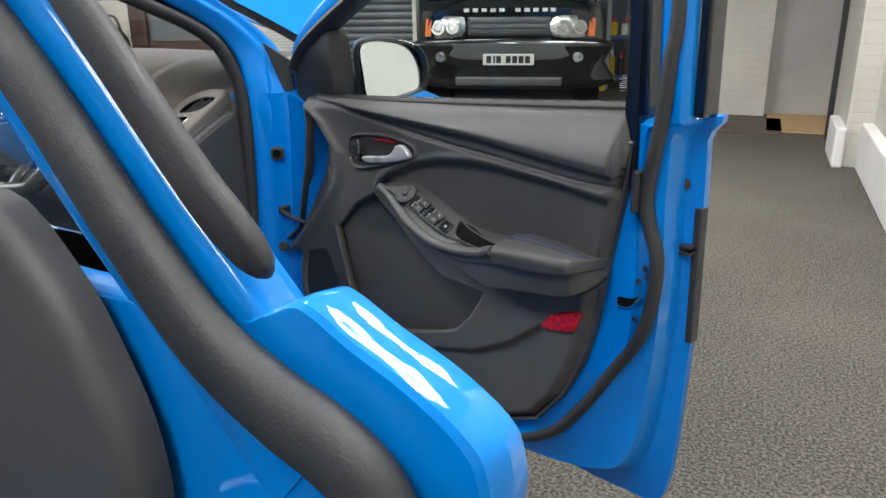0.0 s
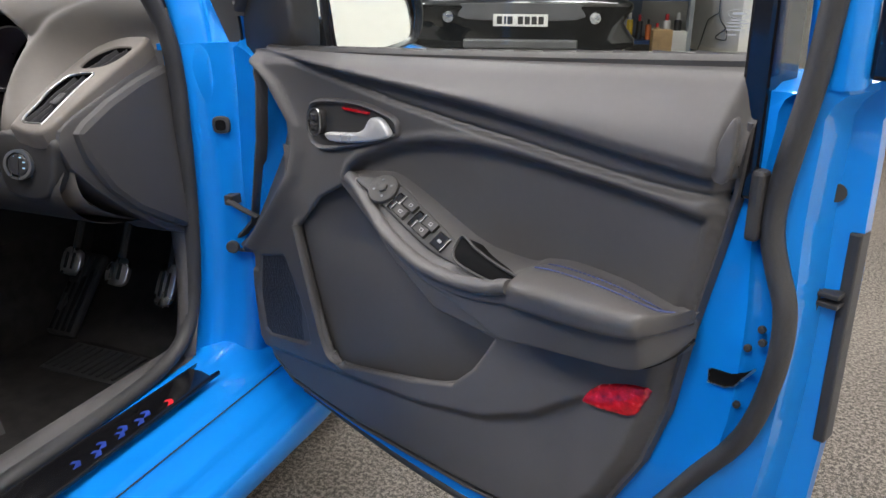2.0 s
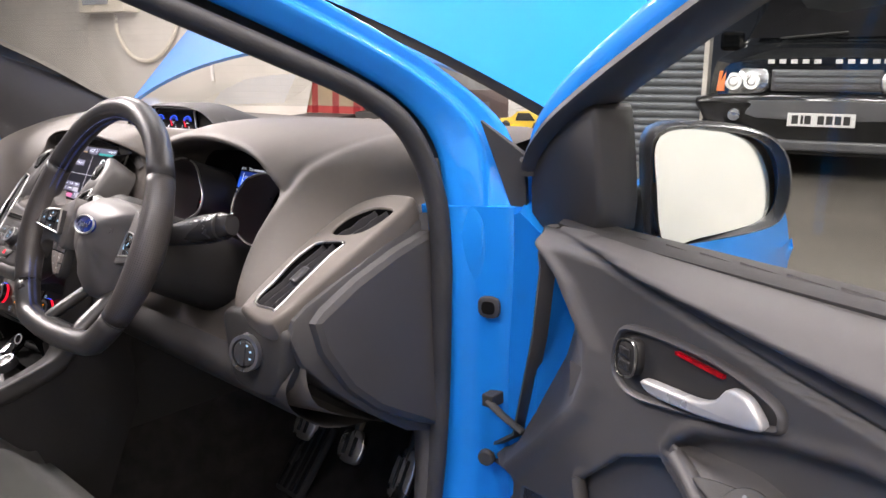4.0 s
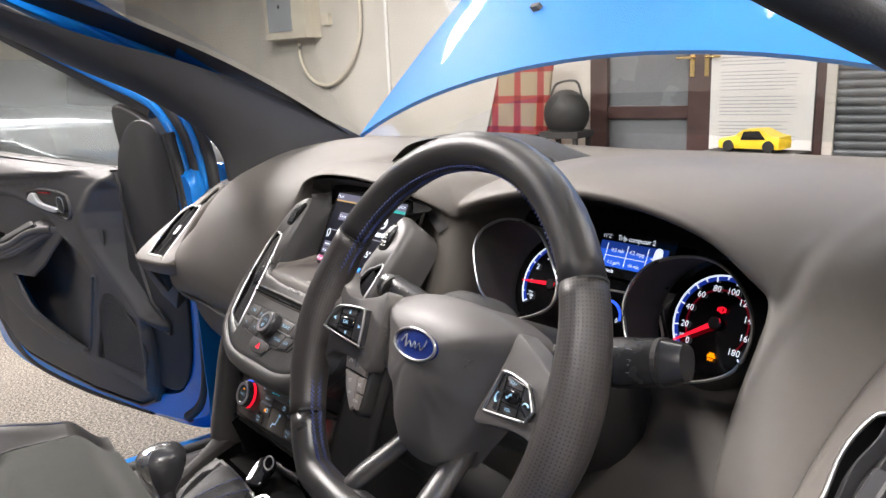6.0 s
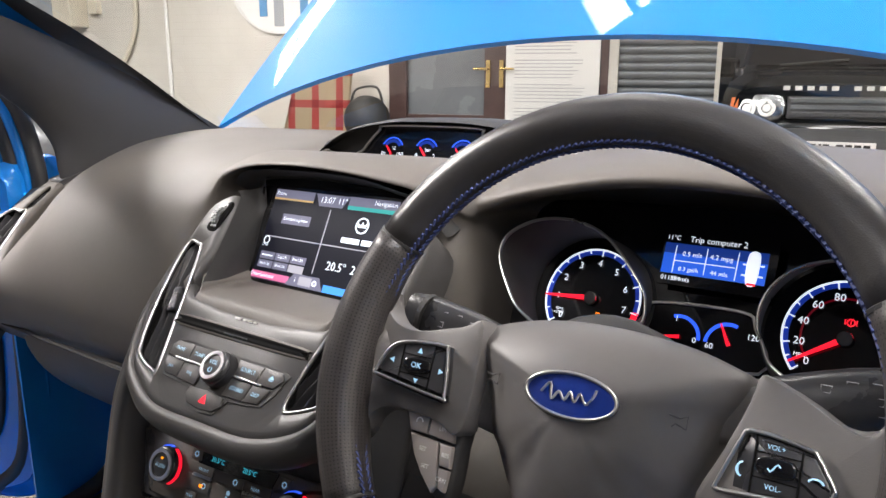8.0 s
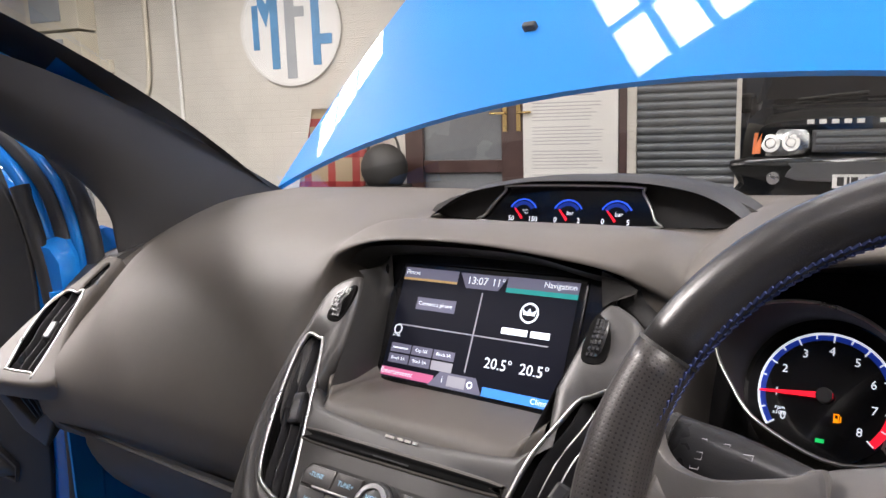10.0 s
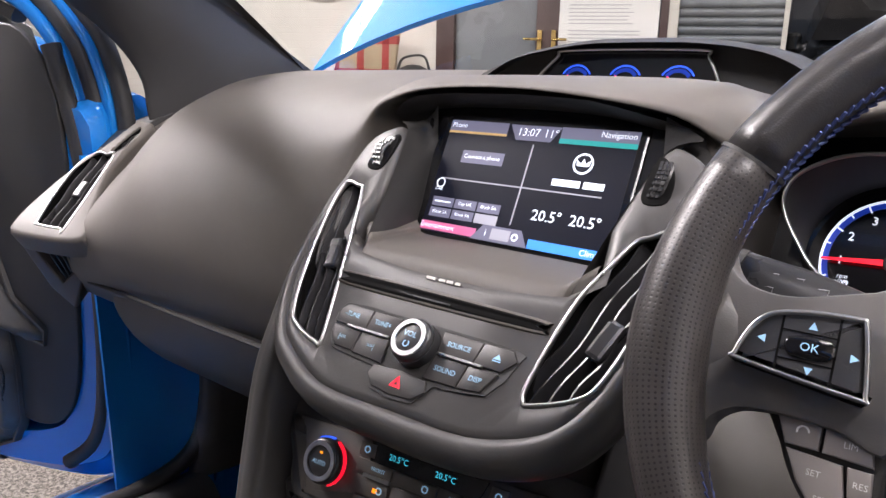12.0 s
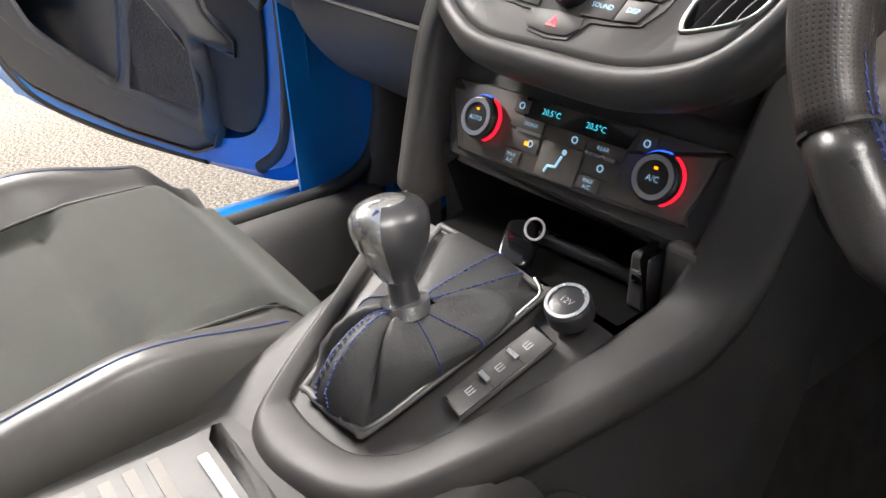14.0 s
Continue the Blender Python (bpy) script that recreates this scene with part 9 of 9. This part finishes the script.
# stalks
for s, root, tip, wide, deep in ((-1, (-0.06, 0.016, -0.085), (-0.185, 0.042, -0.072), 1.0, 1.0), (1, (0.05, 0.016, -0.086), (0.176, 0.05, -0.098), 1.12, 1.3)):
    root, tipv = Vector(root), Vector(tip)
    path = [root.lerp(tipv, t) for t in np.linspace(0, 1, 9)]
    st = part("stalk", tube([WM @ p for p in path], [wide * r for r in (0.012, 0.013, 0.0145, 0.016, 0.017, 0.0175, 0.0165, 0.016, 0.012)], [deep * r for r in (0.009, 0.01, 0.0105, 0.011, 0.0115, 0.012, 0.012, 0.012, 0.009)], 14, tuple(WM.to_3x3() @ Vector((0, 0, 1))), power=2.6), "satin", col, "black control stalk with white symbols", 70)
    for x, dy in ((0.5, 0.007), (0.6, 0.008), (0.7, 0.006), (0.71, -0.002), (0.72, -0.008)):
        c = root.lerp(tipv, x) + Vector((0, dy, 0.0118 * deep - 0.0006 * abs(dy) / 0.004))
        part("mark", tube([WM @ (c + Vector(q)) for q in ((-0.0022, -0.002, 0), (-0.003, 0.002, 0), (0.003, 0.002, 0), (0.0022, -0.002, 0))], 0.0005, 0.0003, 5, closed=True), "ink", st)
    part("stalk_ring", ring(0.0125 * wide, 0.0165 * wide, 0.004, WM @ frame_of(root.lerp(tipv, 0.88), (0, 0, 1), tipv - root), 24), "dark", st)
part("start_button", ring(0.012, 0.016, 0.005, frame_of((0.215, 0.13, 0.86), (1, 0, 0), (0, -1, 0.2)), 28), "alu", dash)

# ---- footwell ----
part("bulkhead", boxes((-0.7, 0.7, 0.62, 0.7, 0.26, 0.95)), "carpet", car)
part("toe_board", smooth_sheet([[(x, 0.36, 0.275), (x, 0.48, 0.34), (x, 0.62, 0.52)] for x in (-0.66, -0.3, 0.1, 0.4, 0.66)], 3, 2), "carpet", car, smooth=60)
tunnel = part("tunnel", smooth_sheet([[(-0.2, y, 0.27), (-0.16, y, 0.45), (-0.11, y, 0.535), (0.11, y, 0.535), (0.16, y, 0.45), (0.2, y, 0.27)] for y in (-0.9, -0.3, 0.1, 0.6)], 3, 2), "carpet", car, smooth=60)
fmat = part("floor_mat", plate(spline([(0.17, -0.2), (0.6, -0.2), (0.61, 0.25), (0.55, 0.36), (0.22, 0.36), (0.17, 0.28)], 3, True), 0.012, Matrix.Translation((0, 0, 0.288)), 0.004), "carpet", car, "black carpet floor mat", 50)
heel = part("heel_pad", plate([(0.32, 0.24), (0.58, 0.24), (0.57, 0.35), (0.31, 0.35)], 0.004, Matrix.Translation((0, 0, 0.293))), "rubber", car)
for i in range(13):
    part("rib", boxes((0.325 + i * 0.02, 0.331 + i * 0.02, 0.25, 0.342, 0.293, 0.297)), "rubber", heel)
rest = frame_of((0.235, 0.42, 0.36), (1, 0, 0), (0, -0.75, 0.66))
ft = part("foot_rest", boxes((-0.04, 0.04, -0.09, 0.11, -0.02, 0.0, rest)), "rubber", car, "ribbed black foot rest", bevel=0.008)
for i in range(4):
    part("rib", boxes((-0.03 + i * 0.018, -0.022 + i * 0.018, -0.08, 0.1, 0, 0.004, rest)), "satin", ft)
for px, py, pz, w, h in ((0.355, 0.335, 0.497, 0.022, 0.024), (0.463, 0.348, 0.484, 0.024, 0.024), (0.575, 0.36, 0.466, 0.019, 0.036)):
    pmx = frame_of((px, py, pz), (1, 0, 0), (0, -0.85, 0.5))
    p = part("pedal", plate(spline([(-w, -h), (w, -h), (w * 0.95, h), (-w * 0.95, h)], 4, True), 0.01, pmx, 0.003), "alu", car, "brushed aluminium pedal with rubber studs", 50)
    part("stud", boxes((-w * 0.6, -w * 0.3, -h * 0.7, h * 0.7, 0, 0.002, pmx), (w * 0.2, w * 0.5, -h * 0.7, h * 0.7, 0, 0.002, pmx)), "rubber", p)
    part("arm", tube([(px, py + 0.01, pz), (px, py + 0.06, pz + 0.1), (px, py + 0.1, pz + 0.2)], 0.008, None, 8), "dark", p)

# ---- centre console ----
def zc(y):
    return 0.65 + 0.4 * (y + 0.04)


console = part("console", smooth_sheet([[(-0.135, y, zc(y) - 0.08), (-0.115, y, zc(y) - 0.015), (-0.08, y, zc(y) - 0.006), (0.0, y, zc(y) - 0.006), (0.08, y, zc(y) - 0.006), (0.115, y, zc(y) - 0.015), (0.135, y, zc(y) - 0.08)] for y in (-0.26, -0.2, -0.1, -0.03)], 3, 3), "console", car, "black centre console with gear lever surround", 60)
for s in (1, -1):
    part("console_side", smooth_sheet([[(s * 0.135, y, zc(y) - 0.078), (s * 0.142, y, zc(y) - 0.14), (s * 0.15, y, 0.36), (s * 0.16, y, 0.27)] for y in (-0.8, -0.26, -0.1, 0.05, 0.3, 0.6)], 3, 2), bpy.data.materials["dark_plastic"], console, smooth=60)
part("rear_console", smooth_sheet([[(-0.1, y, 0.36), (-0.095, y, 0.54), (-0.07, y, 0.567), (0.07, y, 0.567), (0.095, y, 0.54), (0.1, y, 0.36)] for y in (-0.8, -0.5, -0.2)], 3, 3), "console", console, smooth=60)
# low rails beside the lever, and upright pillars beside the climate panel
rows = []
for y, z in ((0.142, 0.952), (0.112, 0.93), (0.092, 0.912), (0.058, 0.875), (0.03, 0.83), (0.009, 0.787), (-0.005, 0.73), (-0.014, 0.69), (-0.02, 0.656), (-0.008, 0.646)):
    rows.append([(-0.166, y + 0.3, z - 0.02), (-0.165, y + 0.1, z - 0.004), (-0.162, y + 0.012, z), (-0.156, y + 0.002, z), (-0.146, y, z), (-0.138, y + 0.003, z), (-0.134, y + 0.012, z), (-0.128, y + 0.05, z - 0.002), (-0.126, y + 0.1, z - 0.004)])
part("console_pillar", smooth_sheet(rows, 3, 3), "stack", console, "grey upright beside the climate panel", 60)
part("pillar_foot", plate([(-0.165, 0.092), (-0.16, -0.004), (-0.146, -0.008), (-0.134, 0.002), (-0.128, 0.092)], 0.003, Matrix.Translation((0, 0, 0.647))), "trim", console)
# raised rim round the lever, running up beside the climate panel: crest and inner edge
RIM = [((-0.155, 0.03, 0.67), (-0.136, 0.03, 0.66)), ((-0.148, -0.01, 0.661), (-0.131, -0.008, 0.652)), ((-0.128, -0.05, 0.648), (-0.114, -0.052, 0.642)), ((-0.1095, -0.09, 0.636), (-0.0965, -0.0923, 0.629)), ((-0.0912, -0.129, 0.6204), (-0.079, -0.131, 0.613)), ((-0.0703, -0.1777, 0.601), (-0.056, -0.176, 0.595)), ((-0.0527, -0.2116, 0.5874), (-0.044, -0.1955, 0.5865)), ((-0.0386, -0.2259, 0.5816), (-0.034, -0.1985, 0.5855)), ((-0.0071, -0.231, 0.5796), (-0.005, -0.199, 0.5855)), ((0.0374, -0.2211, 0.5836), (0.03, -0.194, 0.588)), ((0.0681, -0.2062, 0.5895), (0.052, -0.181, 0.593)), ((0.0831, -0.1909, 0.5956), (0.066, -0.165, 0.599)), ((0.0997, -0.1602, 0.6079), (0.0775, -0.137, 0.61)), ((0.1292, -0.0965, 0.6334), (0.0985, -0.082, 0.632)), ((0.1542, -0.0273, 0.6611), (0.1146, -0.0161, 0.659)), ((0.159, 0.0077, 0.6751), (0.12, 0.004, 0.674)), ((0.162, 0.033, 0.70), (0.126, 0.016, 0.70)), ((0.163, 0.056, 0.75), (0.13, 0.03, 0.74)), ((0.161, 0.082, 0.81), (0.134, 0.05, 0.80)), ((0.155, 0.12, 0.88), (0.14, 0.09, 0.87))]
crest, inner_edge = spline([a for a, b in RIM], 4), spline([b for a, b in RIM], 4)
rows, flank = [], []
for i, (a, b) in enumerate(zip(crest, inner_edge)):
    a, b = Vector(a), Vector(b)
    d = Vector(crest[min(i + 1, len(crest) - 1)]) - Vector(crest[max(i - 1, 0)])
    o = Vector((-d.y, d.x, 0)).normalized()
    if o.dot(a - b) < 0:
        o = -o
    rows.append([b + Vector((0, 0, -0.012)), b + Vector((0, 0, -0.002)), b.lerp(a, 0.12) + Vector((0, 0, 0.0006)), b.lerp(a, 0.85), a.lerp(b, 0.05) + Vector((0, 0, -0.0004)), a + o * 0.003 + Vector((0, 0, -0.004)), a + o * 0.0065 + Vector((0, 0, -0.016)), a + o * 0.0065 + Vector((0, 0, -0.026)), a + o * 0.002 + Vector((0, 0, -0.028))])
    flank.append([a + o * 0.002 + Vector((0, 0, -0.024)), a + o * 0.004 + Vector((0, 0, -0.06)), a + o * 0.012 + Vector((0, 0, -0.14)), a + o * 0.018 + Vector((0, 0, -0.32))])
part("console_rim", sheet([[tuple(p) for p in r] for r in rows]), "console", console, "black rim round the gear lever sweeping up to the dash", 50)
# flank below the crest takes a darker colour than the rim
part("console_flank", sheet([[tuple(p) for p in r] for r in flank]), surface("console_flank_black", (0.017, 0.016, 0.016), 0.75, 0, 0, 0.25, 12, 0.3, 700), console, "dull black flank of the console", 60)
# oddments tray, its inner shade put into a near-zero black
tray = part("tray", sheet([[tuple(Vector(p)) for p in r] for r in ([(-0.102, -0.005, 0.692), (-0.098, 0.008, 0.7), (0.098, 0.008, 0.7), (0.102, -0.005, 0.692)], [(-0.1, 0.01, 0.645), (-0.095, 0.1, 0.66), (0.095, 0.1, 0.66), (0.1, 0.01, 0.645)], [(-0.098, -0.015, 0.642), (-0.09, 0.08, 0.64), (0.09, 0.08, 0.64), (0.098, -0.015, 0.642)], [(-0.098, -0.015, 0.642), (-0.02, -0.012, 0.64), (0.02, -0.012, 0.64), (0.098, -0.015, 0.642)])]), "void", console, "open oddments tray, shade black inside")
part("port", boxes((0.087, 0.097, 0.0065, 0.0085, 0.664, 0.674)), "alu", tray, "small metal port", bevel=0.0008)
part("port_slot", boxes((0.089, 0.095, 0.0058, 0.007, 0.667, 0.671)), "gloss", tray)
part("tray_side", boxes((-0.132, -0.104, 0.014, 0.1, 0.6, 0.7)), "trim", tray, bevel=0.004)
part("tray_side", boxes((0.106, 0.13, 0.014, 0.1, 0.6, 0.7)), "trim", tray, bevel=0.004)
part("stack_core", boxes((-0.14, 0.14, 0.104, 0.4, 0.4, 0.84)), "dark", console)
part("card_reader", boxes((0.084, 0.1, 0.008, 0.04, 0.642, 0.686)), "trim", tray, bevel=0.003)
# gear lever
bo = [(-0.062, -0.034), (0.04, -0.036), (0.05, -0.046), (0.036, -0.17), (0.024, -0.184), (-0.028, -0.188), (-0.04, -0.176), (-0.07, -0.05)]
GB = spline([(x, y, zc(y) + 0.003) for x, y in bo], 5, True)
closed_bar(GB, 0.003, 0.0024, (0, -0.4, 1), "trim", console, "gaiter_frame", "black gaiter frame")
part("frame_strip", tube(spline([(x, y, zc(y) + 0.0055) for x, y in ((0.036, -0.034), (0.048, -0.04), (0.05, -0.052), (0.043, -0.11), (0.036, -0.17), (0.024, -0.184), (-0.02, -0.187))], 5), 0.0012, 0.0016, 8, (0, -0.4, 1)), "chrome", console, "bright metal strip on the gaiter frame", 70)
c0, c1 = np.array((-0.006, -0.115, 0.612)), np.array((0.004, -0.124, 0.658))
rows = []
for t, w in ((0.0, 0.97), (0.1, 0.93), (0.25, 0.85), (0.4, 0.71), (0.55, 0.55), (0.7, 0.4), (0.85, 0.28), (0.94, 0.23), (1.0, 0.21)):
    c = c0 + (c1 - c0) * t
    row = []
    for i, p in enumerate(GB):
        fold = 1 + 0.2 * math.sin(i * 0.63) * math.sin(math.pi * t ** 0.7) + 0.09 * math.sin(i * 1.7 + 5 * t) * math.sin(math.pi * t)
        q = c + (np.array(p) - np.array((-0.006, -0.115, zc(-0.115)))) * w * fold * np.array((1, 1, max(0, 1 - t)))
        q[2] = zc(q[1]) * (1 - t) + c1[2] * t + 0.012 * math.sin(math.pi * t) + 0.007 * math.sin(math.pi * t) * math.sin(i * 0.9)
        row.append(tuple(q))
    rows.append(row)
gait = part("gaiter", sheet(rows, False, True), "rubber", car, "black leather gear gaiter with blue stitching", 180)
bm = bmesh.new()
for i0 in (3, 12, 22, 32):
    for off in (0, 1):
        for a, b in zip(rows, rows[1:]):
            p, q = Vector(a[(i0 + off) % len(a)]), Vector(b[(i0 + off) % len(b)])
            for f in np.linspace(0, 0.8, 4):
                c = p.lerp(q, f + 0.1) + Vector((0, -0.0006, 0.0012))
                d = (q - p) * 0.14
                if d.length > 1e-5:
                    box(bm, -d.length / 2, d.length / 2, -0.0006, 0.0006, -0.0006, 0.0006, Matrix.Translation(c) @ d.to_track_quat("X", "Z").to_matrix().to_4x4())
part("stitching", bm, "stitch", gait)
ax = Vector((-0.22, 0.02, 1)).normalized()
k0 = Vector(c1)
lever = part("gear_lever", tube([k0 - ax * 0.006, k0 + ax * 0.004], 0.017, None, 20), "alu", car, "chrome collared gear lever", 60)
part("stem", tube([k0 + ax * t for t in (0.0, 0.02, 0.035)], [0.011, 0.0095, 0.011], None, 16), "satin", lever, smooth=60)
K = [(0.03, 0.0115, 0.0125), (0.038, 0.0145, 0.016), (0.05, 0.0185, 0.021), (0.062, 0.0215, 0.0255), (0.074, 0.0228, 0.028), (0.083, 0.0225, 0.0275), (0.09, 0.019, 0.0235), (0.0955, 0.011, 0.014), (0.097, 0.001, 0.001)]
K = [(0.02 + (h - 0.03) * 0.8, a, b) for h, a, b in K]
krow = [[tuple(k0 + ax * h + Vector((a * math.cos(q) - 0.004, b * math.sin(q) + 0.1 * (h - 0.03) * 0.2, 0))) for q in np.linspace(0, 2 * math.pi, 28, endpoint=False)] for h, a, b in K]
part("gear_knob", sheet(krow, False, True), "knobmetal", lever, "polished metal gear knob", 180)
part("knob_side", sheet([[tuple(Vector(p) + (Vector(p) - (k0 + ax * 0.045)).normalized() * 0.0012) for p in r[-3:] + r[:11]] for r in krow[:8]]), "satin", lever, smooth=180)
kn_n = Vector((-0.1, -0.62, 0.78)).normalized()
kt = frame_of(k0 + ax * 0.048 + Vector((-0.004, 0.001, 0)) + kn_n * 0.0255, (1, 0, 0), kn_n)
part("shift_mark", boxes(*[(x - 0.0006, x + 0.0006, -0.006, 0.006, -0.003, 0.0008, kt) for x in (-0.006, 0.0, 0.006)], (-0.006, 0.006, -0.0006, 0.0006, -0.003, 0.0008, kt)), "stitch", lever)
# socket and switch row
so = frame_of((0.078, -0.04, zc(-0.04) + 0.002), (1, 0, 0), (0, -0.4, 1))
sk = part("power_socket", disc(0.0165, 0.014, at(so, 0, 0, 0.014), 36, 0.003), "satin", car, "round power socket lid with a bright ring", 50)
part("ring", ring(0.0125, 0.0152, 0.002, at(so, 0, 0, 0.0152), 36), "alu", sk)
words("12V", 0.0068, at(so, 0, 0, 0.0146), "ink", sk)
sr = frame_of((0.071, -0.096, zc(-0.096) + 0.001), (0.12, 1, 0.4), (0, -0.4, 1))
srow = part("console_switch", plate(spline([(-0.041, -0.0095), (-0.036, -0.0115), (0.032, -0.0115), (0.037, -0.009), (0.037, 0.007), (0.033, 0.0105), (-0.034, 0.0105), (-0.04, 0.007)], 4, True), 0.004, at(sr, 0, 0, 0.0032), 0.001), "trim", car, "black rocker switch strip on the console", 50)
for x in (-0.012, 0.012):
    part("divider", boxes((x - 0.0018, x + 0.0018, -0.005, 0.005, 0.004, 0.007, sr)), "alu", srow)
for x in (-0.025, 0.0, 0.024):
    part("mark", boxes(*[(x - 0.003, x + 0.003, q - 0.0004, q + 0.0004, 0.0032, 0.0035, sr) for q in (-0.0024, 0.0, 0.0024)], (x - 0.003, x - 0.0022, -0.0024, 0.0024, 0.0032, 0.0035, sr)), "ink", srow)
    part("key_gap", boxes((x + 0.0125, x + 0.0129, -0.0105, 0.0098, 0.003, 0.0034, sr)), "void", srow)
# cup holder shutter with slats
cup = part("cup_shutter", plate(spline([(-0.06, -0.56), (0.06, -0.56), (0.062, -0.27), (0.05, -0.256), (-0.05, -0.256), (-0.062, -0.27)], 3, True), 0.006, Matrix.Translation((0, 0, 0.575)), 0.002), "trim", car, "ribbed sliding cup holder shutter", 50)
for i in range(16):
    part("rib", boxes((-0.054, 0.054, -0.54 + i * 0.016, -0.532 + i * 0.016, 0.5745, 0.577)), "dash", cup)
part("pull", boxes((-0.036, 0.036, -0.272, -0.264, 0.5745, 0.579)), "handle", cup, "bright metal pull strip", bevel=0.0015)

# ---- seats ----
def seat_top(dx, dy):
    """Height of the cushion: hollow centre, raised bolsters, rolled front with a thigh pad."""
    z = 0.5 + 0.062 * step((dy + 0.55) / 0.5) - 0.05 * step((dy + 0.035) / 0.06)
    ax = np.abs(dx)
    fade = 0.35 + 0.65 * step((-dy - 0.02) / 0.16)
    z = z + fade * 0.058 * step((ax - 0.135) / 0.065) - 0.15 * step((ax - 0.222) / 0.03) + 0.006 * (1 - (dx / 0.16) ** 2) * (ax < 0.16)
    pad = step((0.168 - ax) / 0.03) * step((dy + 0.155) / 0.028)
    return z + 0.016 * pad - 0.006 * np.exp(-((dy + 0.16) / 0.008) ** 2) * (ax < 0.15)


def grid_sheet(xs, ys, cx, front, lift):
    return sheet([[(cx + x, front + y, float(seat_top(x, y)) + lift) for x in xs] for y in ys])


def build_seat(cx, front, name, label):
    ys = np.linspace(-0.52, 0.03, 56)
    seat = part(name, grid_sheet(np.linspace(-0.25, 0.25, 61), ys, cx, front, 0.0), "seatleather", car, label, 180)
    part("seat_centre", grid_sheet(np.linspace(-0.158, 0.158, 45), ys, cx, front, 0.003), "cloth", seat, "dark olive-grey suede seat centre", 180)
    for s in (1, -1):
        part("piping", tube([(cx + s * 0.16, front + y, float(seat_top(0.16, y)) + 0.003) for y in np.linspace(-0.5, -0.02, 24)], 0.0018, None, 6), "dark", seat)
        part("stitching", tube([(cx + s * 0.205, front + y, float(seat_top(0.205, y)) + 0.0006) for y in np.linspace(-0.5, -0.02, 24)], 0.0007, None, 5), "stitch", seat, "blue seam thread")
    part("cushion_side", boxes((cx - 0.225, cx + 0.225, front - 0.5, front - 0.02, 0.3, 0.47)), "dark", seat, bevel=0.03)
    back = []
    for t, w in ((0.0, 1.0), (0.3, 1.0), (0.6, 0.95), (0.85, 0.8), (1.0, 0.6)):
        y, z = front - 0.52 - 0.18 * t, 0.5 + 0.62 * t
        back.append([(cx + x * w, y + d, z) for x, d in ((-0.24, -0.06), (-0.25, 0.05), (-0.2, 0.075), (-0.15, 0.02), (0, 0.012), (0.15, 0.02), (0.2, 0.075), (0.25, 0.05), (0.24, -0.06))])
    part("backrest", smooth_sheet(back, 4, 4), "seatleather", seat, smooth=180)
    part("rail", boxes((cx - 0.19, cx - 0.16, front - 0.55, front - 0.1, 0.27, 0.31), (cx + 0.16, cx + 0.19, front - 0.55, front - 0.1, 0.27, 0.31)), "dark", seat)
    return seat


build_seat(-0.335, -0.115, "passenger_seat", "black leather sports seat with a suede centre")
build_seat(0.36, -0.075, "driver_seat", "black leather sports seat beside the open door")

# ---- loose things in the tray ----
CAR = pose(0, 0, 0, 0, -1.0, 0)
key = holder("car_key", "black remote key fob with a steel ring", "key", CAR @ pose(-0.012, -0.006, 0.645, 0, 0, 35) @ Matrix.Scale(0.66, 4))
kb = plate(spline([(-0.018, -0.032), (0.018, -0.032), (0.02, 0.02), (0.012, 0.034), (-0.012, 0.034), (-0.02, 0.02)], 4, True), 0.016, pose(0, 0, 0.02, 20, 0, 0), 0.005)
part("fob", kb, "gloss", key, smooth=50)
part("ring", tube([pose(0.018, 0.006, 0.034, 62, 15, -25) @ Vector((0.012 * math.cos(q), 0.0125 * math.sin(q), 0)) for q in np.linspace(0, 2 * math.pi, 28, endpoint=False)], 0.0016, None, 8, (0.3, 0.2, 1), True), "handle", key, "steel split ring", 60)
pen = holder("pen", "black pen lying in the tray", "pen", CAR @ pose(0.03, 0.03, 0.642, 0, 0, 6))
part("barrel", tube([(-0.055, 0, 0.006), (0.045, 0, 0.006)], 0.0065, None, 14), "satin", pen, smooth=60)
part("cap", tube([(0.045, 0, 0.006), (0.056, 0, 0.006)], 0.0055, None, 14), "dark", pen, smooth=60)
